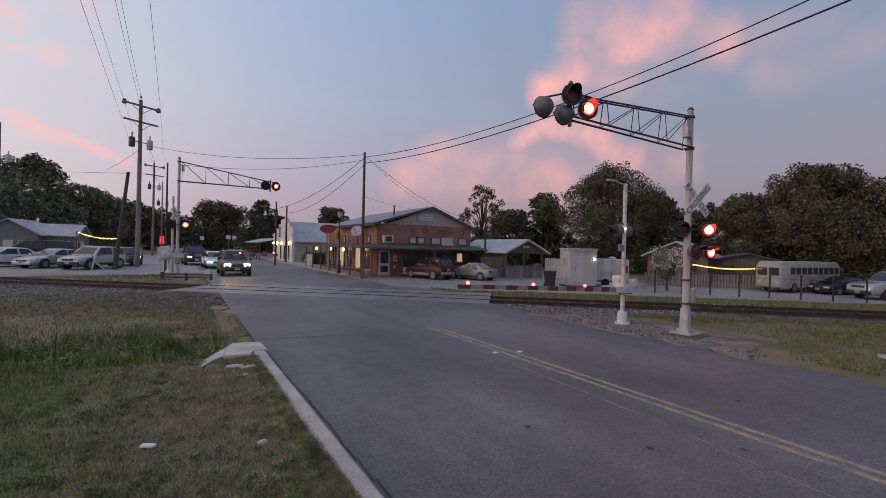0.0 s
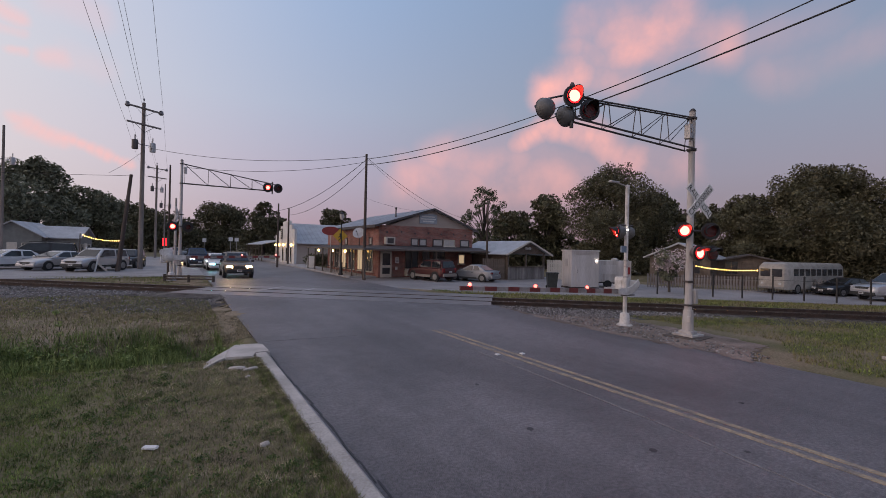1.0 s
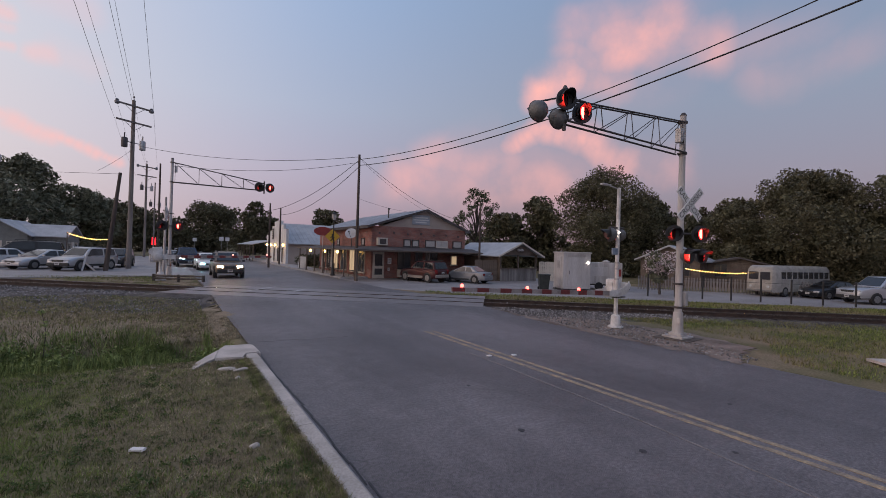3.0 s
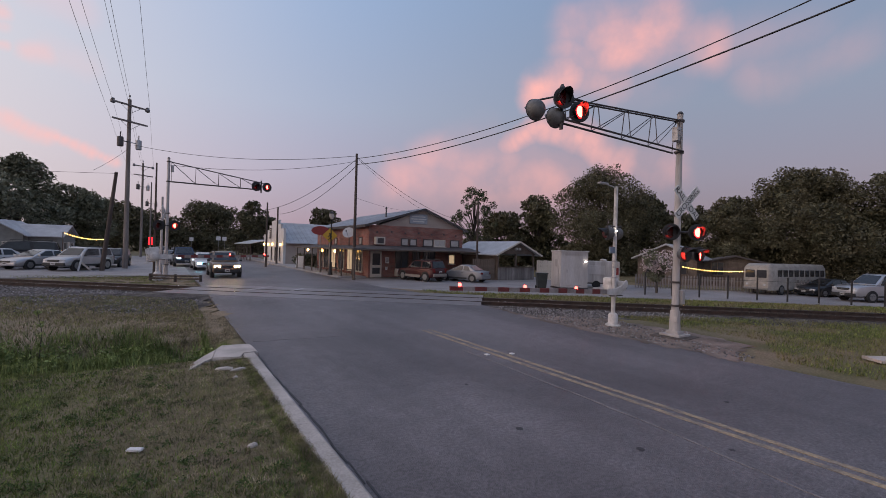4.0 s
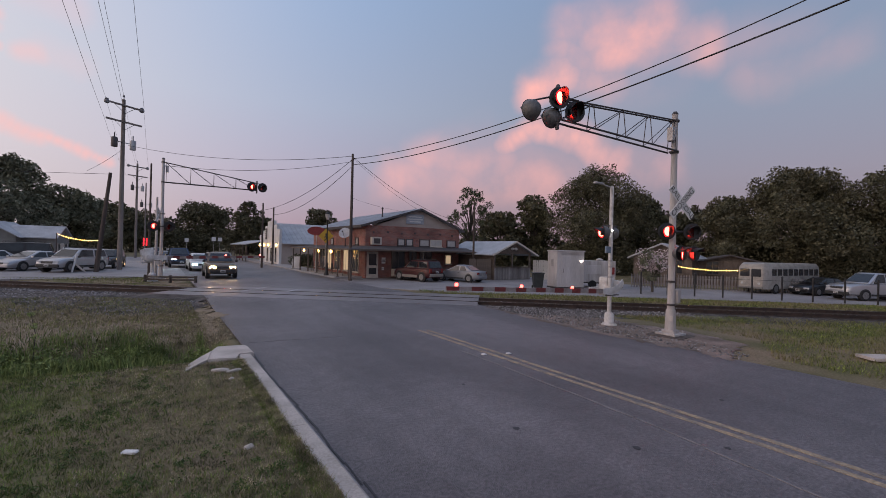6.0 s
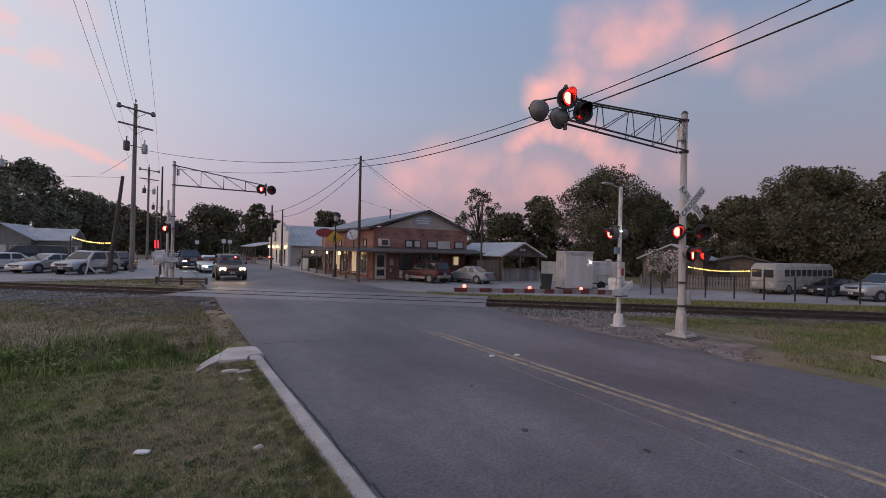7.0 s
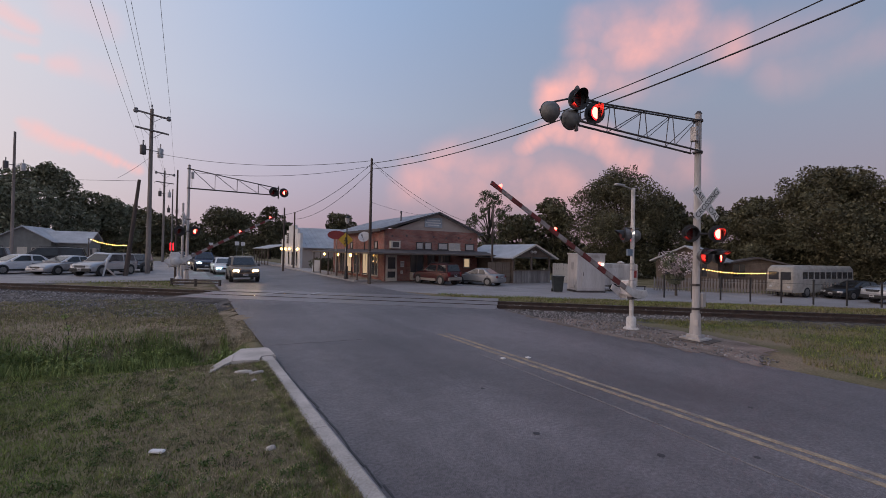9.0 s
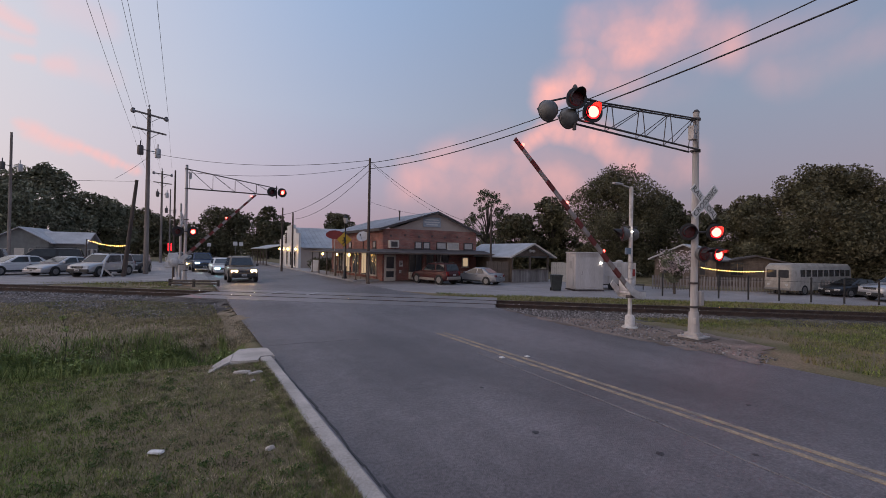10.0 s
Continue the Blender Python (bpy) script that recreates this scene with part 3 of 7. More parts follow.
spread("ground_dry_verge", -14, 2.9, 12.2, 26, lambda x, y: min(y - 13.3 + 0.12 * x, TC - 3.4 - across(x, y), 1.62 + 0.06 * (y - 16) * (1 if y < 16 else -0.5) - x), DRY_SOIL,
       "dry brown worn ground beside the street", "ground", 0.085)
spread("ground_ballast_spill", -9, 2.0, 16.5, 30, lambda x, y: min(across(x, y) - (13.2 + 0.35 * max(0, -0.8 - x) + 2.0 * max(0, x - 0.3)), TC - 2.9 - across(x, y), 1.5 - x), BALLAST_BED,
       "dark stony ballast spread before the track", "ballast", 0.14, 0.02)
spread("ground_far_dirt", -4.5, 1.7, 26.5, 37, lambda x, y: min(across(x, y) - TC - 3.3, 1.2 - x, x + 3.4, 36.0 - y), DRY_SOIL, "dry bare dirt round the far gate", "ground", 0.09)
spread("ground_gravel", XR - 0.3, 15.8, 3.6, 15.2, lambda x, y: min(1.3 * (x - XR + 0.25), 14.0 + 0.25 * math.sin(y) - x, 1.2 * (y - 4.9 - 0.25 * (x - 12)), TC - 2.4 - across(x, y)), GRAVEL,
       "brown gravel and dirt shoulder by the signals", "gravel", 0.12)
# worn lines and spots on the surface

def seam(x0, y0, x1, y1, w, material, label):
    """A thin worn line on the road surface, in slightly broken lengths."""
    a, b = Vector((x0, y0)), Vector((x1, y1))
    n = max(2, int((b - a).length / 0.5))
    rz = math.degrees(math.atan2(b.y - a.y, b.x - a.x))
    bm = bm_()
    for k in range(n):
        p = a.lerp(b, (k + 0.5) / n)
        o = 0.05 * noise.noise((p.x * 0.9, p.y * 0.9, 8))
        box(bm, (p.x + o, p.y + o, 0.0035 + hump(across(p.x, p.y))), ((b - a).length / n * 1.02, w * random.uniform(0.5, 1.3), 0.008), rz=rz + random.uniform(-3, 3))
    tagged(part("road_seam", bm, material), label, "road seam", kind="structure")


seam(6.15, 8.4, 5.9, 3.7, 0.035, PALE_SEAM, "thin pale seam along the lane")
seam(5.9, 3.7, 5.5, 0.6, 0.03, PALE_SEAM, "thin pale seam along the lane")
seam(1.765, -6.0, 1.765, 10.6, 0.022, TAR, "dark tarred joint along the kerb")
seam(XL + 0.15, 11.45, 4.2, 11.2, 0.06, PALE_SEAM, "thin pale crack across the lane")
for x, y, r in ((4.1, 4.3, 0.05), (5.0, 3.1, 0.05), (4.6, 6.2, 0.035), (7.9, 3.4, 0.04), (6.0, 2.5, 0.035)):
    bm = bm_()
    rod(bm, (x, y, 0.001), (x, y, 0.006), r, seg=9)
    tagged(part("road_stain", bm, TAR), "small dark tar spot on the lane", "stain", group="tar spots on the lane", kind="structure")

# painted lines
for off in (-0.12, 0.12):
    bm = bm_()
    box(bm, (YEL + off, -1.5, 0.004), (0.10, 25.0, 0.006))
    tagged(part("centre_line", bm, YELLOW), "worn yellow painted centre line on asphalt", "road marking", kind="structure")
for x, y, l, rz in ((4.3, 24.3, 2.6, -40), (5.9, 23.0, 1.3, -40)):
    bm = bm_()
    box(bm, (x, y, 0.122), (0.14, l, 0.008), rz=rz)
    tagged(part("stop_line", bm, WHITE_LINE), "worn white painted line at the crossing", "road marking", kind="structure")
for x, y in ((6.9, 7.55), (6.32, 7.75)):
    bm = bm_()
    box(bm, (x, y, 0.012), (0.10, 0.10, 0.024), bevel=0.008)
    tagged(part("road_stud", bm, WHITE_SHEET), "small white reflective road stud", "road stud", group="studs on the centre line")

# kerb with its flared end by the culvert
KERB = [(1.43, -0.20), (1.745, -0.20), (1.74, 0.0), (1.675, 0.085), (1.645, 0.108), (1.45, 0.11), (1.43, 0.09)]
kerb = thing("kerb", Matrix(), "weathered concrete kerb along the grass verge", "kerb", kind="structure")
for k in range(8):
    y0, y1 = -10 + k * 2.6, min(9.86, -10 + k * 2.6 + 2.588)
    if y1 > y0:
        part("kerb_stone", prism(bm_(), KERB, "y", y0, y1), CONCRETE, kerb)
head = thing("culvert_headwall", Matrix(), "broken concrete culvert headwall at the kerb end", "headwall")
bm = bm_()
prism(bm, [(1.745, 9.865), (1.72, 10.62), (1.63, 10.72), (1.12, 10.80), (0.98, 10.45), (0.84, 9.66), (1.20, 9.56), (1.36, 9.50), (1.42, 9.865)], "z", -0.5, 0.125)
bmesh.ops.bevel(bm, geom=[e for e in bm.edges if all(v.co.z > 0.1 for v in e.verts)], offset=0.025, segments=2, affect="EDGES")
part("slab", bm, CONCRETE, head)
bm = bm_()
loft(bm, [[(0.98, 10.43, -0.5), (0.845, 9.68, -0.5), (0.845, 9.68, 0.115), (0.98, 10.43, 0.115)],
          [(0.70, 9.98, -0.5), (0.68, 9.42, -0.5), (0.68, 9.42, 0.118), (0.70, 9.98, 0.09)],
          [(0.42, 9.46, -0.6), (0.50, 9.10, -0.6), (0.50, 9.10, 0.115), (0.42, 9.46, 0.06)],
          [(0.28, 9.20, -0.6), (0.36, 9.00, -0.6), (0.36, 9.00, 0.07), (0.28, 9.20, 0.0)]])
part("wing", bm, CONCRETE, head, "sloping broken wing of the headwall")
bm = bm_()
box(bm, (0.05, 9.62, -0.005), (0.52, 0.16, 0.10), rz=-6, ry=3, bevel=0.015)
tagged(part("concrete_slab", bm, CONCRETE), "broken slab of concrete lying in the ditch", "slab")


# ---- railway ----
def rail_profile():
    h = 0.16
    return [(-0.07, 0), (0.07, 0), (0.07, 0.012), (0.012, 0.03), (0.012, h - 0.045), (0.036, h - 0.035), (0.036, h - 0.006), (0.026, h),
            (-0.026, h), (-0.036, h - 0.006), (-0.036, h - 0.035), (-0.012, h - 0.045), (-0.012, 0.03), (-0.07, 0.012)]


RAILZ = -0.03
track = thing("railway_track", Matrix(), "rusty single railway track on dark timber ties", "railway track")
U0, U1 = -70.0, 70.0
for side in (-0.755, 0.755):
    bm = bm_()
    loft(bm, [[tuple(Vector(tk(u, TC + side + o)) + Vector((0, 0, RAILZ + z))) for o, z in rail_profile()] for u in (U0, U1)])
    rail = part("rail", bm, RAIL_SIDE, track)
    bm = bm_()
    loft(bm, [[tuple(Vector(tk(u, TC + side + o)) + Vector((0, 0, RAILZ + z))) for o, z in ((-0.026, 0.161), (0.026, 0.161), (0.026, 0.164), (-0.026, 0.164))] for u in (U0, U1)])
    part("rail_head", bm, RAIL_TOP, rail, "polished running surface of the rail")
rz_track = math.degrees(math.atan2(TY, TX))
bm = bm_()
box(bm, (0, 0, 0), (0.22, 2.5, 0.16), bevel=0.012)
first = part("tie", bm, TIE, track)
first.matrix_basis = pose(*tk(-40, TC, RAILZ - 0.08), 0, 0, rz_track)
for k in range(1, 150):
    u = -40 + k * 0.54
    x, y, _ = tk(u, TC)
    if XL - 0.8 < x < XR + 1.2:
        continue
    tie = new("tie", first.data)
    tie.parent = track
    tie.matrix_basis = pose(*tk(u, TC + random.uniform(-0.05, 0.05), RAILZ - 0.08 + random.uniform(-0.01, 0.006)), 0, 0, rz_track + random.uniform(-1.5, 1.5))
bm = bm_()
prof = [(-3.3, -0.10), (-1.7, -0.045), (1.7, -0.045), (3.3, -0.10), (3.2, -0.3), (-3.2, -0.3)]
for ua, ub in ((-70, 70),):
    loft(bm, [[tuple(Vector(tk(u, TC + o)) + Vector((0, 0, z))) for o, z in prof] for u in (ua, ub)])
tagged(part("ground_ballast_bed", bm, BALLAST_BED), "dark stony ballast bed under the railway", "ballast", kind="structure")


def stones(name, spots, material, lo, hi, label):
    vs, fs = [], []
    base = np.array([(1, 0, 0), (-0.5, 0.87, 0), (-0.5, -0.87, 0), (0.25, 0.2, 0.75), (-0.15, -0.2, -0.7)])
    tri = [(0, 1, 3), (1, 2, 3), (2, 0, 3), (1, 0, 4), (2, 1, 4), (0, 2, 4)]
    rng = np.random.default_rng(5)
    for x, y, z in spots:
        r = rng.uniform(lo, hi)
        a = Euler(rng.uniform(0, 6.28, 3)).to_matrix()
        p = (base * rng.uniform(0.6, 1.3, (5, 1)) * r) @ np.array(a).T + (x, y, z)
        k = len(vs)
        vs += p.tolist()
        fs += [tuple(k + i for i in t) for t in tri]
    return tagged(from_arrays(name, vs, fs, material), label, "ballast", kind="stuff")


rng = np.random.default_rng(2)
pts = []
for ua, ub, n in ((-40, -15.4, 4500), (-0.4, 9, 2600)):
    for _ in range(n):
        u, c = rng.uniform(ua, ub), TC + rng.choice([rng.uniform(-2.9, 2.2), rng.normal(-1.9, 0.5)])
        pts.append(tk(u, c, -0.055 - 0.06 * max(0, abs(c - TC) - 1.7) + rng.uniform(-0.01, 0.02)))
for _ in range(4200):
    a, b = rng.uniform(), rng.uniform()
    x, y = -7.5 + 8.9 * a, 0
    lo = 18.0 + 0.0 * a + (7.5 * max(0, 0.55 - a)) + 3.2 * max(0, a - 0.7)
    y = lo + (27.5 - 0.83 * (x + 7.5) * 0.9 + 3.5 - lo) * b ** 0.8
    if across(x, y) < TC - 2.0 and noise.noise((x * 0.5, y * 0.5, 11)) > rng.uniform(-0.9, 0.35):
        pts.append((x, y, ground_z(x, y) + 0.012))
stones("ballast_stones", pts, STONE, 0.025, 0.075, "grey broken ballast stones along the rails")
pts = [(rng.uniform(XR, 14.9), rng.uniform(4.6, 14.2), -0.012) for _ in range(3600)]
pts = [p for p in pts if p[0] < 14.6 and p[0] < XR + 0.35 * (p[1] - 2) and across(p[0], p[1]) < TC - 1.6]
stones("gravel_stones", pts, STONE, 0.010, 0.05, "loose pale gravel on the shoulder")

# concrete crossing panels between and beside the rails
crossing = thing("crossing_surface", Matrix(), "concrete level crossing panels set between the rails", "crossing panels")
for c0, c1 in ((TC - 2.2, TC - 0.86), (TC - 0.66, TC + 0.66), (TC + 0.86, TC + 2.2)):
    for k in range(6):
        u0 = -15.4 + k * 2.5
        bm = bm_()
        a = Vector(tk(u0 + 1.21, (c0 + c1) / 2, 0.056))
        box(bm, a, (2.488, c1 - c0, 0.12), rz=rz_track, bevel=0.006)
        part("panel", bm, PANEL, crossing)

bm = bm_()
loft(bm, [[tk(-15.42, TC - 3.9, -0.12), tk(-15.42, TC - 2.215, 0.085), tk(-15.42, TC + 2.2, 0.085), tk(-15.42, TC + 2.2, -0.3), tk(-15.42, TC - 3.9, -0.3)],
          [tk(-17.2, TC - 2.6, -0.12), tk(-17.2, TC - 2.1, -0.09), tk(-17.2, TC + 2.2, -0.09), tk(-17.2, TC + 2.2, -0.3), tk(-17.2, TC - 2.6, -0.3)]])
loft(bm, [[tk(u, TC - 4.1, -0.12), tk(u, TC - 2.215, 0.09), tk(u, TC - 2.215, -0.3), tk(u, TC - 4.1, -0.3)] for u in (-15.42, -11.5)])
tagged(part("ground_ballast_ramp", bm, BALLAST_BED), "dark ballast packed against the crossing panels", "ballast", kind="structure")

# ---- signals ----
def lamp_head(parent, loc, yaw, lit_group, r=0.25, span=(-35, 215), pitch=0):
    """A round flasher on its backing disc; its lens turns between a lit and an unlit face."""
    head = part("lamp_housing", lathe(bm_(), [(0.03, -0.25), (0.12 * r / 0.25, -0.22), (0.19 * r / 0.25, -0.15), (r - 0.02, -0.06), (r - 0.01, 0.0)], 20,
                Matrix.Rotation(radians(90), 4, "X")), SIGNAL_GREY, parent, "grey round lamp housing", smooth=True)
    head.matrix_basis = pose(*loc, pitch, 0, yaw)
    bm = bm_()
    lathe(bm, [(r - 0.01, 0.0), (r, 0.006), (r, 0.014), (r - 0.015, 0.018), (0.17, 0.012)], 28, Matrix.Rotation(radians(90), 4, "X"))
    part("backing_disc", bm, BLACK, head, "black round backing disc", smooth=True)
    bm = bm_()
    seg = 14
    rings = []
    for rr, in ((0.165,), (0.155,)):
        for dep, cut in ((0.012, 0.0), (0.30, 0.35)):
            rings.append([(rr * math.cos(a), -dep if not cut else -0.012 - 0.29 * (0.35 + 0.65 * max(0, math.sin(a))), rr * math.sin(a))
                          for a in [radians(span[0] + (span[1] - span[0]) * k / seg) for k in range(seg + 1)]])
    vs = [[bm.verts.new(p) for p in ring] for ring in rings]
    for a, b in ((0, 1), (3, 2)):
        for k in range(seg):
            bm.faces.new((vs[a][k], vs[a][k + 1], vs[b][k + 1], vs[b][k]))
    for k in range(seg):
        bm.faces.new((vs[1][k], vs[1][k + 1], vs[3][k + 1], vs[3][k]))
    part("visor", bm, BLACK, head, "black visor over the lens", smooth=True)
    bm = bm_()
    lathe(bm, [(0.09, 0.020), (0.115, 0.018), (0.143, 0.010), (0.147, 0.0), (0.143, -0.008), (0.08, -0.012)], 22, Matrix.Rotation(radians(90), 4, "X"))
    lens = part("lens", bm, RED_DARK, head, "round red flasher lens", smooth=True)
    lens.data.materials.append(RED_LIT)
    lens.data.materials.append(RED_RING)
    for p in lens.data.polygons:
        if p.center.y < -0.0175:
            p.material_index = 1
        elif p.center.y < -0.010:
            p.material_index = 2
    lens.location = (0, -0.026, 0)
    lens.scale = (1.18, 1.0, 1.18)
    lit_group.append(lens)
    return head


FLASH_A, FLASH_B = [], []          # the two halves that take turns


def text_mesh(s, size, name="lettering"):
    cu = bpy.data.curves.new(name, "FONT")
    cu.body, cu.size, cu.align_x, cu.align_y, cu.extrude = s, size, "CENTER", "CENTER", 0.002
    tmp = bpy.data.objects.new(name, cu)
    scene.collection.objects.link(tmp)
    me = bpy.data.meshes.new_from_object(tmp.evaluated_get(bpy.context.evaluated_depsgraph_get()))
    bpy.data.objects.remove(tmp)
    return me


def crossbuck(parent, loc, yaw):
    """Two crossed blades lettered RAILROAD CROSSING, facing local -y."""
    for ang, words, off in ((-45, (("RAIL", -0.36), ("ROAD", 0.36)), 0.0), (45, (("CROSSING", 0.0),), 0.03)):
        bm = bm_()
        box(bm, (0, 0, 0), (1.22, 0.02, 0.23), bevel=0.004)
        blade = part("blade", bm, WHITE_SHEET, parent, "white lettered crossbuck blade")
        blade.matrix_basis = pose(*loc, 0, 0, yaw) @ pose(0, -off, 0, 0, -ang, 0)
        for s, x in words:
            me = text_mesh(s, 0.235)
            me.materials.append(BLACK)
            t = new("lettering", me)
            t.parent = blade
            t.matrix_basis = pose(x * 0.98, -0.014, -0.005, 90, 0, 0)


def cantilever(m, arm_len, zlow, ztop, name_label, flip, heads, cross_at):
    """Mast with a tapered truss arm that reaches along local -x; local -y faces the traffic."""
    t = thing("crossing_signal_gantry", m, name_label, "crossing signal", group="crossing signal gantries")
    bm = bm_()
    rod(bm, (0, 0, 0.06), (0, 0, ztop + 0.1), 0.105, 0.085, 18)
    part("mast", bm, WHITE_PAINT if not flip else GALV, t, "", smooth=True)
    bm = bm_()
    box(bm, (0, 0, 0.03), (0.62, 0.62, 0.06), bevel=0.01)
    box(bm, (0, 0, 0.10), (0.36, 0.36, 0.10), bevel=0.015)
    for sx in (-1, 1):
        for sy in (-1, 1):
            rod(bm, (sx * 0.24, sy * 0.24, 0.03), (sx * 0.24, sy * 0.24, 0.13), 0.02, seg=8)
    part("base_plate", bm, WHITE_PAINT, t)
    bm = bm_()
    rod(bm, (0, 0, 0.12), (0, 0, 0.75), 0.16, 0.135, 16)
    box(bm, (-0.12, -0.1, 0.5), (0.06, 0.10, 0.16), bevel=0.01)
    part("mast_sleeve", bm, WHITE_PAINT, t, smooth=True)
    bm = bm_()
    rod(bm, (0, 0, ztop + 0.09), (0, 0, ztop + 0.17), 0.10, 0.05, 14)
    part("mast_cap", bm, DARK_STEEL, t)
    for z in (zlow, ztop - 0.12, ztop * 0.55, 1.6, 0.9):
        bm = bm_()
        lathe(bm, [(0.115, z - 0.03), (0.125, z - 0.03), (0.125, z + 0.03), (0.115, z + 0.03)], 16)
        box(bm, (-0.13, 0, z), (0.07, 0.16, 0.05), bevel=0.006)
        part("mast_clamp", bm, DARK_STEEL, t)
    # truss: two lower chords, two upper chords, verticals and diagonals
    ztip = zlow + 0.52
    for sy in (-0.16, 0.16):
        k = 0.75
        bm = bm_()
        rod(bm, (-0.08, sy, zlow), (-arm_len, sy * k, zlow), 0.027, seg=8)
        part("lower_chord", bm, DARK_STEEL, t)
        bm = bm_()
        rod(bm, (-0.08, sy * 0.4, ztop - 0.12), (-arm_len, sy * 0.4, ztip), 0.024, seg=8)
        part("upper_chord", bm, DARK_STEEL, t)
    n = 4
    for k in range(n + 1):
        f0 = 0.03 + 0.97 * k / n
        x = -arm_len * f0
        zt = ztop - 0.12 + (ztip - ztop + 0.12) * f0
        for sy in (-0.14, 0.14):
            bm = bm_()
            rod(bm, (x, sy, zlow), (x, sy * 0.4, zt), 0.013, seg=6)
            if k:
                f1 = 0.03 + 0.97 * (k - 1) / n
                x1 = -arm_len * f1
                zt1 = ztop - 0.12 + (ztip - ztop + 0.12) * f1
                rod(bm, (x, sy, zlow), (x1, sy * 0.4, zt1), 0.011, seg=6)
            part("truss_web", bm, DARK_STEEL, t)
    # bell and control boxes
    bm = bm_()
    box(bm, (-0.22, -0.02, ztop - 0.55), (0.17, 0.18, 0.42), bevel=0.02)
    box(bm, (-0.22, -0.12, ztop - 0.52), (0.07, 0.02, 0.14), bevel=0.008)
    rod(bm, (-0.10, -0.02, ztop - 0.40), (-0.2, -0.02, ztop - 0.40), 0.02, seg=8)
    part("junction_box", bm, GALV, t, "small grey metal junction box")
    bm = bm_()
    box(bm, (0.17, -0.05, 1.15), (0.16, 0.22, 0.42), bevel=0.02)
    part("control_box", bm, WHITE_PAINT, t, "white painted control box")
    return t


# near gantry
NEAR = pose(12.93, 7.02, 0.02, 0, 0, 0)
near = cantilever(NEAR, 5.15, 5.50, 6.56, "weathered steel crossing gantry with red flashers over the road", False, 0, 0)
bm = bm_()
for k in range(3):
    box(bm, (-0.34 + 0.34 * k, 0, 0.0), (0.31, 1.02, 0.09), bevel=0.012)
pad = tagged(part("timber_pad", bm, TIE), "dark timber pad under the signal mast", "timber pad")
pad.matrix_basis = pose(12.93, 7.02, -0.03, 0, 0, 6)
crossbuck(near, (-0.02, -0.26, 3.97), -13)
bm = bm_()
rod(bm, (-0.28, 0.09, 3.1), (0.28, -0.35, 3.1), 0.03, seg=10)
rod(bm, (0, -0.13, 3.1), (0, 0, 3.1), 0.04, seg=10)
part("lamp_crossarm", bm, DARK_STEEL, near)
lamp_head(near, (-0.32, 0.00, 3.1), -40, FLASH_B)
lamp_head(near, (0.30, -0.43, 3.1), -40, FLASH_A)
bm = bm_()
rod(bm, (0.0, 0.0, 2.62), (0.10, -0.34, 2.62), 0.035, seg=10)
rod(bm, (-0.24, -0.34, 2.62), (0.50, -0.34, 2.62), 0.03, seg=10)
for x in (-0.24, 0.50):
    rod(bm, (x, -0.34, 2.64), (x, -0.34, 2.45), 0.025, seg=8)
part("lamp_crossarm", bm, DARK_STEEL, near)
lamp_head(near, (-0.24, -0.40, 2.45), -12, FLASH_B, r=0.23, span=(25, 165))
lamp_head(near, (0.50, -0.40, 2.45), -12, FLASH_A, r=0.23, span=(25, 165))
# lamps at the arm's end: two face the traffic, two face away
bm = bm_()
rod(bm, (-5.15, 0, 5.30), (-5.15, 0, 6.22), 0.045, seg=12)
lathe(bm, [(0.07, 6.22), (0.07, 6.28), (0.03, 6.36)], 12, Matrix.Translation((-5.15, 0, 0)))
rod(bm, (-5.15, 0, 6.1), (-4.55, -0.12, 6.06), 0.022, seg=8)
rod(bm, (-5.15, 0, 6.1), (-5.84, 0.16, 5.88), 0.022, seg=8)
part("lamp_bracket", bm, DARK_STEEL, near)
lamp_head(near, (-5.25, -0.14, 5.98), -24, FLASH_B)
lamp_head(near, (-4.70, -0.14, 5.76), -24, FLASH_A)
lamp_head(near, (-5.86, 0.16, 5.66), 172, FLASH_A)
lamp_head(near, (-5.20, 0.16, 5.60), 172, FLASH_B)

# far gantry, which faces down the street; seen from behind with its lamps for this side
FAR = pose(0.1, 33.8, 0.02, 0, 0, 180)
far = cantilever(FAR, 5.75, 6.42, 7.85, "steel crossing gantry with red flashers beyond the track", True, 0, 0)
bm = bm_()
rod(bm, (-5.75, 0, 6.2), (-5.75, 0, 7.1), 0.05, seg=12)
rod(bm, (-5.3, 0.12, 6.9), (-6.2, 0.12, 6.9), 0.025, seg=8)
part("lamp_bracket", bm, DARK_STEEL, far)
lamp_head(far, (-5.38, 0.22, 6.62), 192, FLASH_B, r=0.34)
lamp_head(far, (-6.10, 0.26, 6.62), 192, FLASH_A, r=0.34)
crossbuck(far, (0.1, -0.20, 4.35), 66)
bm = bm_()
rod(bm, (-0.50, 0.13, 3.5), (0.50, 0.13, 3.5), 0.03, seg=10)
part("lamp_crossarm", bm, DARK_STEEL, far)
# two red-lit bars; the light on them is put in as emission
bm = bm_()
box(bm, (0.80, 0.1, 2.45), (0.07, 0.05, 0.5), bevel=0.015)
part("red_lit_bar", bm, SIDE_RED, far, "upright red-lit bar, its light put in as a glow")
bm = bm_()
box(bm, (0.96, 0.1, 2.45), (0.07, 0.05, 0.5), bevel=0.015)
part("red_lit_bar", bm, SIDE_RED, far, "upright red-lit bar, its light put in as a glow")
lamp_head(far, (0.46, 0.2, 3.5), 192, FLASH_B, r=0.34)
lamp_head(far, (-0.42, 0.2, 3.5), 192, FLASH_A, r=0.34)


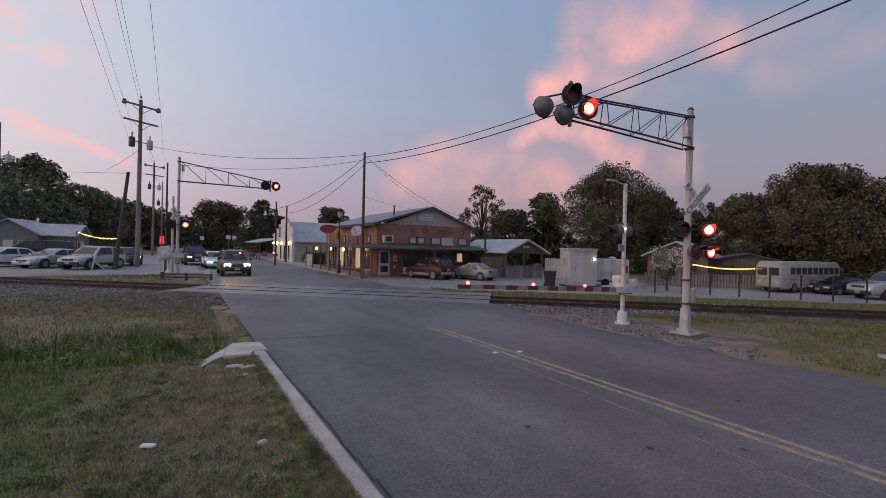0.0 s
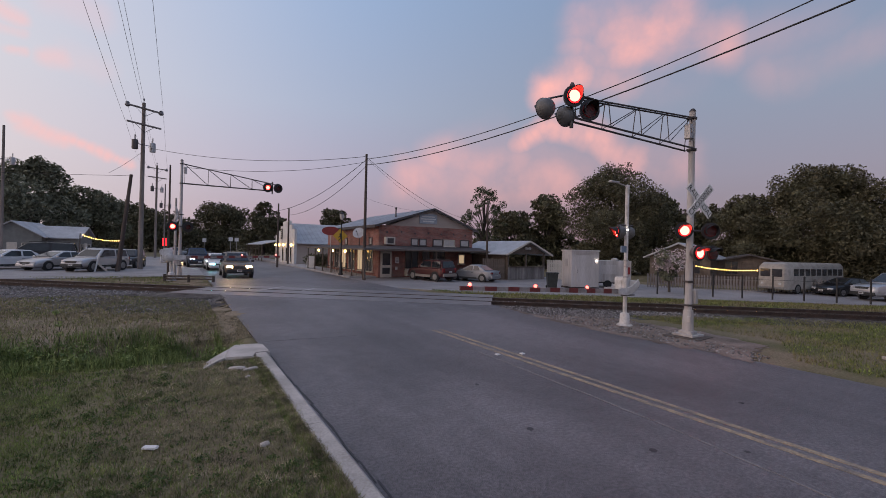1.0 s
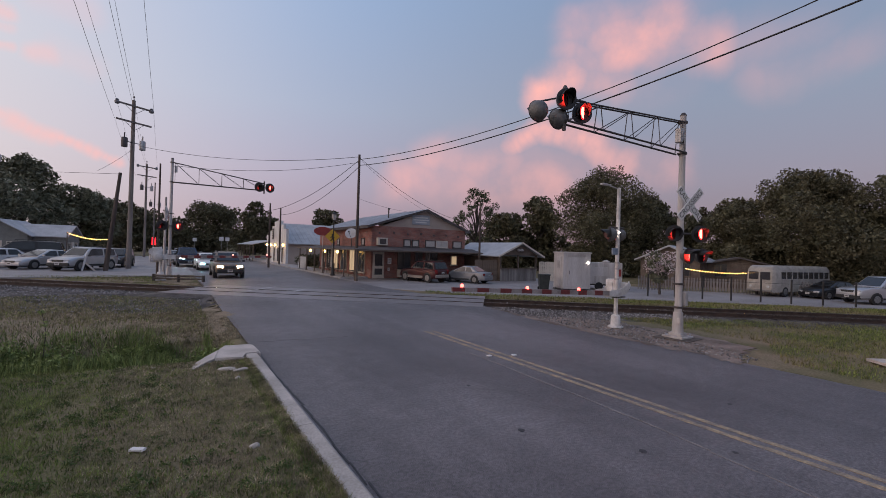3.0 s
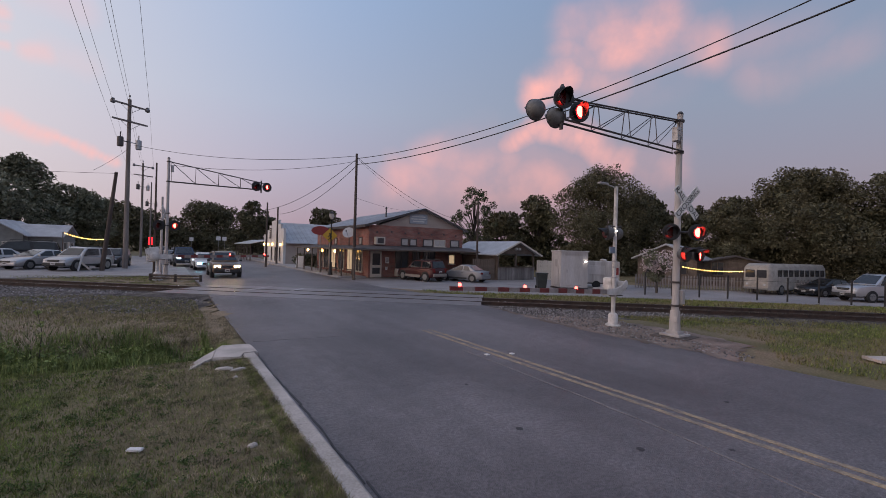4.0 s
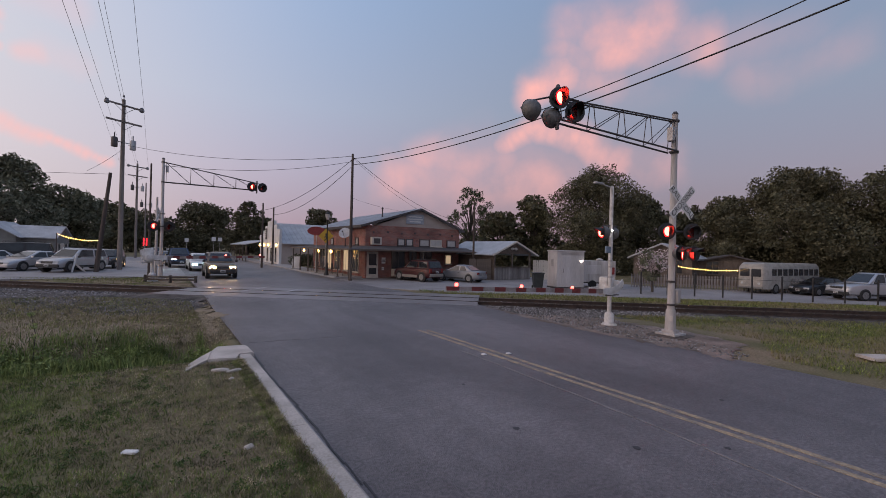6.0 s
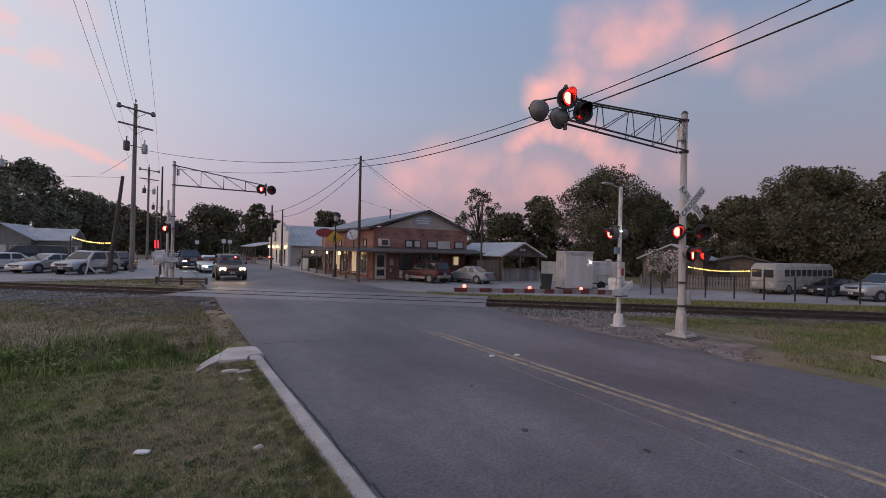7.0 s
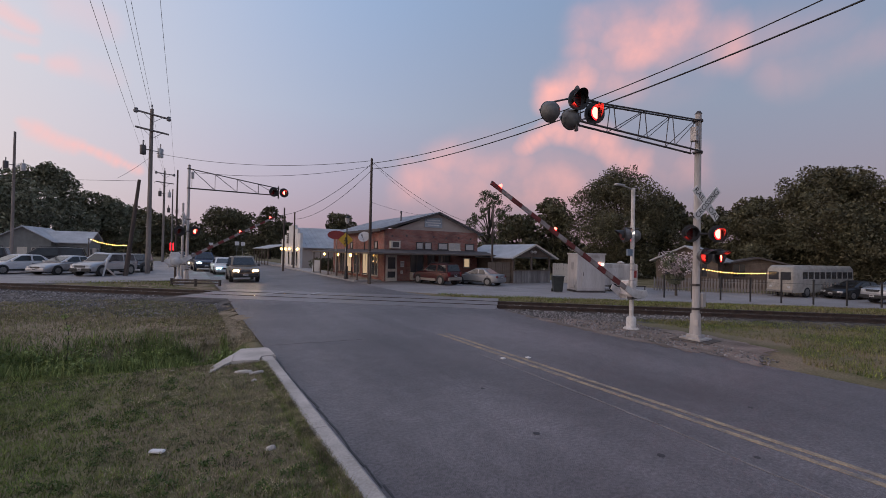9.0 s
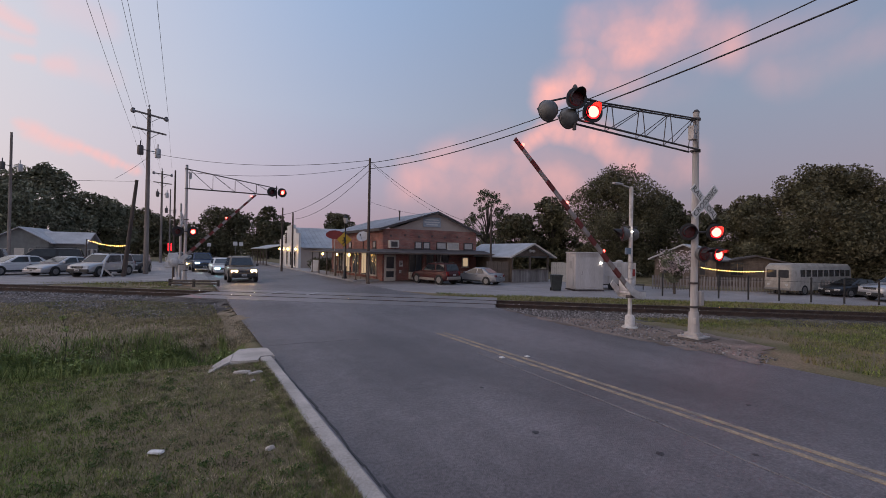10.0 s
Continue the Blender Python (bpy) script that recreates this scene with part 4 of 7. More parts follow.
# ---- gates ----
def gate(m, length, label, mast_top, side, lamps_on):
    """Gate mechanism on its post; the arm is a part that swings, reaching along local -x at rest."""
    g = thing("crossing_gate", m, label, "crossing gate", group="crossing gates")
    bm = bm_()
    rod(bm, (0, 0, 0.3), (0, 0, mast_top), 0.068, 0.062, 16)
    part("post", bm, GATE_WHITE, g, smooth=True)
    bm = bm_()
    lathe(bm, [(0.25, 0.0), (0.25, 0.03), (0.16, 0.05), (0.15, 0.36), (0.13, 0.40), (0.09, 0.42)], 18)
    for k in range(8):
        a = k * math.pi / 4
        rod(bm, (0.2 * math.cos(a), 0.2 * math.sin(a), 0.02), (0.2 * math.cos(a), 0.2 * math.sin(a), 0.075), 0.017, seg=6)
    part("foot_casting", bm, GATE_WHITE, g, "white painted cast foot", smooth=True)
    bm = bm_()
    box(bm, (0.16, 0.24, 1.30), (0.40, 0.34, 0.62), bevel=0.05)
    box(bm, (0.16, 0.24, 1.30), (0.46, 0.26, 0.46), bevel=0.03)
    rod(bm, (0.34, 0.24, 1.2), (0.40, 0.24, 1.2), 0.08, seg=14)
    for yy in (0.06, 0.42):
        lathe(bm, [(0.20, 0.0), (0.21, 0.02), (0.17, 0.05), (0.06, 0.06)], 18, Matrix.Translation((0.10, yy, 1.17)) @ Matrix.Rotation(radians(90 if yy < 0.2 else -90), 4, "X"))
    for k in range(6):
        rod(bm, (0.16 + 0.15 * math.cos(k * 1.05), -0.02, 1.18 + 0.15 * math.sin(k * 1.05)), (0.16 + 0.15 * math.cos(k * 1.05), 0.1, 1.18 + 0.15 * math.sin(k * 1.05)), 0.015, seg=6)
    part("mechanism", bm, GATE_WHITE, g, "white painted gate mechanism", smooth=True)
    bm = bm_()
    rod(bm, (0.0, 0.0, 0.95), (0.42, 0.25, 0.90), 0.03, seg=8)
    rod(bm, (0.42, 0.25, 0.90), (0.45, 0.25, 1.4), 0.025, seg=8)
    part("side_frame", bm, GATE_WHITE, g)
    bm = bm_()
    box(bm, (0.0, -0.1, 1.02), (0.62, 0.10, 0.035), bevel=0.008)
    box(bm, (0, 0, 1.05), (0.2, 0.2, 0.06), bevel=0.01)
    part("bracket", bm, DARK_STEEL, g)
    arm = new("arm_pivot")
    arm.parent = g
    arm.location = (-0.05, -0.14, 1.15)
    arm.empty_display_size = 0.1
    n = 16
    seg = (length - 0.5) / n
    bm = bm_()
    rings = []
    for x, h, w in ((-0.35, 0.075, 0.035), (-length, 0.05, 0.022)):
        rings.append([(x, -w, -h), (x, w, -h), (x, w, h), (x, -w, h)])
    loft(bm, rings)
    bar = part("arm", bm, ARM_SHEET, g, "red and white striped gate arm")
    bar.matrix_basis = Matrix.Translation((-0.05, -0.14, 1.15))
    for k in range(n):
        if k % 2 == 0:
            x1 = -length + k * seg
            x0 = x1 + seg
            f = (x0 + length / 2) / length + 0.5
            h = 0.0515 + 0.026 * (k + 0.5) / n
            bm = bm_()
            hw = 0.0235 + 0.0135 * (k + 0.5) / n
            box(bm, ((x0 + x1) / 2, 0, 0), (seg, 2 * hw, 2 * h))
            part("stripe", bm, STRIPE_RED, bar)
    bm = bm_()
    prism(bm, [(-0.55, -0.09), (-0.1, -0.12), (0.15, -0.06), (0.42, 0.08), (0.56, 0.28), (0.46, 0.42), (0.2, 0.22), (-0.1, 0.12), (-0.55, 0.09)], "y", -0.055, -0.025)
    prism(bm, [(-0.55, -0.09), (-0.1, -0.12), (0.15, -0.06), (0.42, 0.08), (0.56, 0.28), (0.46, 0.42), (0.2, 0.22), (-0.1, 0.12), (-0.55, 0.09)], "y", 0.50, 0.53)
    box(bm, (0.46, 0.23, 0.26), (0.16, 0.56, 0.22), bevel=0.03)
    rod(bm, (0, -0.06, 0), (0, 0.56, 0), 0.05, seg=12)
    part("counterweight", bm, GATE_WHITE, bar, "white painted counterweight arms")
    for f, on in zip((0.955, 0.62, 0.30), lamps_on):
        bm = bm_()
        lathe(bm, [(0.035, 0.0), (0.045, 0.01), (0.045, 0.06), (0.02, 0.085)], 12, Matrix.Translation((-length * f, 0, 0.06)))
        part("gate_lamp", bm, RED_SMALL if on else RED_DARK, bar, "small red gate lamp", smooth=True)
    bpy.data.objects.remove(arm)
    return g, bar


gate_near, bar_near = gate(pose(12.8, 9.05, 0.0, 0, 0, 0), 6.75, "white crossing gate with a red and white arm", 4.70, 1, (True, True, True))
# lamp crossarm high on the gate post, seen from behind
bm = bm_()
rod(bm, (-0.42, 0.0, 3.35), (0.32, 0.0, 3.35), 0.03, seg=10)
part("lamp_crossarm", bm, DARK_STEEL, gate_near)
lamp_head(gate_near, (-0.36, 0.06, 3.12), 232, FLASH_B, r=0.25)
lamp_head(gate_near, (0.20, 0.12, 3.12), 232, FLASH_A, r=0.25)
bm = bm_()
lathe(bm, [(0.02, 0.0), (0.035, 0.015), (0.02, 0.03)], 10, Matrix.Translation((-0.1, -0.12, 3.18)))
part("indicator_lamp", bm, COOL_BULB, gate_near, "small white indicator lamp")
bm = bm_()
rod(bm, (0.03, 0, 4.66), (-0.55, 0.02, 4.74), 0.022, seg=8)
box(bm, (-0.68, 0.02, 4.75), (0.42, 0.13, 0.06), bevel=0.02)
part("bracket_arm", bm, GALV, gate_near)
bm = bm_()
box(bm, (-0.20, -0.04, 2.55), (0.26, 0.06, 0.22), bevel=0.012)
part("notice_plate", bm, mat("blue_notice", (0.20, 0.26, 0.34), 0.5, scale=4), gate_near, "small blue notice plate")
bm = bm_()
for z in (2.15, 1.95, 1.6):
    rod(bm, (0, 0, z), (0, 0, z + 0.05), 0.085, seg=14)
part("post_band", bm, GALV, gate_near)
gate_far, bar_far = gate(pose(-0.35, 32.6, 0.0, 0, 0, 180) @ Matrix.Scale(1.3, 4), 6.6 / 1.3, "white crossing gate beyond the track, red and white arm", 1.35, -1, (True, True, False))


# ---- signal cabinet and bits by the track ----
def cabinet():
    t = thing("signal_cabinet", pose(23.45, 20.1, -0.02, 0, 0, -24), "pale grey metal railway signal cabinet with double doors", "cabinet")
    w, d, h = 1.95, 1.55, 2.52
    bm = bm_()
    box(bm, (0, 0, 0.08 + h / 2), (w, d, h - 0.08), bevel=0.03)
    part("body", bm, CONTAINER, t)
    bm = bm_()
    box(bm, (0, 0, h + 0.04), (w + 0.10, d + 0.10, 0.09), bevel=0.03)
    part("roof", bm, CONTAINER, t)
    bm = bm_()
    box(bm, (0, 0, 0.04), (w + 0.06, d + 0.06, 0.10), bevel=0.01)
    part("plinth", bm, DARK_STEEL, t)
    bm = bm_()
    box(bm, (-0.05, -d / 2 - 0.018, 1.28), (1.25, 0.035, 2.0), bevel=0.012)
    door = part("door", bm, CONTAINER, t)
    bm = bm_()
    rod(bm, (-0.55, -d / 2 - 0.06, 1.1), (-0.55, -d / 2 - 0.06, 1.35), 0.015, seg=8)
    part("handle", bm, DARK_STEEL, door, "dark door handle")
    bm = bm_()
    box(bm, (-w / 2 - 0.018, -0.1, 1.28), (0.035, 0.75, 2.0), bevel=0.012)
    door = part("door", bm, CONTAINER, t)
    bm = bm_()
    box(bm, (-w / 2 - 0.045, -0.1, 1.75), (0.02, 0.4, 0.5), bevel=0.006)
    for k in range(5):
        box(bm, (-w / 2 - 0.05, -0.1, 1.58 + 0.08 * k), (0.03, 0.38, 0.02))
    part("vent", bm, GALV, door, "louvred vent")
    bm = bm_()
    lathe(bm, [(0.03, 0), (0.06, 0.02), (0.06, 0.05), (0.03, 0.08)], 12, Matrix.Translation((0.78, -d / 2 - 0.06, 1.85)))
    part("door_lamp", bm, COOL_BULB, t, "small lit white lamp")
    bm = bm_()
    for k in range(3):
        box(bm, (-0.05, -d / 2 - 0.03, 2.32 + 0.05 * k), (1.3, 0.03, 0.018))
    part("louvre", bm, CONTAINER, t)


def wheelie_bin():
    t = thing("wheelie_bin", pose(21.2, 20.5, -0.02, 0, 0, -35), "dark plastic wheeled rubbish bin beside the cabinet", "bin")
    bm = bm_()
    loft(bm, [[(-w, -w, z), (w, -w, z), (w, w, z), (-w, w, z)] for w, z in ((0.27, 0.06), (0.35, 1.0))])
    part("tub", bm, BIN, t)
    bm = bm_()
    box(bm, (0, 0, 1.04), (0.78, 0.80, 0.07), bevel=0.03)
    box(bm, (0, 0.42, 0.98), (0.6, 0.06, 0.05), bevel=0.02)
    part("lid", bm, BIN, t)
    for sx in (-0.3, 0.3):
        bm = bm_()
        rod(bm, (sx - 0.04, 0.28, 0.11), (sx + 0.04, 0.28, 0.11), 0.11, seg=16)
        part("wheel", bm, TYRE, t)


cabinet()
wheelie_bin()


# ---- poles and wires ----
def wire(name, p, q, sag, r=0.012, n=24):
    p, q = Vector(p), Vector(q)
    cu = bpy.data.curves.new(name, "CURVE")
    cu.dimensions, cu.bevel_depth, cu.bevel_resolution = "3D", r, 1
    sp = cu.splines.new("POLY")
    sp.points.add(n)
    for k in range(n + 1):
        f = k / n
        v = p.lerp(q, f) - Vector((0, 0, sag * 4 * f * (1 - f)))
        sp.points[k].co = (*v, 1)
    cu.materials.append(WIRE)
    ob = new(name, cu)
    return tagged(ob, "black overhead cable between poles", "cable", group="overhead cables")


def transformer(bm, x, y, z):
    lathe(bm, [(0.20, z - 0.42), (0.24, z - 0.38), (0.24, z + 0.36), (0.20, z + 0.42)], 16, Matrix.Translation((x, y, 0)))
    rod(bm, (x, y, z + 0.42), (x, y, z + 0.85), 0.05, seg=8)


def power_pole(m, h, label, lean=0.0, r=0.19, arms=True, cans=True, mat_=None):
    t = thing("utility_pole", m @ pose(0, 0, 0, 0, lean, 0), label, "utility pole", group="utility poles")
    bm = bm_()
    rod(bm, (0, 0, -0.1), (0, 0, h), r, r * 0.66, 14)
    part("pole", bm, mat_ or POLE_WOOD, t, smooth=True)
    if arms:
        for z, half in ((h - 0.55, 1.5), (h - 2.0, 1.45)):
            bm = bm_()
            box(bm, (0, -0.17, z), (2 * half, 0.11, 0.15), bevel=0.015)
            part("crossarm", bm, POLE_WOOD, t)
            bm = bm_()
            for s in (-1, 1):
                rod(bm, (s * half * 0.6, -0.2, z), (0, -0.2, z - 0.7), 0.02, seg=6)
            part("brace", bm, DARK_STEEL, t)
        for s in (-1, 1):
            bm = bm_()
            lathe(bm, [(0.10, 0), (0.20, 0.08), (0.20, 0.22), (0.13, 0.30), (0.16, 0.36), (0.08, 0.44)], 14, Matrix.Translation((s * 1.42, -0.17, h - 0.75)))
            part("insulator", bm, PORCELAIN, t, smooth=True)
        bm = bm_()
        lathe(bm, [(0.03, 0), (0.03, 0.2), (0.09, 0.24), (0.06, 0.4)], 10, Matrix.Translation((0, 0, h)))
        part("insulator", bm, PORCELAIN, t)
    if cans:
        for s in (-1, 1):
            bm = bm_()
            transformer(bm, s * 0.75, -0.15, h - 3.9)
            rod(bm, (0, -0.1, h - 3.8), (s * 0.6, -0.15, h - 3.8), 0.04, seg=8)
            part("transformer", bm, GALV if s > 0 else DARK_STEEL, t, "grey can transformer", smooth=True)
    return t


power_pole(pose(-2.9, 47.3, 0, 0, 0, 32), 15.0, "tall weathered timber power pole with crossarms and transformers", r=0.21)
power_pole(pose(-3.2, 84.0, 0, 0, 0, 32), 15.0, "weathered timber power pole with crossarms down the street", r=0.2)
power_pole(pose(-2.2, 92.0, 0, 0, 0, 32), 13.0, "slim timber power pole down the street", r=0.14, arms=False)
power_pole(pose(-4.18, 43.8, 0, 0, 0, 32), 8.1, "leaning dark timber stub pole in the grass", lean=6.0, r=0.18, arms=False, cans=False, mat_=DARK_WOOD)
power_pole(pose(-16.9, 66.9, 0, 0, 0, 32), 15.2, "timber power pole beside the car park", r=0.17, arms=False)
power_pole(pose(12.13, 31.15, 0), 9.56, "dark timber utility pole at the shop corner", r=0.13, arms=False, cans=False, mat_=DARK_WOOD)
power_pole(pose(9.4, 50.3, 0), 7.1, "dark timber utility pole by the sidewalk", r=0.12, arms=False, cans=False, mat_=DARK_WOOD)
power_pole(pose(11.75, 56.2, 0), 7.2, "dark timber utility pole by the white shop", r=0.13, arms=False, cans=False, mat_=DARK_WOOD)
power_pole(pose(-0.6, 36.5, 0), 8.0, "dark slim pole behind the far gantry", r=0.08, arms=False, cans=False, mat_=DARK_WOOD)
power_pole(pose(-0.2, 36.0, 0), 5.6, "short grey steel pipe post behind the far gantry", r=0.10, arms=False, cans=False, mat_=GALV)
power_pole(pose(22.4, 29.2, 0), 6.6, "dark timber pole between the shop and the shed", r=0.10, arms=False, cans=False, mat_=DARK_WOOD)
MID = (12.18, 31.15)
wire("overhead_cable", (*MID, 9.2), (20.5, -7.0, 14.5), 2.0, 0.022)
wire("overhead_cable", (*MID, 8.75), (14.0, -7.0, 10.0), 1.4, 0.024)
wire("overhead_cable", (*MID, 9.4), (-2.5, 47.2, 11.0), 0.7, 0.018)
wire("overhead_cable", (*MID, 9.0), (0.1, 34.2, 7.6), 0.5, 0.014)
wire("overhead_cable", (*MID, 9.2), (9.4, 50.3, 6.3), 0.7, 0.02)
wire("overhead_cable", (*MID, 8.7), (11.75, 56.2, 6.3), 0.9, 0.02)
wire("overhead_cable", (*MID, 9.3), (33.2, 43.5, 6.0), 1.2, 0.016)
wire("overhead_cable", (*MID, 9.2), (20.0, 33.5, 5.7), 0.3, 0.008)
wire("overhead_cable", (*MID, 6.2), (19.0, 33.5, 5.7), 0.2, 0.008)
wire("overhead_cable", (-2.9, 47.2, 10.6), (-4.9, 43.9, 8.0), 0.1, 0.012)
wire("overhead_cable", (-3.4, 43.8, 7.9), (-60.0, 70.0, 9.0), 0.6, 0.014)
for x, z, xe in ((-1.45, 14.75, -1.1), (-4.1, 14.7, -3.1), (-4.2, 13.1, -2.9), (-3.1, 15.2, -2.5), (-2.9, 15.3, -2.2)):
    wire("overhead_cable", (x, 47.2, z), (xe, -12.0, z + 0.2), 0.5, 0.010)
    wire("overhead_cable", (x, 47.2, z), (x - 0.3, 84.0, z - 0.3), 0.5, 0.008)


# ---- buildings ----
def window(parent, c, w, h, face, material=PANE, frame_mat=CREAM, bars=1):
    """A framed window set on a wall; face: the outward axis, '-y' or '-x'."""
    m = pose(*c) if face == "-y" else pose(*c, 0, 0, -90)
    bm = bm_()
    box(bm, (0, -0.03, 0), (w, 0.02, h))
    win = part("window", bm, material, parent)
    win.matrix_basis = m
    bm = bm_()
    for s in (-1, 1):
        box(bm, (s * w / 2, -0.045, 0), (0.07, 0.07, h + 0.07))
        box(bm, (0, -0.045, s * h / 2), (w - 0.07, 0.07, 0.07))
    for k in range(bars):
        box(bm, (-w / 2 + w * (k + 1) / (bars + 1), -0.05, 0), (0.04, 0.03, h - 0.07))
    part("frame", bm, frame_mat, win)
    bm = bm_()
    box(bm, (0, -0.08, -h / 2 - 0.06), (w + 0.16, 0.14, 0.05), bevel=0.008)
    part("sill", bm, frame_mat, win)
    return win


def seams(bm, p00, p01, p10, p11, n, r=0.03):
    """Raised seams on a roof plane from edge p00-p01 to edge p10-p11."""
    for k in range(n + 1):
        f = k / n
        rod(bm, Vector(p00).lerp(Vector(p01), f), Vector(p10).lerp(Vector(p11), f), r, seg=4)


def roof_plane(bm, a, b, c, d, th=0.10):
    low = [tuple(Vector(p) - Vector((0, 0, th))) for p in (a, b, c, d)]
    loft(bm, [[a, b, c, d], low])


def brick_building():
    t = thing("brick_shop", Matrix(), "red brick corner shop with a gable and timber porch", "building")
    x0, x1, y0, y1, e, px, pz = 13.9, 23.2, 32.5, 46.2, 4.3, 18.9, 5.95
    bm = bm_()
    prism(bm, [(x0, 0), (x1, 0), (x1, e), (px, e + 0.02), (x0, e)], "y", y0, y0 + 0.3)
    part("front_wall", bm, BRICK, t)
    bm = bm_()
    box(bm, (x0 + 0.15, (y0 + y1) / 2 + 0.15, e / 2), (0.3, y1 - y0 - 0.3, e))
    part("street_wall", bm, BRICK, t)
    bm = bm_()
    box(bm, (x1 - 0.15, (y0 + y1) / 2 + 0.15, e / 2), (0.3, y1 - y0 - 0.3, e))
    part("rear_wall", bm, BRICK, t)
    bm = bm_()
    box(bm, ((x0 + x1) / 2, y1 + 0.15, e / 2), (x1 - x0, 0.3, e))
    part("end_wall", bm, BRICK, t)
    bm = bm_()
    prism(bm, [(x0 + 0.9, e + 0.005), (x1 - 0.05, e + 0.005), (px, pz - 0.12)], "y", y0 + 0.02, y0 + 0.25)
    part("gable", bm, STUCCO, t, "tan stucco gable")
    bm = bm_()
    y0r = y0 - 0.35
    roof_plane(bm, (x0 - 0.45, y0r, e - 0.02), (x0 - 0.45, y1 + 0.3, e - 0.02), (px, y1 + 0.3, pz), (px, y0r, pz))
    roof_plane(bm, (x1 + 0.35, y0r, e - 0.1), (x1 + 0.35, y1 + 0.3, e - 0.1), (px, y1 + 0.3, pz), (px, y0r, pz))
    roof = part("roof", bm, TIN, t, "grey metal roof")
    bm = bm_()
    seams(bm, (x0 - 0.45, y0r, e + 0.0), (x0 - 0.45, y1 + 0.3, e + 0.0), (px, y0r, pz + 0.02), (px, y1 + 0.3, pz + 0.02), 24)
    part("seam", bm, TIN, roof)
    bm = bm_()
    for a, b in (((x0 - 0.47, e - 0.1), (px, pz - 0.07)), ((x1 + 0.37, e - 0.18), (px, pz - 0.07))):
        v = Vector((b[0] - a[0], b[1] - a[1]))
        ang = math.degrees(math.atan2(v.y, v.x))
        box(bm, ((a[0] + b[0]) / 2, y0r - 0.025, (a[1] + b[1]) / 2), (v.length, 0.05, 0.17), ry=-ang)
    box(bm, (x0 - 0.48, (y0 + y1) / 2, e - 0.12), (0.05, y1 - y0 + 0.6, 0.22))
    part("fascia", bm, DARK_ROOF, t, "dark painted fascia boards")
    bm = bm_()
    rod(bm, (px - 2.6, y0 + 2.0, 4.9), (px - 2.6, y0 + 2.0, 5.95), 0.06, seg=10)
    lathe(bm, [(0.09, 5.9), (0.10, 5.95), (0.04, 6.05)], 10, Matrix.Translation((px - 2.6, y0 + 2.0, 0)))
    part("flue", bm, DARK_STEEL, t, "thin metal flue pipe")
    # sign board on the gable, its writing unreadable at this distance
    bm = bm_()
    box(bm, (18.45, y0 - 0.03, 5.02), (1.75, 0.05, 0.85), bevel=0.01)
    sign = part("sign_board", bm, mat("faded_blue_sign", (0.30, 0.33, 0.38), 0.8, col2=(0.37, 0.38, 0.41), scale=3), t, "faded blue painted sign board")
    bm = bm_()
    for z, w in ((5.22, 1.3), (5.0, 1.5), (4.8, 1.1)):
        box(bm, (18.45, y0 - 0.06, z), (w, 0.012, 0.09))
    part("bar", bm, WHITE_WALL, sign)
    # high windows of the front
    for x, w, b in ((17.15, 0.62, 0), (17.95, 0.62, 0), (19.45, 0.95, 0), (20.65, 1.15, 1), (22.3, 0.9, 0)):
        window(t, (x, y0, 2.98), w, 0.55, "-y", PALE_PANE, CREAM if w > 1 else DARK_STEEL, b)
    window(t, (13.9, 34.2, 2.98), 0.6, 0.55, "-x", PALE_PANE, DARK_STEEL, 0)
    window(t, (13.9, 40.4, 2.98), 0.6, 0.55, "-x", PALE_PANE, DARK_STEEL, 0)
    window(t, (13.9, 42.0, 2.98), 0.6, 0.55, "-x", PALE_PANE, DARK_STEEL, 0)
    # lower front: door, window box, shop windows
    bm = bm_()
    box(bm, (14.55, y0 - 0.03, 1.07), (1.0, 0.06, 2.14), bevel=0.01)
    door = part("door", bm, CREAM, t, "cream framed glazed door")
    bm = bm_()
    box(bm, (14.55, y0 - 0.066, 1.5), (0.66, 0.012, 0.95))
    box(bm, (14.55, y0 - 0.066, 0.55), (0.66, 0.012, 0.5))
    part("pane", bm, PANE, door)
    bm = bm_()
    rod(bm, (14.9, y0 - 0.1, 1.0), (14.9, y0 - 0.1, 1.12), 0.02, seg=8)
    part("handle", bm, DARK_STEEL, door)
    for x, w in ((16.9, 1.2), (18.3, 0.7), (19.6, 1.2)):
        window(t, (x, y0, 1.45), w, 1.5, "-y", PANE, PORCH_WOOD, 1)
    window(t, (22.0, y0, 1.55), 0.62, 0.8, "-y", WINDOW_LIT, CREAM, 0)
    bm = bm_()
    box(bm, (17.0, y0 - 0.28, 0.42), (1.5, 0.5, 0.62), bevel=0.02)
    part("counter_box", bm, CREAM, t, "cream painted low box under the window")
    bm = bm_()
    box(bm, (17.0, y0 - 0.54, 0.42), (1.25, 0.02, 0.34))
    part("dark_panel", bm, PANE, t)
    for x, z, w, h in ((15.55, 1.42, 0.34, 0.5), (18.95, 1.35, 0.3, 0.34), (15.5, 0.75, 0.2, 0.25)):
        bm = bm_()
        box(bm, (x, y0 - 0.02, z), (w, 0.03, h), bevel=0.006)
        note = part("notice", bm, WHITE_SHEET, t, "small white notice on the brick")
        bm = bm_()
        for k in range(3):
            box(bm, (x, y0 - 0.04, z + h * (0.22 - 0.2 * k)), (w * 0.7, 0.006, h * 0.08))
        part("bar", bm, DARK_STEEL, note)
    for k in range(7):
        bm = bm_()
        x = 14.6 + 1.3 * k
        box(bm, (x, y0 - 0.02, 3.72 + 0.07 * (k % 2)), (0.14, 0.05, 0.16), bevel=0.01)
        part("anchor_plate", bm, DARK_STEEL, t, "dark iron wall anchor")
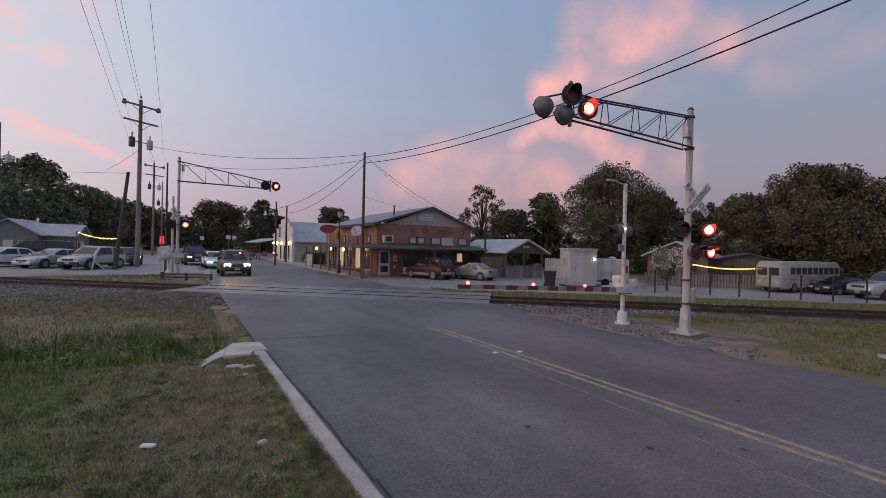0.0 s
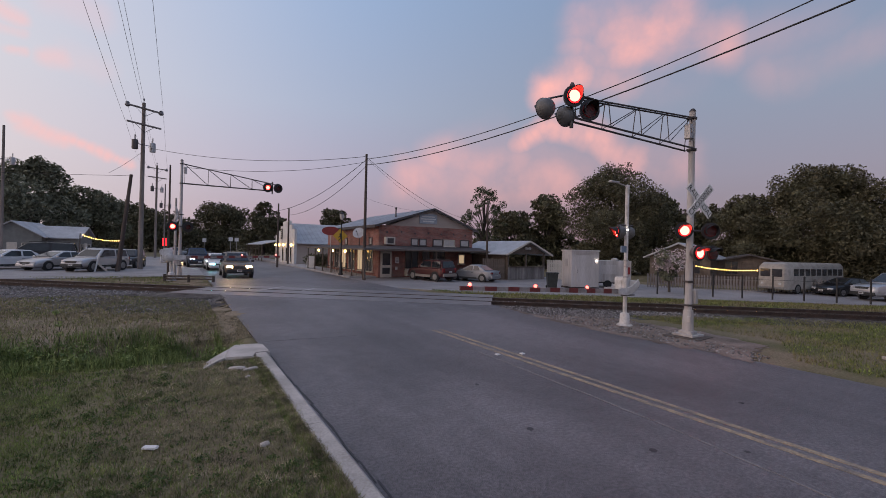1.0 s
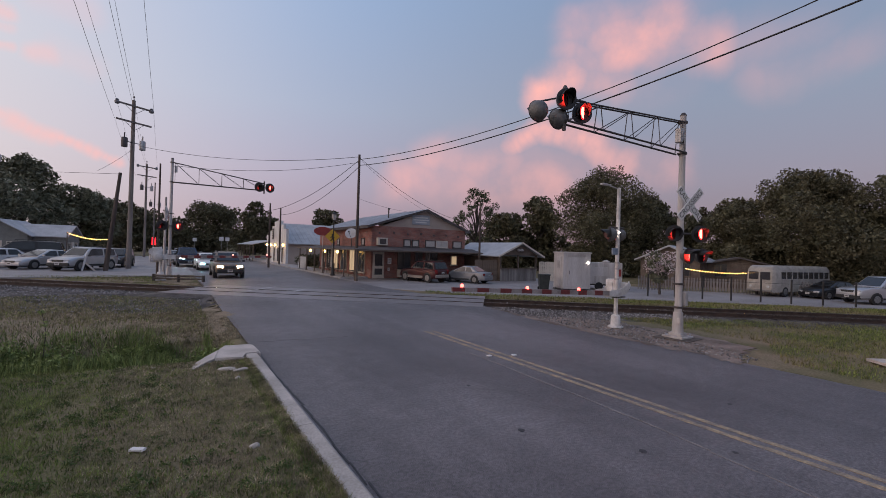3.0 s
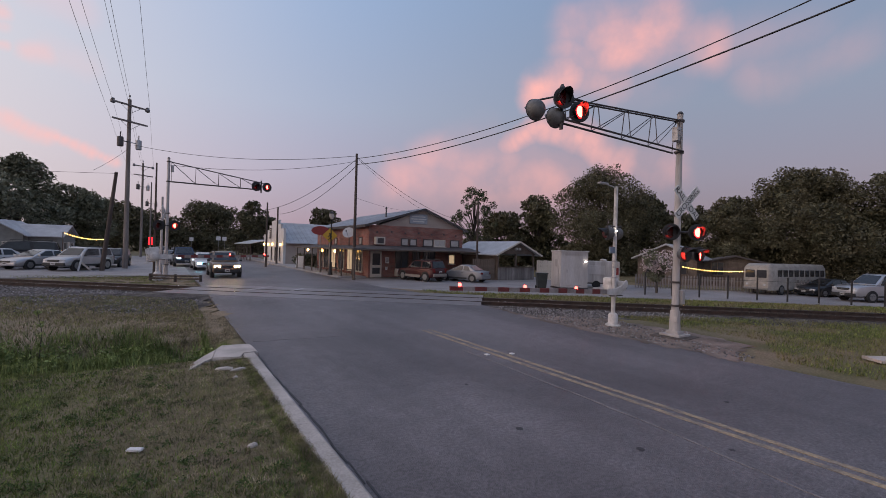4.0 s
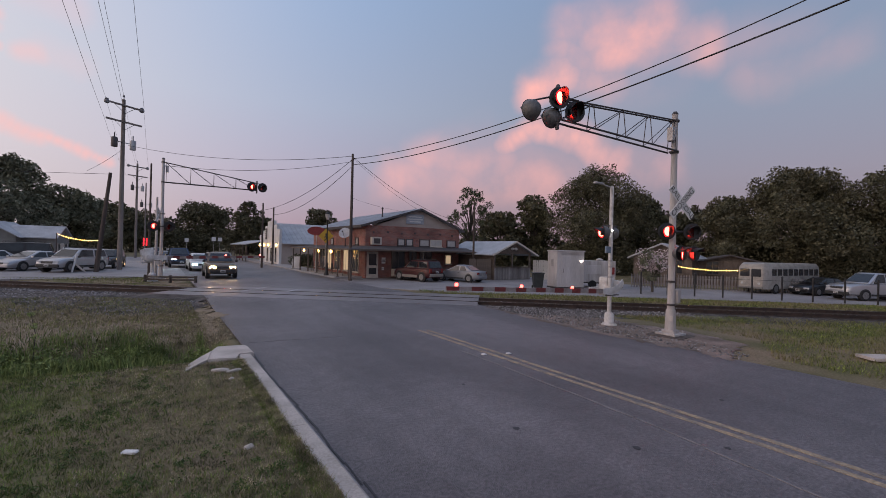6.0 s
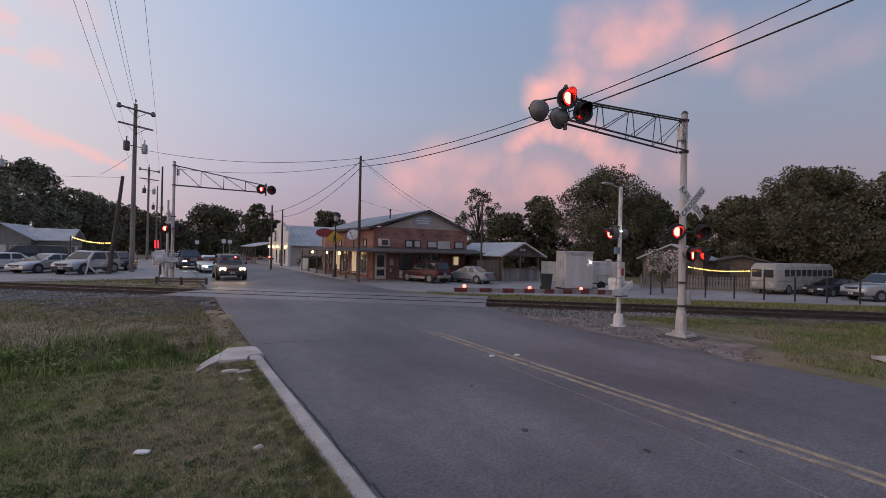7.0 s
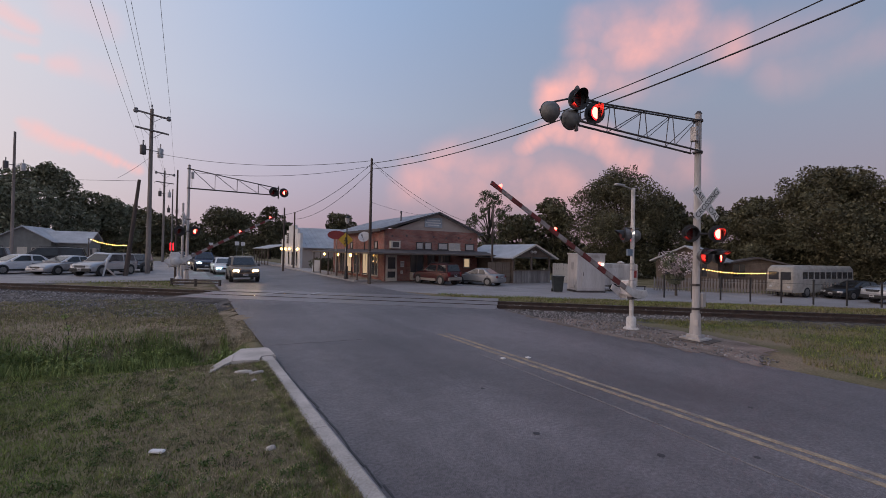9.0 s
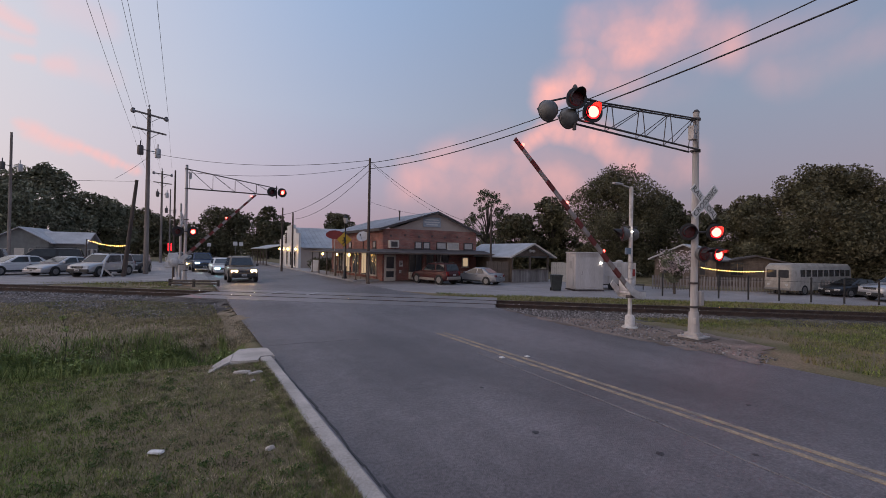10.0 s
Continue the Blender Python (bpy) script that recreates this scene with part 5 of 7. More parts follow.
    # wall air conditioner over the porch
    bm = bm_()
    box(bm, (14.75, y0 - 0.18, 3.02), (0.85, 0.42, 0.62), bevel=0.02)
    ac = part("air_conditioner", bm, CREAM, t, "window air conditioner in a pale frame")
    bm = bm_()
    box(bm, (14.75, y0 - 0.40, 3.02), (0.55, 0.02, 0.42))
    part("grille", bm, DARK_STEEL, ac)
    # street side: shopfront windows and doors under the porch
    for y, w, lit in ((34.4, 1.4, 0), (36.6, 1.2, 1), (38.8, 1.5, 0), (41.0, 1.2, 1), (43.2, 1.5, 0), (45.0, 1.0, 0)):
        window(t, (13.9, y, 1.35), w, 1.9, "-x", WINDOW_LIT if lit else PANE, CREAM, 1)
    # porch roof on posts, round the corner
    bm = bm_()
    roof_plane(bm, (11.6, 29.9, 2.36), (24.6, 29.9, 2.30), (24.6, 32.48, 2.62), (13.88, 32.48, 2.62), 0.07)
    roof_plane(bm, (11.6, 29.9, 2.36), (13.88, 32.48, 2.62), (13.88, 46.6, 2.62), (11.6, 46.6, 2.36), 0.07)
    part("porch_roof", bm, DARK_ROOF, t, "dark low porch roof")
    bm = bm_()
    box(bm, (18.1, 29.87, 2.27), (13.0, 0.06, 0.10))
    box(bm, (11.57, 38.2, 2.29), (0.06, 16.7, 0.10))
    part("porch_fascia", bm, PORCH_WOOD, t)
    for x, y in [(11.75, 30.1)] + [(11.75, 30.1 + 2.7 * k) for k in range(1, 7)] + [(11.75 + 6.2 * k, 30.1) for k in range(1, 3)]:
        bm = bm_()
        box(bm, (x, y, 1.12), (0.10, 0.10, 2.24), bevel=0.012)
        box(bm, (x, y, 0.08), (0.2, 0.2, 0.16), bevel=0.012)
        part("porch_post", bm, PORCH_WOOD, t)
    for y in (35.5, 39.0, 43.6):
        bm = bm_()
        lathe(bm, [(0.05, 2.05), (0.11, 2.12), (0.11, 2.22), (0.04, 2.32)], 12, Matrix.Translation((12.1, y, -0.12)))
        part("porch_lamp", bm, BULB, t, "lit warm porch lamp")
    return t


def cafe_chair(m):
    t = thing("patio_chair", m, "dark metal patio chair on the porch", "chair", group="chairs on the porch")
    bm = bm_()
    box(bm, (0, 0, 0.45), (0.42, 0.42, 0.04), bevel=0.01)
    part("seat", bm, DARK_STEEL, t)
    bm = bm_()
    for k in range(4):
        box(bm, (-0.15 + 0.1 * k, 0.20, 0.68), (0.03, 0.025, 0.42))
    box(bm, (0, 0.20, 0.90), (0.42, 0.03, 0.05), bevel=0.008)
    part("backrest", bm, DARK_STEEL, t)
    for sx in (-1, 1):
        for sy in (-1, 1):
            bm = bm_()
            rod(bm, (sx * 0.19, sy * 0.19, 0.44), (sx * 0.21, sy * 0.21, 0), 0.014, seg=6)
            part("leg", bm, DARK_STEEL, t)
    return t


def stepped_shop():
    t = thing("white_shop", Matrix(), "white timber shop with a stepped false front", "building")
    x0, y0, y1 = 12.6, 56.6, 69.0
    bm = bm_()
    prism(bm, [(y0, 0), (y1, 0), (y1, 4.0), (y1 - 1.6, 4.0), (y1 - 1.6, 4.6), (y1 - 3.6, 4.6), (y1 - 3.6, 5.2), (y1 - 5.2, 5.2), (y1 - 5.2, 5.8), (y0 + 3.2, 5.8), (y0 + 3.2, 5.2),
               (y0 + 1.6, 5.2), (y0 + 1.6, 4.6), (y0, 4.6)], "x", x0, x0 + 0.3)
    part("false_front", bm, WHITE_WALL, t, "white stepped parapet front")
    bm = bm_()
    box(bm, (x0 + 7.3, y0 + 0.15, 1.4), (14.0, 0.3, 2.8))
    part("side_wall", bm, STUCCO, t)
    bm = bm_()
    yr = (y0 + y1) / 2
    roof_plane(bm, (x0 + 0.3, y0 - 0.35, 2.75), (x0 + 15, y0 - 0.35, 2.75), (x0 + 15, yr, 5.6), (x0 + 0.3, yr, 5.6))
    roof_plane(bm, (x0 + 0.3, y1 + 0.35, 2.75), (x0 + 15, y1 + 0.35, 2.75), (x0 + 15, yr, 5.6), (x0 + 0.3, yr, 5.6))
    roof = part("roof", bm, TIN, t, "pale grey metal roof")
    bm = bm_()
    seams(bm, (x0 + 0.3, y0 - 0.35, 2.77), (x0 + 15, y0 - 0.35, 2.77), (x0 + 0.3, yr, 5.62), (x0 + 15, yr, 5.62), 26)
    part("seam", bm, TIN, roof)
    for y in (58.4, 61.0, 63.4, 66.6):
        bm = bm_()
        box(bm, (x0 - 0.03, y, 1.15), (0.06, 1.0, 2.3), bevel=0.01)
        d = part("door", bm, CREAM, t)
        bm = bm_()
        box(bm, (x0 - 0.066, y, 1.25), (0.012, 0.7, 1.8))
        part("pane", bm, PANE, d)
    for y in (57.3, 62.2, 65.2, 67.9):
        bm = bm_()
        lathe(bm, [(0.04, 2.35), (0.14, 2.45), (0.14, 2.6), (0.04, 2.72)], 10, Matrix.Translation((x0 - 0.22, y, 0)))
        part("wall_lamp", bm, BULB, t, "lit warm wall lamp")
    bm = bm_()
    box(bm, (x0 - 0.06, 64.4, 4.1), (0.08, 0.9, 1.5), bevel=0.02)
    s = part("hanging_sign", bm, DARK_STEEL, t, "dark upright sign with pale bars")
    bm = bm_()
    for k in range(4):
        box(bm, (x0 - 0.11, 64.4, 4.6 - 0.3 * k), (0.02, 0.5, 0.16))
    part("bar", bm, CREAM, s)
    # hedge-side porch annexe
    bm = bm_()
    roof_plane(bm, (10.6, 69.2, 2.6), (10.6, 86, 2.6), (13.6, 86, 3.3), (13.6, 69.2, 3.3))
    part("porch_roof", bm, TIN, t)
    for k in range(6):
        bm = bm_()
        box(bm, (10.8, 69.8 + 3 * k, 1.3), (0.14, 0.14, 2.6), bevel=0.01)
        part("porch_post", bm, PORCH_WOOD, t)


def shed():
    t = thing("open_shed", Matrix(), "grey timber shed with an open front and pale tin roof", "shed")
    o = pose(25.6, 27.8, 0, 0, 0, 0)
    t.matrix_basis = o
    w, d, e, pk = 4.1, 7.0, 2.35, 3.32
    bm = bm_()
    prism(bm, [(-w / 2 - 0.4, e - 0.15), (w / 2 + 0.4, e - 0.15), (0, pk - 0.05)], "y", -0.06, 0.06)
    part("gable", bm, PORCH_WOOD, t, "dark boarded gable")
    bm = bm_()
    for s in (-1, 1):
        roof_plane(bm, (s * (w / 2 + 0.6), -0.5, e - 0.22), (s * (w / 2 + 0.6), d, e - 0.22), (0, d, pk), (0, -0.5, pk), 0.08)
    part("roof", bm, TIN, t, "pale tin roof")
    bm = bm_()
    for s in (-1, 1):
        v = Vector((w / 2 + 0.6, pk - e + 0.22))
        box(bm, (s * (w / 4 + 0.3), -0.52, (e - 0.22 + pk) / 2 - 0.06), (v.length, 0.04, 0.14), ry=s * math.degrees(math.atan2(v.y, v.x)))
    part("bargeboard", bm, CREAM, t)
    for x in (-w / 2, -0.05, w / 2):
        bm = bm_()
        box(bm, (x, 0, e / 2), (0.14, 0.14, e), bevel=0.01)
        part("post", bm, PORCH_WOOD, t)
    for k in range(26):
        bm = bm_()
        box(bm, (-w / 2 + 0.05 + k * 0.16, -0.09, 0.52), (0.15, 0.025, 1.04 + random.uniform(-0.02, 0.02)))
        part("board", bm, GREY_WOOD, t)
    bm = bm_()
    box(bm, (0, -0.1, 1.08), (w + 0.1, 0.25, 0.06), bevel=0.01)
    part("counter", bm, PORCH_WOOD, t)
    bm = bm_()
    box(bm, (0, d - 0.1, 1.1), (w, 0.12, 2.2))
    box(bm, (-w / 2, d / 2, 1.1), (0.1, d, 2.2))
    part("wall", bm, PORCH_WOOD, t)
    for x in (-0.16, 0.16):
        bm = bm_()
        lathe(bm, [(0.04, 0), (0.13, 0.05), (0.15, 0.12), (0.13, 0.2), (0.04, 0.25)], 14, Matrix.Translation((x * 1.2, -0.2, 2.52)))
        part("floodlight", bm, WHITE_PAINT, t, "round white floodlight", smooth=True)


def cottage(m, w, d, e, pk, label, wall=GREEN_GREY, roof_mat=TIN, trim=CREAM):
    """A low house, gable towards local -y."""
    t = thing("house", m, label, "house")
    bm = bm_()
    prism(bm, [(-w / 2, 0), (w / 2, 0), (w / 2, e), (0, pk - 0.1), (-w / 2, e)], "y", 0, d)
    part("wall", bm, wall, t)
    bm = bm_()
    for s in (-1, 1):
        roof_plane(bm, (s * (w / 2 + 0.45), -0.4, e - 0.12), (s * (w / 2 + 0.45), d + 0.4, e - 0.12), (0, d + 0.4, pk), (0, -0.4, pk), 0.12)
    part("roof", bm, roof_mat, t)
    for x in (-w / 4, w / 4):
        window(t, (x, 0, 1.45), 0.9, 1.1, "-y", PANE, trim, 1)
    for y in (d * 0.25, d * 0.7):
        window(t, (-w / 2, y, 1.45), 0.9, 1.1, "-x", PANE, trim, 1)
    bm = bm_()
    box(bm, (0, -0.03, 1.05), (0.95, 0.06, 2.1), bevel=0.01)
    part("door", bm, trim, t)
    return t


brick_building()
chair = cafe_chair(pose(12.6, 36.0, 0.12, 0, 0, 90))
for x, y, a in ((12.7, 37.4, 60), (12.5, 38.6, 110), (12.7, 40.2, 80), (12.6, 41.6, 100), (12.8, 33.9, 70)):
    copy_thing(chair, pose(x, y, 0.12, 0, 0, a))
stepped_shop()
shed()
cottage(pose(-17.0, 71.0, 0, 0, 0, -8), 5.5, 7, 2.9, 4.7, "grey cottage with a pale metal roof beyond the car park")
cottage(pose(-10.6, 74.0, 0, 0, 0, 82), 5.0, 4.5, 2.9, 4.3, "grey cottage wing with a metal roof")
cottage(pose(35.8, 20.3, 0, 0, 0, -75), 4.6, 4, 2.3, 3.45, "low dark timber house with a grey metal roof", PORCH_WOOD, TIN, PORCH_WOOD)
cottage(pose(40.0, 16.8, 0, 0, 0, -60), 5.0, 5, 2.0, 2.6, "low brown house behind the picket fence", PORCH_WOOD, DARK_ROOF, PORCH_WOOD)


# ---- vehicles ----
def wheel(parent, x, y, r):
    s = 1 if x > 0 else -1
    ty = part("tyre", lathe(bm_(), [(r * 0.62, -0.11), (r * 0.94, -0.11), (r, -0.08), (r, 0.08), (r * 0.94, 0.11), (r * 0.62, 0.11)], 22, Matrix.Rotation(radians(90), 4, "Y")), TYRE, parent, "", smooth=True)
    ty.location = (x, y, r)
    bm = lathe(bm_(), [(r * 0.64, -0.085), (r * 0.66, 0.112), (r * 0.60, 0.122), (r * 0.22, 0.113), (r * 0.12, 0.128)], 18, Matrix.Rotation(radians(90 * s), 4, "Y"))
    part("rim", bm, RIM, ty)


def vehicle(m, name, label, paint, L=4.6, W=1.82, Hh=1.45, kind="sedan", lamps=None, tails=None, group="parked cars", category="car", scale=1.0, cladding=None):
    """Local +y is the nose; stands on its wheels at z 0."""
    t = thing(name, m @ Matrix.Scale(scale, 4), label, category, group)
    w = W / 2
    r = 0.32 if kind == "sedan" else 0.38
    belt = 0.92 if kind == "sedan" else 1.08 * Hh / 1.75
    hood = belt - 0.10 if kind == "sedan" else belt - 0.04
    y0, y1 = -L / 2, L / 2
    sill = 0.22 if kind == "sedan" else 0.32

    def ring(y, zl, zt, ww):
        return [(-ww * 0.86, y, zl), (ww * 0.86, y, zl), (ww * 0.985, y, zl + 0.10), (ww, y, (zl + zt) * 0.52), (ww * 0.965, y, zt - 0.07), (ww * 0.86, y, zt),
                (-ww * 0.86, y, zt), (-ww * 0.965, y, zt - 0.07), (-ww, y, (zl + zt) * 0.52), (-ww * 0.985, y, zl + 0.10)]
    bm = bm_()
    tailz = belt + (0.03 if kind == "sedan" else 0.02)
    loft(bm, [ring(y0, sill + 0.16, tailz - 0.14, w * 0.86), ring(y0 + 0.08, sill + 0.04, tailz - 0.03, w * 0.93), ring(y0 + 0.5, sill, tailz, w), ring(-0.2, sill, belt + 0.01, w),
              ring(y1 - 1.35, sill, belt - 0.02, w), ring(y1 - 0.9, sill, hood, w * 0.985), ring(y1 - 0.3, sill, hood - 0.10, w * 0.93), ring(y1 - 0.08, sill + 0.03, hood - 0.22, w * 0.86), ring(y1, sill + 0.12, hood - 0.32, w * 0.78)])
    part("body", bm, paint, t, smooth=True)
    if kind == "sedan":
        gh = [(y0 + 0.62, belt, 0.0, 0.86), (y0 + 1.35, belt, Hh - belt - 0.05, 0.70), (-0.1, belt, Hh - belt, 0.72), (y1 - 2.15, belt, Hh - belt - 0.06, 0.70), (y1 - 1.2, belt, 0.0, 0.86)]
    elif kind == "pickup":
        gh = [(-0.55, belt, 0.0, 0.88), (-0.42, belt, Hh - belt - 0.03, 0.74), (0.3, belt, Hh - belt, 0.75), (y1 - 2.35, belt, Hh - belt - 0.05, 0.73), (y1 - 1.55, belt, 0.0, 0.88)]
    else:
        gh = [(y0 + 0.10, belt, 0.0, 0.90), (y0 + 0.34, belt, Hh - belt - 0.05, 0.76), (-0.4, belt, Hh - belt, 0.78), (y1 - 2.0, belt, Hh - belt - 0.05, 0.76), (y1 - 1.25, belt, 0.0, 0.88)]
    bm = bm_()
    rings = []
    for y, zb, dz, f in gh:
        wb, wt = w * 0.90, w * f
        if dz == 0:
            dz, wt = 0.02, wb
        rings.append([(-wb, y, zb - 0.03), (wb, y, zb - 0.03), (wt + 0.02, y, zb + dz - 0.05), (wt - 0.08, y, zb + dz), (-wt + 0.08, y, zb + dz), (-wt - 0.02, y, zb + dz - 0.05)])
    loft(bm, rings)
    part("cabin", bm, paint, t, smooth=True)

    def pane(name_, pts, push):
        bm = bm_()
        c = sum((Vector(p) for p in pts), Vector()) / 4
        a = [tuple(c + (Vector(p) - c) * 0.9 + Vector(push)) for p in pts]
        b = [tuple(Vector(p) - Vector(push) * 1.6) for p in a]
        loft(bm, [a, b])
        part(name_, bm, GLASS, t)
    (ya, zb, _, _), (yb, _, dzb, fb), _, (yc, _, dzc, fc), (yd, _, _, _) = gh
    zt = zb + dzb - 0.04
    pane("windscreen", [(-w * 0.86, yd - 0.03, zb + 0.03), (w * 0.86, yd - 0.03, zb + 0.03), (w * (fc - 0.05), yc + 0.02, zb + dzc - 0.04), (-w * (fc - 0.05), yc + 0.02, zb + dzc - 0.04)], (0, 0.02, 0.025))
    pane("rear_window", [(-w * 0.84, ya + 0.02, zb + 0.03), (w * 0.84, ya + 0.02, zb + 0.03), (w * (fb - 0.05), yb - 0.02, zt), (-w * (fb - 0.05), yb - 0.02, zt)], (0, -0.02, 0.02))
    ym = (yb + yc) / 2
    for s in (-1, 1):
        pane("side_window", [(s * w * 0.905, ya + (0.45 if kind == "sedan" else 0.15), zb + 0.02), (s * w * 0.905, ym - 0.03, zb + 0.02), (s * w * (fb + 0.035), ym - 0.03, zt), (s * w * (fb + 0.035), yb + 0.02, zt)], (s * 0.018, 0, 0))
        pane("side_window", [(s * w * 0.905, ym + 0.03, zb + 0.02), (s * w * 0.905, yd - 0.28, zb + 0.02), (s * w * (fc + 0.035), yc - 0.02, zt), (s * w * (fb + 0.035), ym + 0.03, zt)], (s * 0.018, 0, 0))
        bm = bm_()
        box(bm, (s * (w + 0.08), yd - 0.25, belt + 0.06), (0.18, 0.09, 0.13), bevel=0.03)
        part("mirror", bm, paint if kind == "sedan" else TRIM, t)
        for yy in (y0 + L * 0.19, y1 - L * 0.195):
            bm = bm_()
            rod(bm, (s * (w - 0.2), yy, r + 0.02), (s * (w + 0.008), yy, r + 0.02), r + 0.045, seg=22)
            part("wheel_arch", bm, TRIM, t)
            wheel(t, s * (w - 0.085), yy, r)
        bm = bm_()
        box(bm, (s * w * 0.64, y1 - 0.10, hood - 0.27), (0.36, 0.16, 0.17), rz=-s * 14, bevel=0.04)
        part("headlight", bm, lamps or HEADLAMP_OFF, t, "lit headlight" if lamps else "")
        bm = bm_()
        box(bm, (s * w * 0.76, y0 + 0.045, belt - 0.17), (0.26, 0.10, 0.17 if kind == "sedan" else 0.34), rz=s * 10, bevel=0.03)
        part("tail_light", bm, tails or TAIL_OFF, t)
        bm = bm_()
        box(bm, (s * (w + 0.004), 0.1, sill + 0.10), (0.03, L * 0.42, 0.22 if cladding else 0.11), bevel=0.01)
        part("side_trim", bm, cladding or TRIM, t)
        for yy in (ym + 0.02, ym - 0.95):
            bm = bm_()
            box(bm, (s * (w * 0.985 + 0.012), yy, belt - 0.16), (0.02, 0.16, 0.03))
            part("door_handle", bm, TRIM, t)
    bm = bm_()
    box(bm, (0, y1 - 0.06, sill + 0.16), (W * 0.84, 0.18, 0.24), bevel=0.06)
    part("front_bumper", bm, cladding or (paint if kind == "sedan" else TRIM), t)
    bm = bm_()
    box(bm, (0, y1 - 0.035, hood - 0.29), (W * 0.42, 0.10, 0.16), bevel=0.02)
    grille = part("grille", bm, TRIM, t, "dark radiator grille")
    bm = bm_()
    for k in range(3):
        box(bm, (0, y1 + 0.02, hood - 0.34 + 0.05 * k), (W * 0.40, 0.02, 0.012))
    part("grille_bar", bm, RIM, grille)
    bm = bm_()
    box(bm, (0, y0 + 0.04, sill + 0.22), (W * 0.86, 0.2, 0.26), bevel=0.06)
    part("rear_bumper", bm, cladding or (paint if kind == "sedan" else TRIM), t)
    for yy in (y1 + 0.04, y0 - 0.07):
        bm = bm_()
        box(bm, (0, yy, sill + 0.2 if yy > 0 else belt - 0.28), (0.31, 0.015, 0.155))
        pl = part("number_plate", bm, PLATE, t, "pale number plate")
        bm = bm_()
        box(bm, (0, yy + (0.01 if yy > 0 else -0.01), sill + 0.2 if yy > 0 else belt - 0.28), (0.22, 0.004, 0.06))
        part("bar", bm, DARK_STEEL, pl)
    if kind == "suv":
        for s in (-1, 1):
            bm = bm_()
            rod(bm, (s * w * 0.66, y0 + 0.6, Hh + 0.05), (s * w * 0.66, y1 - 2.1, Hh + 0.05), 0.022, seg=6)
            for yy in (y0 + 0.62, y1 - 2.12):
                rod(bm, (s * w * 0.66, yy, Hh - 0.03), (s * w * 0.66, yy, Hh + 0.05), 0.022, seg=6)
            part("roof_rail", bm, TRIM, t)
    if kind == "pickup":
        bm = bm_()
        for s in (-1, 1):
            box(bm, (s * (w - 0.07), (y0 - 0.55) / 2, belt + 0.06), (0.10, -0.55 - y0 - 0.1, 0.14), bevel=0.02)
        box(bm, (0, y0 + 0.10, belt + 0.06), (W * 0.9, 0.08, 0.14), bevel=0.02)
        part("bed_rail", bm, paint, t)
    return t


def paint(name, c, rough=0.28, metal=0.25):
    return mat(name, c, rough, metal, scale=1.5, fine=90, var=0.08, bump=0, spec=0.6)


P_TAN, P_WHITE, P_SILVER = paint("tan_car_paint", (0.15, 0.108, 0.075)), paint("white_car_paint", (0.62, 0.61, 0.62), metal=0), paint("silver_car_paint", (0.45, 0.45, 0.47), 0.3, 0.6)
P_RED, P_BLUE, P_BLACK = paint("dark_red_car_paint", (0.058, 0.008, 0.010)), paint("dark_blue_car_paint", (0.035, 0.05, 0.09)), paint("black_car_paint", (0.02, 0.02, 0.023))
P_CLAD = paint("tan_cladding", (0.26, 0.22, 0.19), 0.5, 0.0)
P_GREYSILVER = paint("dull_silver_car_paint", (0.27, 0.27, 0.285), 0.35, 0.4)
P_GREY = paint("grey_car_paint", (0.15, 0.15, 0.16))
Q = "cars waiting at the crossing"
vehicle(pose(3.75, 36.0, 0, 0, 0, 180), "suv", "tan older sport utility with headlights on, waiting", P_TAN, 4.5, 1.84, 1.75, "suv", HEADLAMP, group=Q, scale=1.06)
vehicle(pose(3.2, 46.5, 0, 0, 0, 182), "sedan", "white patrol sedan with a bluish headlight, waiting", P_WHITE, 4.9, 1.86, 1.46, "sedan", HEADLAMP_CYAN, group=Q, scale=1.06)
vehicle(pose(1.7, 53.2, 0, 0, 0, 184), "pickup_truck", "dark blue pickup with bright headlights, waiting", P_BLUE, 5.4, 1.95, 1.85, "pickup", HEADLAMP_COOL, group=Q, category="truck", scale=1.06)
vehicle(pose(0.6, 61.5, 0, 0, 0, 186), "sedan", "dark sedan with bright headlights, waiting", P_GREY, 4.6, 1.8, 1.45, "sedan", HEADLAMP, group=Q, scale=1.05)
vehicle(pose(-0.4, 70.0, 0, 0, 0, 186), "suv", "dark sport utility with headlights on, waiting", P_BLACK, 4.7, 1.85, 1.75, "suv", HEADLAMP, group=Q, scale=1.05)
vehicle(pose(-0.9, 80.0, 0, 0, 0, 186), "sedan", "white sedan far down the street, headlights on", P_WHITE, 4.6, 1.8, 1.45, "sedan", HEADLAMP, group=Q)
vehicle(pose(16.9, 29.1, -0.01, 0, 0, 14), "suv", "dark red sport utility with tan lower trim, parked nose in", P_RED, 4.4, 1.82, 1.75, "suv", scale=0.92, cladding=P_CLAD)
vehicle(pose(19.9, 27.6, -0.01, 0, 0, 22), "sedan", "silver sedan parked nose in by the porch", P_GREYSILVER, 4.4, 1.74, 1.42, "sedan", scale=0.92)
vehicle(pose(-11.9, 48.9, 0, 0, 0, 134), "sedan", "white sedan parked in the car park", P_WHITE, 4.8, 1.84, 1.45, "sedan", scale=1.1)
vehicle(pose(-8.6, 47.5, 0, 0, 0, 142), "sedan", "silver sedan parked in the car park", P_SILVER, 4.6, 1.8, 1.42, "sedan", scale=1.1)
vehicle(pose(-5.7, 45.2, 0, 0, 0, 148), "suv", "silver sport utility parked in the car park", P_SILVER, 4.6, 1.85, 1.7, "suv", scale=1.08)
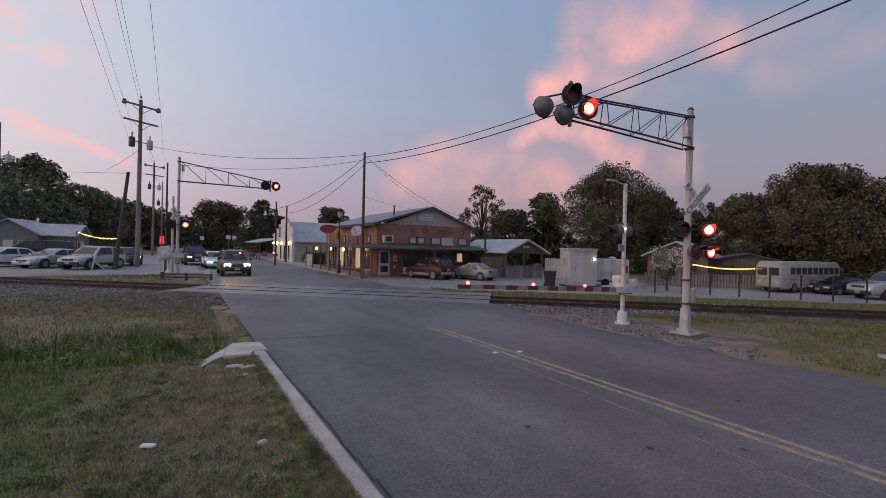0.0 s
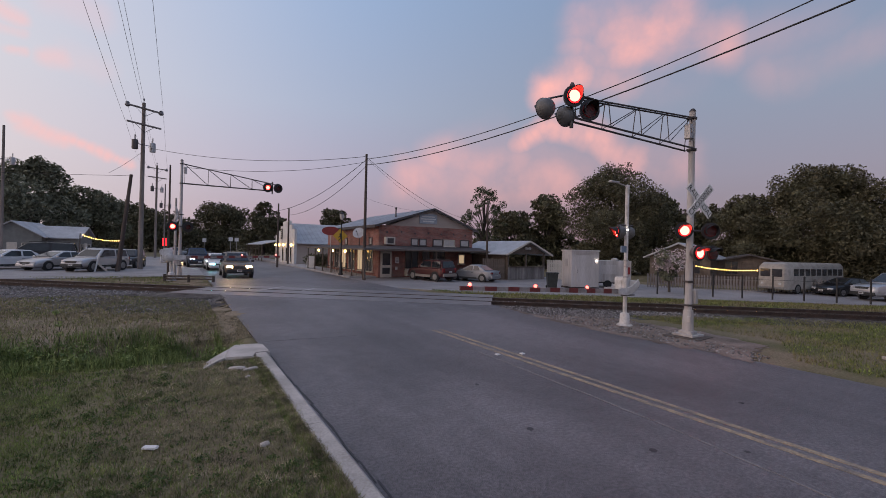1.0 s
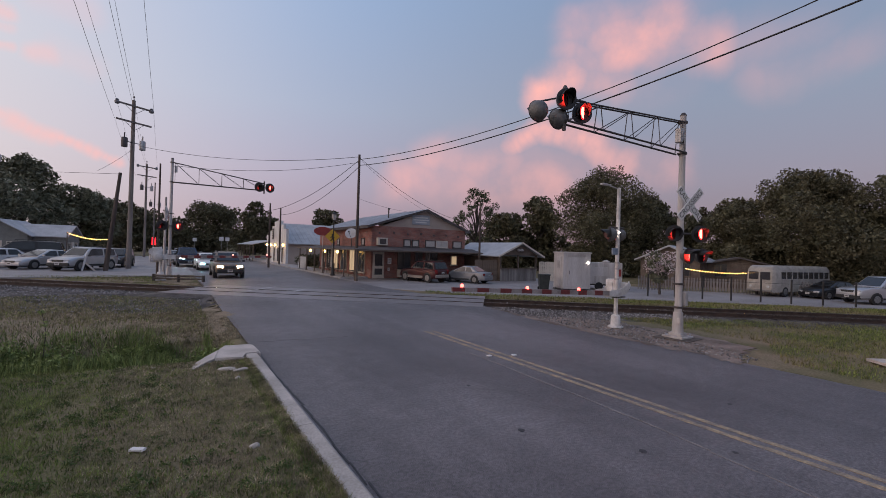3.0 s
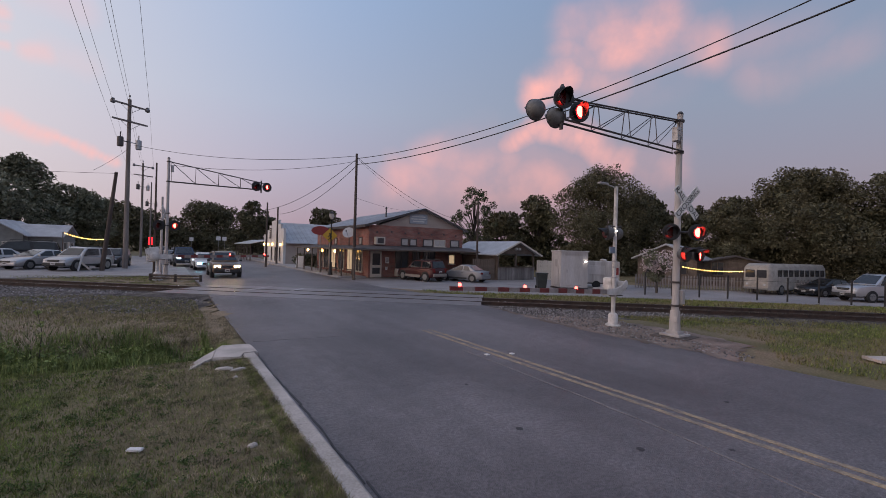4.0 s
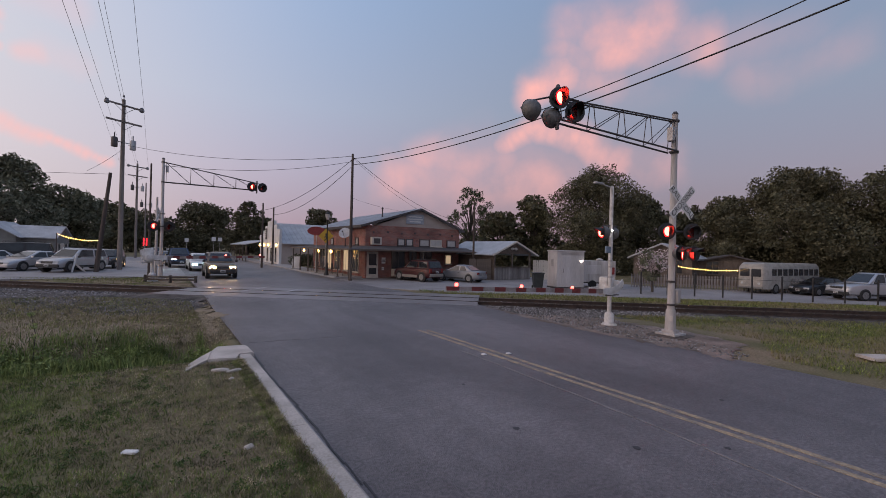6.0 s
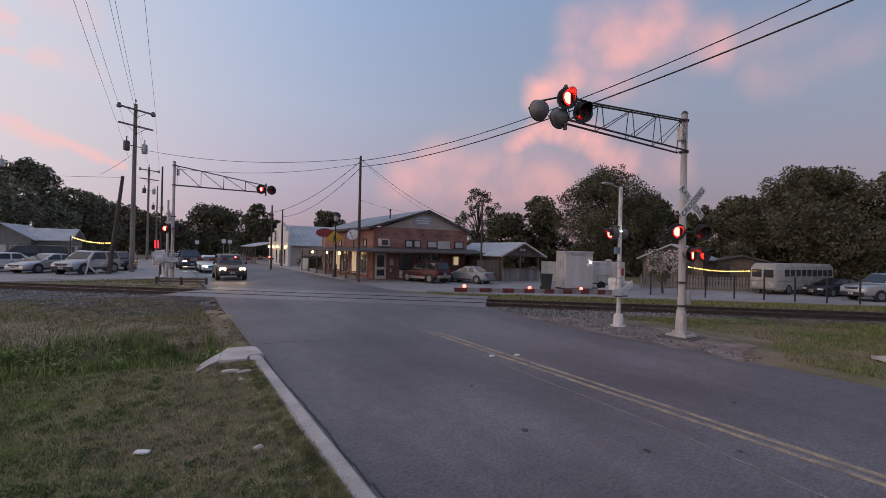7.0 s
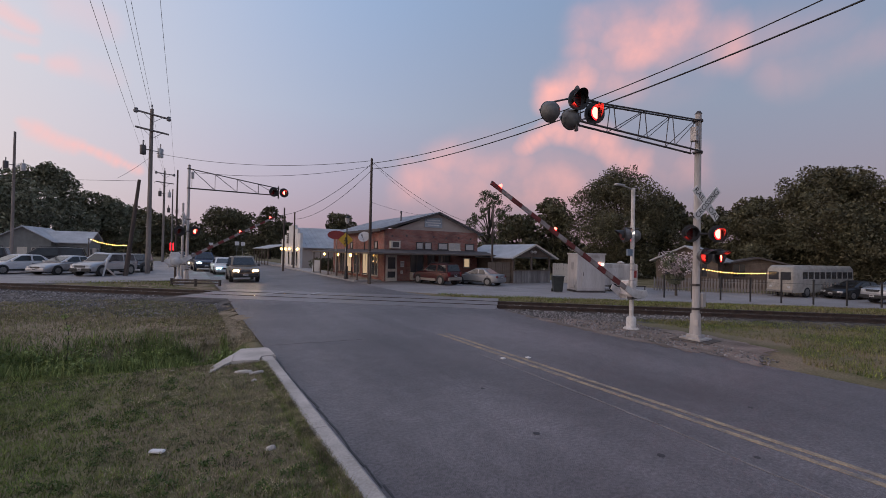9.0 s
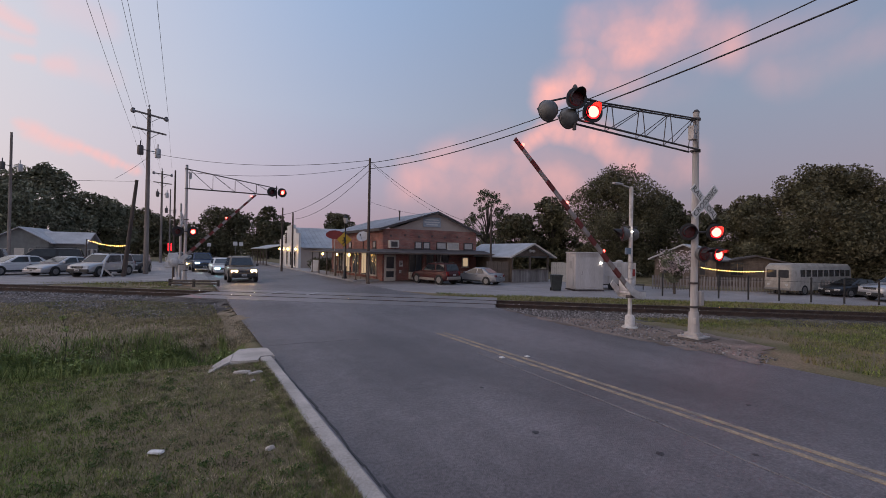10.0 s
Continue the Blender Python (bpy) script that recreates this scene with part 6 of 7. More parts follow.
vehicle(pose(-16.5, 53.8, 0, 0, 0, 96), "suv", "black sport utility parked in the back row", P_BLACK, 4.8, 1.9, 1.8, "suv", scale=1.2)
vehicle(pose(-11.2, 54.0, 0, 0, 0, 96), "suv", "black tall wagon parked in the back row", P_BLACK, 5.0, 1.9, 1.85, "suv", scale=1.2)
vehicle(pose(-7.2, 53.0, 0, 0, 0, 96), "pickup_truck", "white pickup parked in the back row", P_WHITE, 5.2, 1.9, 1.8, "pickup", category="truck")
vehicle(pose(-4.0, 51.0, 0, 0, 0, 170), "suv", "dark sport utility parked by the tall pole", P_BLACK, 4.6, 1.85, 1.72, "suv")
# silver paint on a white pickup: the trees' shade is put into its colour
vehicle(pose(36.5, 7.4, -0.01, 0, 0, 62), "pickup_truck", "white pickup truck beyond the fence, tree shade put into its silver paint", P_SILVER, 5.9, 2.0, 1.95, "pickup", category="truck", scale=0.85)
vehicle(pose(37.5, 10.2, -0.03, 0, 0, 70), "sedan", "dark sedan parked beside the old bus", P_BLACK, 4.6, 1.8, 1.42, "sedan", scale=0.85)


def old_bus(m):
    t = thing("old_bus", m, "old cream and grey coach parked under the trees", "bus")
    bm = bm_()
    prof = [(-1.2, 0.45), (1.2, 0.45), (1.25, 1.5), (1.2, 2.55), (0.95, 2.9), (-0.95, 2.9), (-1.2, 2.55), (-1.25, 1.5)]
    loft(bm, [[(x * f, y, 0.45 + (z - 0.45) * g) for x, z in prof] for y, f, g in ((-4.8, 0.9, 0.92), (-4.6, 1, 1), (4.3, 1, 1), (4.75, 0.93, 0.95), (4.9, 0.85, 0.85))])
    part("body", bm, mat("bus_cream_paint", (0.36, 0.33, 0.30), 0.5, scale=2), t, smooth=True)
    for s in (-1, 1):
        for k in range(9):
            bm = bm_()
            box(bm, (s * 1.225, -4.0 + k * 0.92, 2.02), (0.05, 0.72, 0.62), bevel=0.02)
            part("window", bm, PANE, t)
        for yy in (-2.9, 3.0):
            wheel(t, s * 1.12, yy, 0.48)
        bm = bm_()
        box(bm, (s * 0.5, 4.87, 1.95), (0.84, 0.14, 0.72), bevel=0.04)
        part("windscreen", bm, PANE, t)
        bm = bm_()
        lathe(bm, [(0.11, 0), (0.12, 0.03), (0.06, 0.06)], 12, Matrix.Translation((s * 0.75, 4.88, 0.95)) @ Matrix.Rotation(radians(-90), 4, "X"))
        part("headlight", bm, HEADLAMP_OFF, t)
    bm = bm_()
    box(bm, (0, 4.92, 0.58), (2.2, 0.12, 0.2), bevel=0.04)
    part("bumper", bm, RIM, t)


def food_trailer(m):
    t = thing("food_trailer", m, "white box trailer parked behind the signal cabinet", "trailer")
    bm = bm_()
    box(bm, (0, 0, 1.45), (3.0, 2.1, 1.9), bevel=0.06)
    part("body", bm, WHITE_PAINT, t)
    bm = bm_()
    box(bm, (-0.5, -1.07, 1.62), (1.5, 0.05, 0.8), bevel=0.02)
    part("hatch", bm, CONTAINER, t)
    bm = bm_()
    box(bm, (1.15, -1.07, 1.55), (0.5, 0.04, 0.62), bevel=0.01)
    part("red_panel", bm, RED_PLASTIC, t, "small red poster")
    for x in (-0.45, 0.45):
        bm = bm_()
        rod(bm, (x, -1.06, 0.34), (x, -0.84, 0.34), 0.34, seg=20)
        part("tyre", bm, TYRE, t)
    bm = bm_()
    box(bm, (0, 0, 0.45), (2.8, 1.7, 0.12))
    rod(bm, (1.4, 0, 0.45), (2.5, 0, 0.45), 0.05, seg=8)
    rod(bm, (2.4, 0, 0.0), (2.4, 0, 0.5), 0.04, seg=8)
    part("chassis", bm, DARK_STEEL, t)
    bm = bm_()
    lathe(bm, [(0.25, 2.4), (0.32, 2.46), (0.28, 2.56), (0.05, 2.62)], 14, Matrix.Translation((0.4, 0.2, 0)))
    part("roof_vent", bm, WHITE_PAINT, t)


old_bus(pose(37.2, 12.4, -0.03, 0, 0, 82) @ Matrix.Scale(0.72, 4))
food_trailer(pose(26.4, 19.9, -0.02, 0, 0, -40) @ Matrix.Scale(0.8, 4))


# ---- fences, string lights, lamps, signs ----
def rail_fence():
    t = thing("iron_fence", Matrix(), "dark metal post fence along the side street", "fence")
    a, b = Vector((24.9, 15.4, 0)), Vector((33.6, 5.3, 0))
    n = 9
    for k in range(n + 1):
        p = a.lerp(b, k / n)
        bm = bm_()
        rod(bm, (p.x, p.y, -0.1), (p.x, p.y, 1.30), 0.045, seg=10)
        lathe(bm, [(0.055, 1.30), (0.055, 1.33), (0.02, 1.37)], 10, Matrix.Translation((p.x, p.y, 0)))
        part("post", bm, BLACK, t)
    for z in (0.5, 1.1):
        bm = bm_()
        rod(bm, (a.x, a.y, z), (b.x, b.y, z), 0.008, seg=6)
        part("cable", bm, WIRE, t)


def picket_fence():
    t = thing("picket_fence", Matrix(), "weathered white picket fence before the houses", "fence")
    a, b = Vector((29.5, 19.0, 0)), Vector((38.5, 9.6, 0))
    n = 70
    rz = math.degrees(math.atan2(b.y - a.y, b.x - a.x))
    bm = bm_()
    prism(bm, [(-0.045, 0), (0.045, 0), (0.045, 0.95), (0, 1.02), (-0.045, 0.95)], "y", -0.012, 0.012)
    one = part("picket", bm, GREY_WOOD, t)
    one.matrix_basis = pose(*a, 0, 0, rz)
    for k in range(1, n + 1):
        p = new("picket", one.data)
        p.parent = t
        p.matrix_basis = pose(*a.lerp(b, k / n), random.uniform(-2, 2), random.uniform(-2, 2), rz)
    for z in (0.3, 0.75):
        bm = bm_()
        c = (a + b) / 2
        box(bm, (c.x + 0.02, c.y + 0.02, z), ((b - a).length, 0.03, 0.08), rz=rz)
        part("rail", bm, GREY_WOOD, t)


def string_lights(p, q, sag, n, label, r=0.05):
    t = thing("string_lights", Matrix(), label, "string lights", group="string lights")
    p, q = Vector(p), Vector(q)
    bm = bm_()
    pts = []
    for k in range(n + 1):
        f = k / n
        pts.append(p.lerp(q, f) - Vector((0, 0, sag * 4 * f * (1 - f))))
    for u, v in zip(pts, pts[1:]):
        rod(bm, u, v, 0.008, seg=4)
    part("cord", bm, WIRE, t)
    proto = None
    for k, v in enumerate(pts):
        if proto is None:
            bm = bm_()
            bmesh.ops.create_icosphere(bm, subdivisions=1, radius=r)
            proto = part("bulb", bm, BULB, t)
            proto.location = v - Vector((0, 0, r))
        else:
            o = new("bulb", proto.data)
            o.parent = t
            o.location = v - Vector((0, 0, r + 0.02 * random.random()))
    for v in (p, q):
        bm = bm_()
        rod(bm, (v.x, v.y, -0.05), (v.x, v.y, v.z), 0.05, seg=8)
        part("post", bm, DARK_WOOD, t)


rail_fence()
picket_fence()
string_lights((29.8, 15.9, 1.75), (35.6, 13.0, 1.75), 0.28, 32, "lit warm string lights before the houses", 0.035)
string_lights((-9.8, 65.0, 3.3), (-6.0, 67.5, 2.7), 0.35, 20, "lit warm string lights by the car park", 0.055)


def street_lantern(m):
    t = thing("street_lamp", m, "dark cast iron street lantern on the sidewalk", "street lamp")
    bm = bm_()
    lathe(bm, [(0.20, 0), (0.20, 0.1), (0.14, 0.2), (0.12, 0.6), (0.07, 0.75), (0.05, 1.0), (0.045, 4.5), (0.07, 4.55)], 14)
    part("post", bm, BLACK, t, smooth=True)
    bm = bm_()
    lathe(bm, [(0.08, 4.55), (0.17, 4.75), (0.19, 5.0)], 10)
    part("lantern", bm, PALE_PANE, t)
    bm = bm_()
    lathe(bm, [(0.23, 5.0), (0.20, 5.06), (0.05, 5.2), (0.02, 5.32)], 10)
    part("cap", bm, BLACK, t)


def road_sign(m, h, shape, size, material, label, edge=None):
    t = thing("road_sign", m, label, "road sign")
    bm = bm_()
    rod(bm, (0, 0, -0.02), (0, 0, h + size * 0.4), 0.03, seg=8)
    part("post", bm, GALV, t)
    bm = bm_()
    n = {"diamond": 4, "stop": 20, "square": 4}[shape]
    off = {"diamond": 0, "stop": 0, "square": math.pi / 4}[shape]
    prism(bm, [(size * math.cos(off + 2 * math.pi * k / n), h + size * (0.5 if shape == "stop" else 1) * math.sin(off + 2 * math.pi * k / n)) for k in range(n)], "y", -0.05, -0.035)
    p = part("plate", bm, material, t)
    return t, p


street_lantern(pose(11.44, 34.6, 0.12))
YSIGN = mat("yellow_warning_sheet", (0.55, 0.33, 0.03), 0.5, scale=4, var=0.12, bump=0)
sgn, plate = road_sign(pose(11.75, 35.8, 0.12, 0, 0, -20), 3.25, "diamond", 0.62, YSIGN, "yellow diamond crossing sign with a dark symbol")
bm = bm_()
rod(bm, (0, -0.06, 3.38), (0, -0.055, 3.38), 0.08, seg=12)
for a, b in (((0.0, 3.3), (0.02, 3.0)), ((0.02, 3.02), (-0.16, 2.84)), ((0.02, 3.02), (0.16, 2.84)), ((0.0, 3.25), (-0.17, 3.1)), ((0.0, 3.25), (0.17, 3.12))):
    rod(bm, (a[0], -0.06, a[1]), (b[0], -0.06, b[1]), 0.035, seg=6)
part("symbol", bm, BLACK, plate)
road_sign(pose(11.9, 39.0, 0.12, 0, 0, -20), 3.75, "stop", 0.8, RED_PLASTIC, "dark red oval sign on a post beside the shop")
dish = thing("satellite_dish", pose(13.15, 35.0, 2.50, 0, 0, -35) @ Matrix.Scale(1.45, 4), "grey satellite dish on the porch roof", "satellite dish")
bm = bm_()
lathe(bm, [(0.04, 0.0), (0.18, 0.025), (0.33, 0.09), (0.35, 0.10), (0.32, 0.105), (0.15, 0.04)], 20, Matrix.Translation((0, -0.1, 0.75)) @ Matrix.Rotation(radians(60), 4, "X"))
part("reflector", bm, GALV, dish, smooth=True)
bm = bm_()
rod(bm, (0, 0, -0.02), (0, 0, 0.72), 0.03, seg=8)
rod(bm, (0, 0, 0.72), (0, -0.1, 0.76), 0.03, seg=8)
part("mast", bm, DARK_STEEL, dish)
bm = bm_()
rod(bm, (0, -0.15, 0.5), (0, -0.65, 0.85), 0.012, seg=6)
box(bm, (0, -0.67, 0.87), (0.07, 0.1, 0.07), bevel=0.01)
part("feed_arm", bm, DARK_STEEL, dish)
for x, y, h in ((8.2, 88.0, 3.4), (9.6, 92.0, 3.4), (4.5, 100.0, 3.2)):
    road_sign(pose(x, y, 0), h, "square", 0.5, WHITE_SHEET, "white rectangular sign down the street")


def a_frame_sign(m):
    t = thing("sandwich_board", m, "white folding sandwich board on the sidewalk", "sign board")
    for s in (-1, 1):
        bm = bm_()
        box(bm, (0, s * 0.24, 0.62), (0.75, 0.03, 1.28), rx=s * 20, bevel=0.006)
        b = part("board", bm, WHITE_WALL, t)


def board_fence(name_label, a, b, h, material):
    t = thing("board_fence", Matrix(), name_label, "fence")
    a, b = Vector((*a, 0)), Vector((*b, 0))
    n = int((b - a).length / 0.155)
    rz = math.degrees(math.atan2(b.y - a.y, b.x - a.x))
    bm = bm_()
    box(bm, (0, 0, h / 2), (0.145, 0.022, h))
    one = part("board", bm, material, t)
    one.matrix_basis = pose(*a, 0, 0, rz)
    for k in range(1, n):
        o = new("board", one.data)
        o.parent = t
        p = a.lerp(b, k / n)
        o.matrix_basis = pose(p.x, p.y, random.uniform(-0.03, 0.02), 0, random.uniform(-0.8, 0.8), rz)
    for z in (0.35, h - 0.3):
        bm = bm_()
        c = (a + b) / 2
        box(bm, (c.x + 0.03, c.y + 0.04, z), ((b - a).length, 0.035, 0.09), rz=rz)
        part("rail", bm, material, t)


board_fence("dark weathered board fence between shop and shed", (21.6, 28.6), (23.4, 27.9), 1.75, PORCH_WOOD)
board_fence("pale weathered board fence beside the shed", (28.0, 27.6), (32.5, 24.0), 1.7, CREAM)
lean_post = thing("leaning_post", pose(-5.6, 43.3, -0.05, 0, 12, 30), "white leaning timber post with a plank in the grass", "post")
bm = bm_()
box(bm, (0, 0, 0.75), (0.10, 0.10, 1.6), bevel=0.01)
part("post", bm, WHITE_WALL, lean_post)
bm = bm_()
box(bm, (0.55, 0, 0.42), (1.15, 0.04, 0.13), ry=34, bevel=0.005)
part("plank", bm, CREAM, lean_post)
a_frame_sign(pose(12.3, 47.2, 0.12, 0, 0, -30))
# timber rails that stand for a log pile by the far gate, litter and stones on the verge
low = thing("guard_rail", pose(0.9, 31.2, 0), "low dark timber rails standing for a log pile by the far gate", "guard rail")
for z in (0.16, 0.33):
    bm = bm_()
    rod(bm, (-1.6, 1.2, z), (1.0, -0.9, z + 0.04), 0.065, 0.05, seg=8)
    part("rail", bm, TIE, low)
for f in (0.0, 0.5, 1.0):
    bm = bm_()
    rod(bm, (-1.6 + 2.6 * f, 1.2 - 2.1 * f, -0.1), (-1.6 + 2.6 * f, 1.2 - 2.1 * f, 0.44), 0.085, seg=8)
    part("post", bm, TIE, low)
bm = bm_()
box(bm, (0, 0, 0.012), (0.15, 0.07, 0.02), bevel=0.008)
bmesh.ops.subdivide_edges(bm, edges=bm.edges, cuts=1)
for v in bm.verts:
    v.co += Vector((random.uniform(-1, 1), random.uniform(-1, 1), random.uniform(-0.4, 0.6))) * 0.008
lit = tagged(part("litter", bm, WHITE_SHEET), "crumpled white litter lying on the grass", "litter")
lit.matrix_basis = pose(-0.22, 5.75, 0.11, 0, 0, -30)
for x, y, sx, sy, a in ((0.98, 8.78, 0.17, 0.075, -24), (1.20, 8.62, 0.15, 0.045, 6), (0.90, 5.27, 0.065, 0.035, 15), (1.08, 8.12, 0.05, 0.03, 20)):
    bm = bm_()
    bmesh.ops.create_icosphere(bm, subdivisions=2, radius=1)
    for v in bm.verts:
        v.co = Vector((v.co.x * sx, v.co.y * sy, max(-0.3, v.co.z) * 0.045)) * (1 + 0.25 * noise.noise(v.co * 2 + Vector((x, y, 0))))
    s = tagged(part("stone", bm, CONCRETE), "pale broken concrete lump in the grass", "stone", group="broken concrete lumps")
    s.matrix_basis = pose(x, y, 0.10, 0, 0, a)


bm = bm_()
bmesh.ops.create_grid(bm, x_segments=6, y_segments=4, size=0.5)
for v in bm.verts:
    v.co = Vector((v.co.x * 0.95 + 0.03 * noise.noise(v.co * 5), v.co.y * 0.5 + 0.03 * noise.noise(v.co * 4), 0.008 * noise.noise(v.co * 3)))
ext = bmesh.ops.extrude_face_region(bm, geom=list(bm.faces))
bmesh.ops.translate(bm, vec=(0, 0, 0.07), verts=[v for v in ext["geom"] if isinstance(v, bmesh.types.BMVert)])
cover = tagged(part("concrete_cover", bm, CONCRETE), "pale concrete cover lying flush in the grass", "slab")
cover.matrix_basis = pose(14.75, 2.75, 0.005, 0, 0, -38)
stalk = thing("weed_stalk", pose(-2.3, 12.9, ground_z(-2.3, 12.9)), "tall thin dry weed stalk by the ditch", "weed")
bm = bm_()
rod(bm, (0, 0, -0.05), (0.05, 0, 0.7), 0.012, 0.009, seg=6)
rod(bm, (0.05, 0, 0.7), (-0.06, 0.05, 1.25), 0.009, 0.004, seg=6)
part("stem", bm, BARK, stalk)


# ---- trees ----
def leaf_cloud(name, centres, radii, n, size, material, parent, seed, drop=0.25):
    rng = np.random.default_rng(seed)
    centres, radii = np.asarray(centres), np.asarray(radii)
    pick = rng.choice(len(centres), n, p=radii ** 2 / (radii ** 2).sum())
    d = rng.normal(size=(n, 3))
    d /= np.linalg.norm(d, axis=1)[:, None]
    rad = radii[pick] * (0.45 + 0.68 * rng.uniform(0, 1, n) ** 0.6)
    pos = centres[pick] + d * rad[:, None] * np.array([1, 1, 0.78])
    a = rng.normal(size=(n, 3)); a /= np.linalg.norm(a, axis=1)[:, None]
    b = np.cross(a, rng.normal(size=(n, 3))); b /= np.linalg.norm(b, axis=1)[:, None]
    s = (size * rng.uniform(0.6, 1.5, n))[:, None]
    v = np.stack([pos - a * s, pos + b * s * 0.5, pos + a * s, pos - b * s * 0.5], 1).reshape(-1, 3)
    me = bpy.data.meshes.new(name)
    me.vertices.add(4 * n); me.vertices.foreach_set("co", v.ravel())
    me.loops.add(4 * n); me.loops.foreach_set("vertex_index", np.arange(4 * n))
    me.polygons.add(n); me.polygons.foreach_set("loop_start", np.arange(0, 4 * n, 4)); me.polygons.foreach_set("loop_total", np.full(n, 4))
    me.update(calc_edges=True)
    me.materials.append(material)
    ob = new(name, me)
    ob.parent = parent
    return ob


def tree(x, y, h, r, label, seed, n=7000, leaf=LEAF_DARK, size=0.26, low=0.25, sparse=False, blobs=26):
    rng = np.random.default_rng(seed)
    t = thing("tree", pose(x, y, -0.05), label, "tree")
    bm = bm_()
    th = h * (0.45 if not sparse else 0.85)
    tr = max(0.09, h * 0.028) * (0.6 if sparse else 1)
    rod(bm, (0, 0, -0.1), (0.05, 0.05, th), tr, tr * 0.5, 10)
    part("trunk", bm, BARK, t, smooth=True)
    cs, rs = [], []
    for k in range(blobs):
        a, f = rng.uniform(0, 2 * math.pi), math.sqrt(rng.uniform(0, 1))
        zz = low * h + (1 - low) * h * rng.uniform(0.06, 0.93)
        env = math.sin(math.pi * min(1, max(0.12, (zz / h - low) / (1 - low) * 0.80 + 0.18))) ** 0.6
        rr = r * rng.uniform(0.13, 0.34) * (0.6 if sparse else 1)
        uneven = 0.94 + 0.30 * noise.noise((1.6 * math.cos(a) + seed, 1.6 * math.sin(a), 4.0 * zz / h))
        f = f * uneven * max(0.0, r * env - rr * 0.8)
        c = (f * math.cos(a), f * math.sin(a), min(zz, h - rr * 0.75))
        cs.append(c); rs.append(rr)
    stems = list(cs)
    for c, rr in zip(stems, list(rs)):
        # smaller tufts stand out of every mass of foliage
        for _ in range(5):
            d = rng.normal(size=3) + (0, 0, 0.5)
            d /= np.linalg.norm(d)
            f = rng.uniform(0.8, 1.12) * rr
            cs.append((c[0] + d[0] * f, c[1] + d[1] * f, max(0.6, c[2] + d[2] * f * 0.8))); rs.append(rr * rng.uniform(0.28, 0.5))
    for c in stems[:: 3 if not sparse else 1]:
        z0 = min(th * 0.95, max(h * 0.12, c[2] * 0.55))
        mid = (c[0] * 0.45, c[1] * 0.45, (z0 + c[2]) / 2 + 0.1 * h * rng.uniform(0, 0.5))
        limb = bm_()
        rod(limb, (0.03, 0.03, z0), mid, tr * 0.4, tr * 0.25, 6)
        rod(limb, mid, c, tr * 0.25, tr * 0.08, 5)
        part("limb", limb, BARK, t)
    leaf_cloud("crown", cs, rs, n, size, leaf, t, seed + 100)
    return t


OAK = "dense dark leafy oak tree behind the houses"
tree(-23.0, 85.0, 12.3, 9.5, "large leafy tree beyond the car park", 1, 15000, LEAF_MID, size=0.24, low=0.06, blobs=44)
tree(-20.0, 95.0, 15.2, 8.5, "large leafy tree beyond the car park", 2, 15000, LEAF_MID, size=0.26, low=0.06, blobs=44)
tree(-14.5, 103.0, 13.4, 7.5, "tall leafy tree beyond the car park", 3, 12000, LEAF_MID, size=0.26, low=0.04, blobs=40)
tree(-10.2, 136.0, 12.2, 10.0, "dark leafy tree far behind the poles", 4, 9000, size=0.34, low=0.02, blobs=40)
tree(-2.0, 154.0, 11.8, 10.0, "dark leafy tree far down the street", 5, 9000, size=0.36, low=0.02, blobs=40)
tree(10.5, 146.0, 14.6, 11.0, "broad leafy tree far down the street", 6, 16000, size=0.34, low=0.02, blobs=54)
tree(18.6, 118.0, 13.6, 5.6, "tall rounded leafy tree behind the shops", 7, 11000, size=0.28, low=0.02, blobs=40)
tree(28.0, 88.5, 10.2, 5.0, "leafy tree rising behind the metal roof", 8, 9000, size=0.24, low=0.1, blobs=36)
tree(33.2, 44.0, 10.5, 3.5, "thin open tree behind the brick shop", 9, 5200, LEAF_THIN, 0.10, 0.34, True, 40)
tree(46.0, 53.5, 8.8, 4.6, OAK, 10, 10000, size=0.22, low=0.02, blobs=36)
tree(44.0, 43.5, 10.5, 4.6, OAK, 11, 13000, size=0.2, low=0.02, blobs=40)
tree(41.0, 46.8, 7.9, 4.4, OAK, 12, 10000, size=0.2, low=0.02, blobs=36)
tree(45.0, 33.2, 12.6, 7.4, "great dense oak tree behind the signal cabinet", 13, 56000, size=0.115, low=0.03, blobs=70)
tree(50.5, 31.5, 9.6, 5.0, OAK, 14, 13000, size=0.2, low=0.02, blobs=40)
tree(54.0, 27.0, 8.4, 4.6, OAK, 15, 11000, size=0.2, low=0.02, blobs=40)
tree(46.5, 14.6, 10.1, 7.0, "broad dense oak tree over the old bus", 16, 70000, size=0.105, low=0.12, blobs=60)
tree(49.8, 8.0, 10.1, 7.6, "broad dense oak tree beyond the pickup", 17, 70000, size=0.11, low=0.1, blobs=60)
tree(50.0, 20.6, 8.6, 5.2, OAK, 18, 30000, size=0.14, low=0.02, blobs=44)
tree(56.0, 3.0, 11.5, 8.5, OAK, 19, 20000, size=0.2, low=0.05, blobs=60)
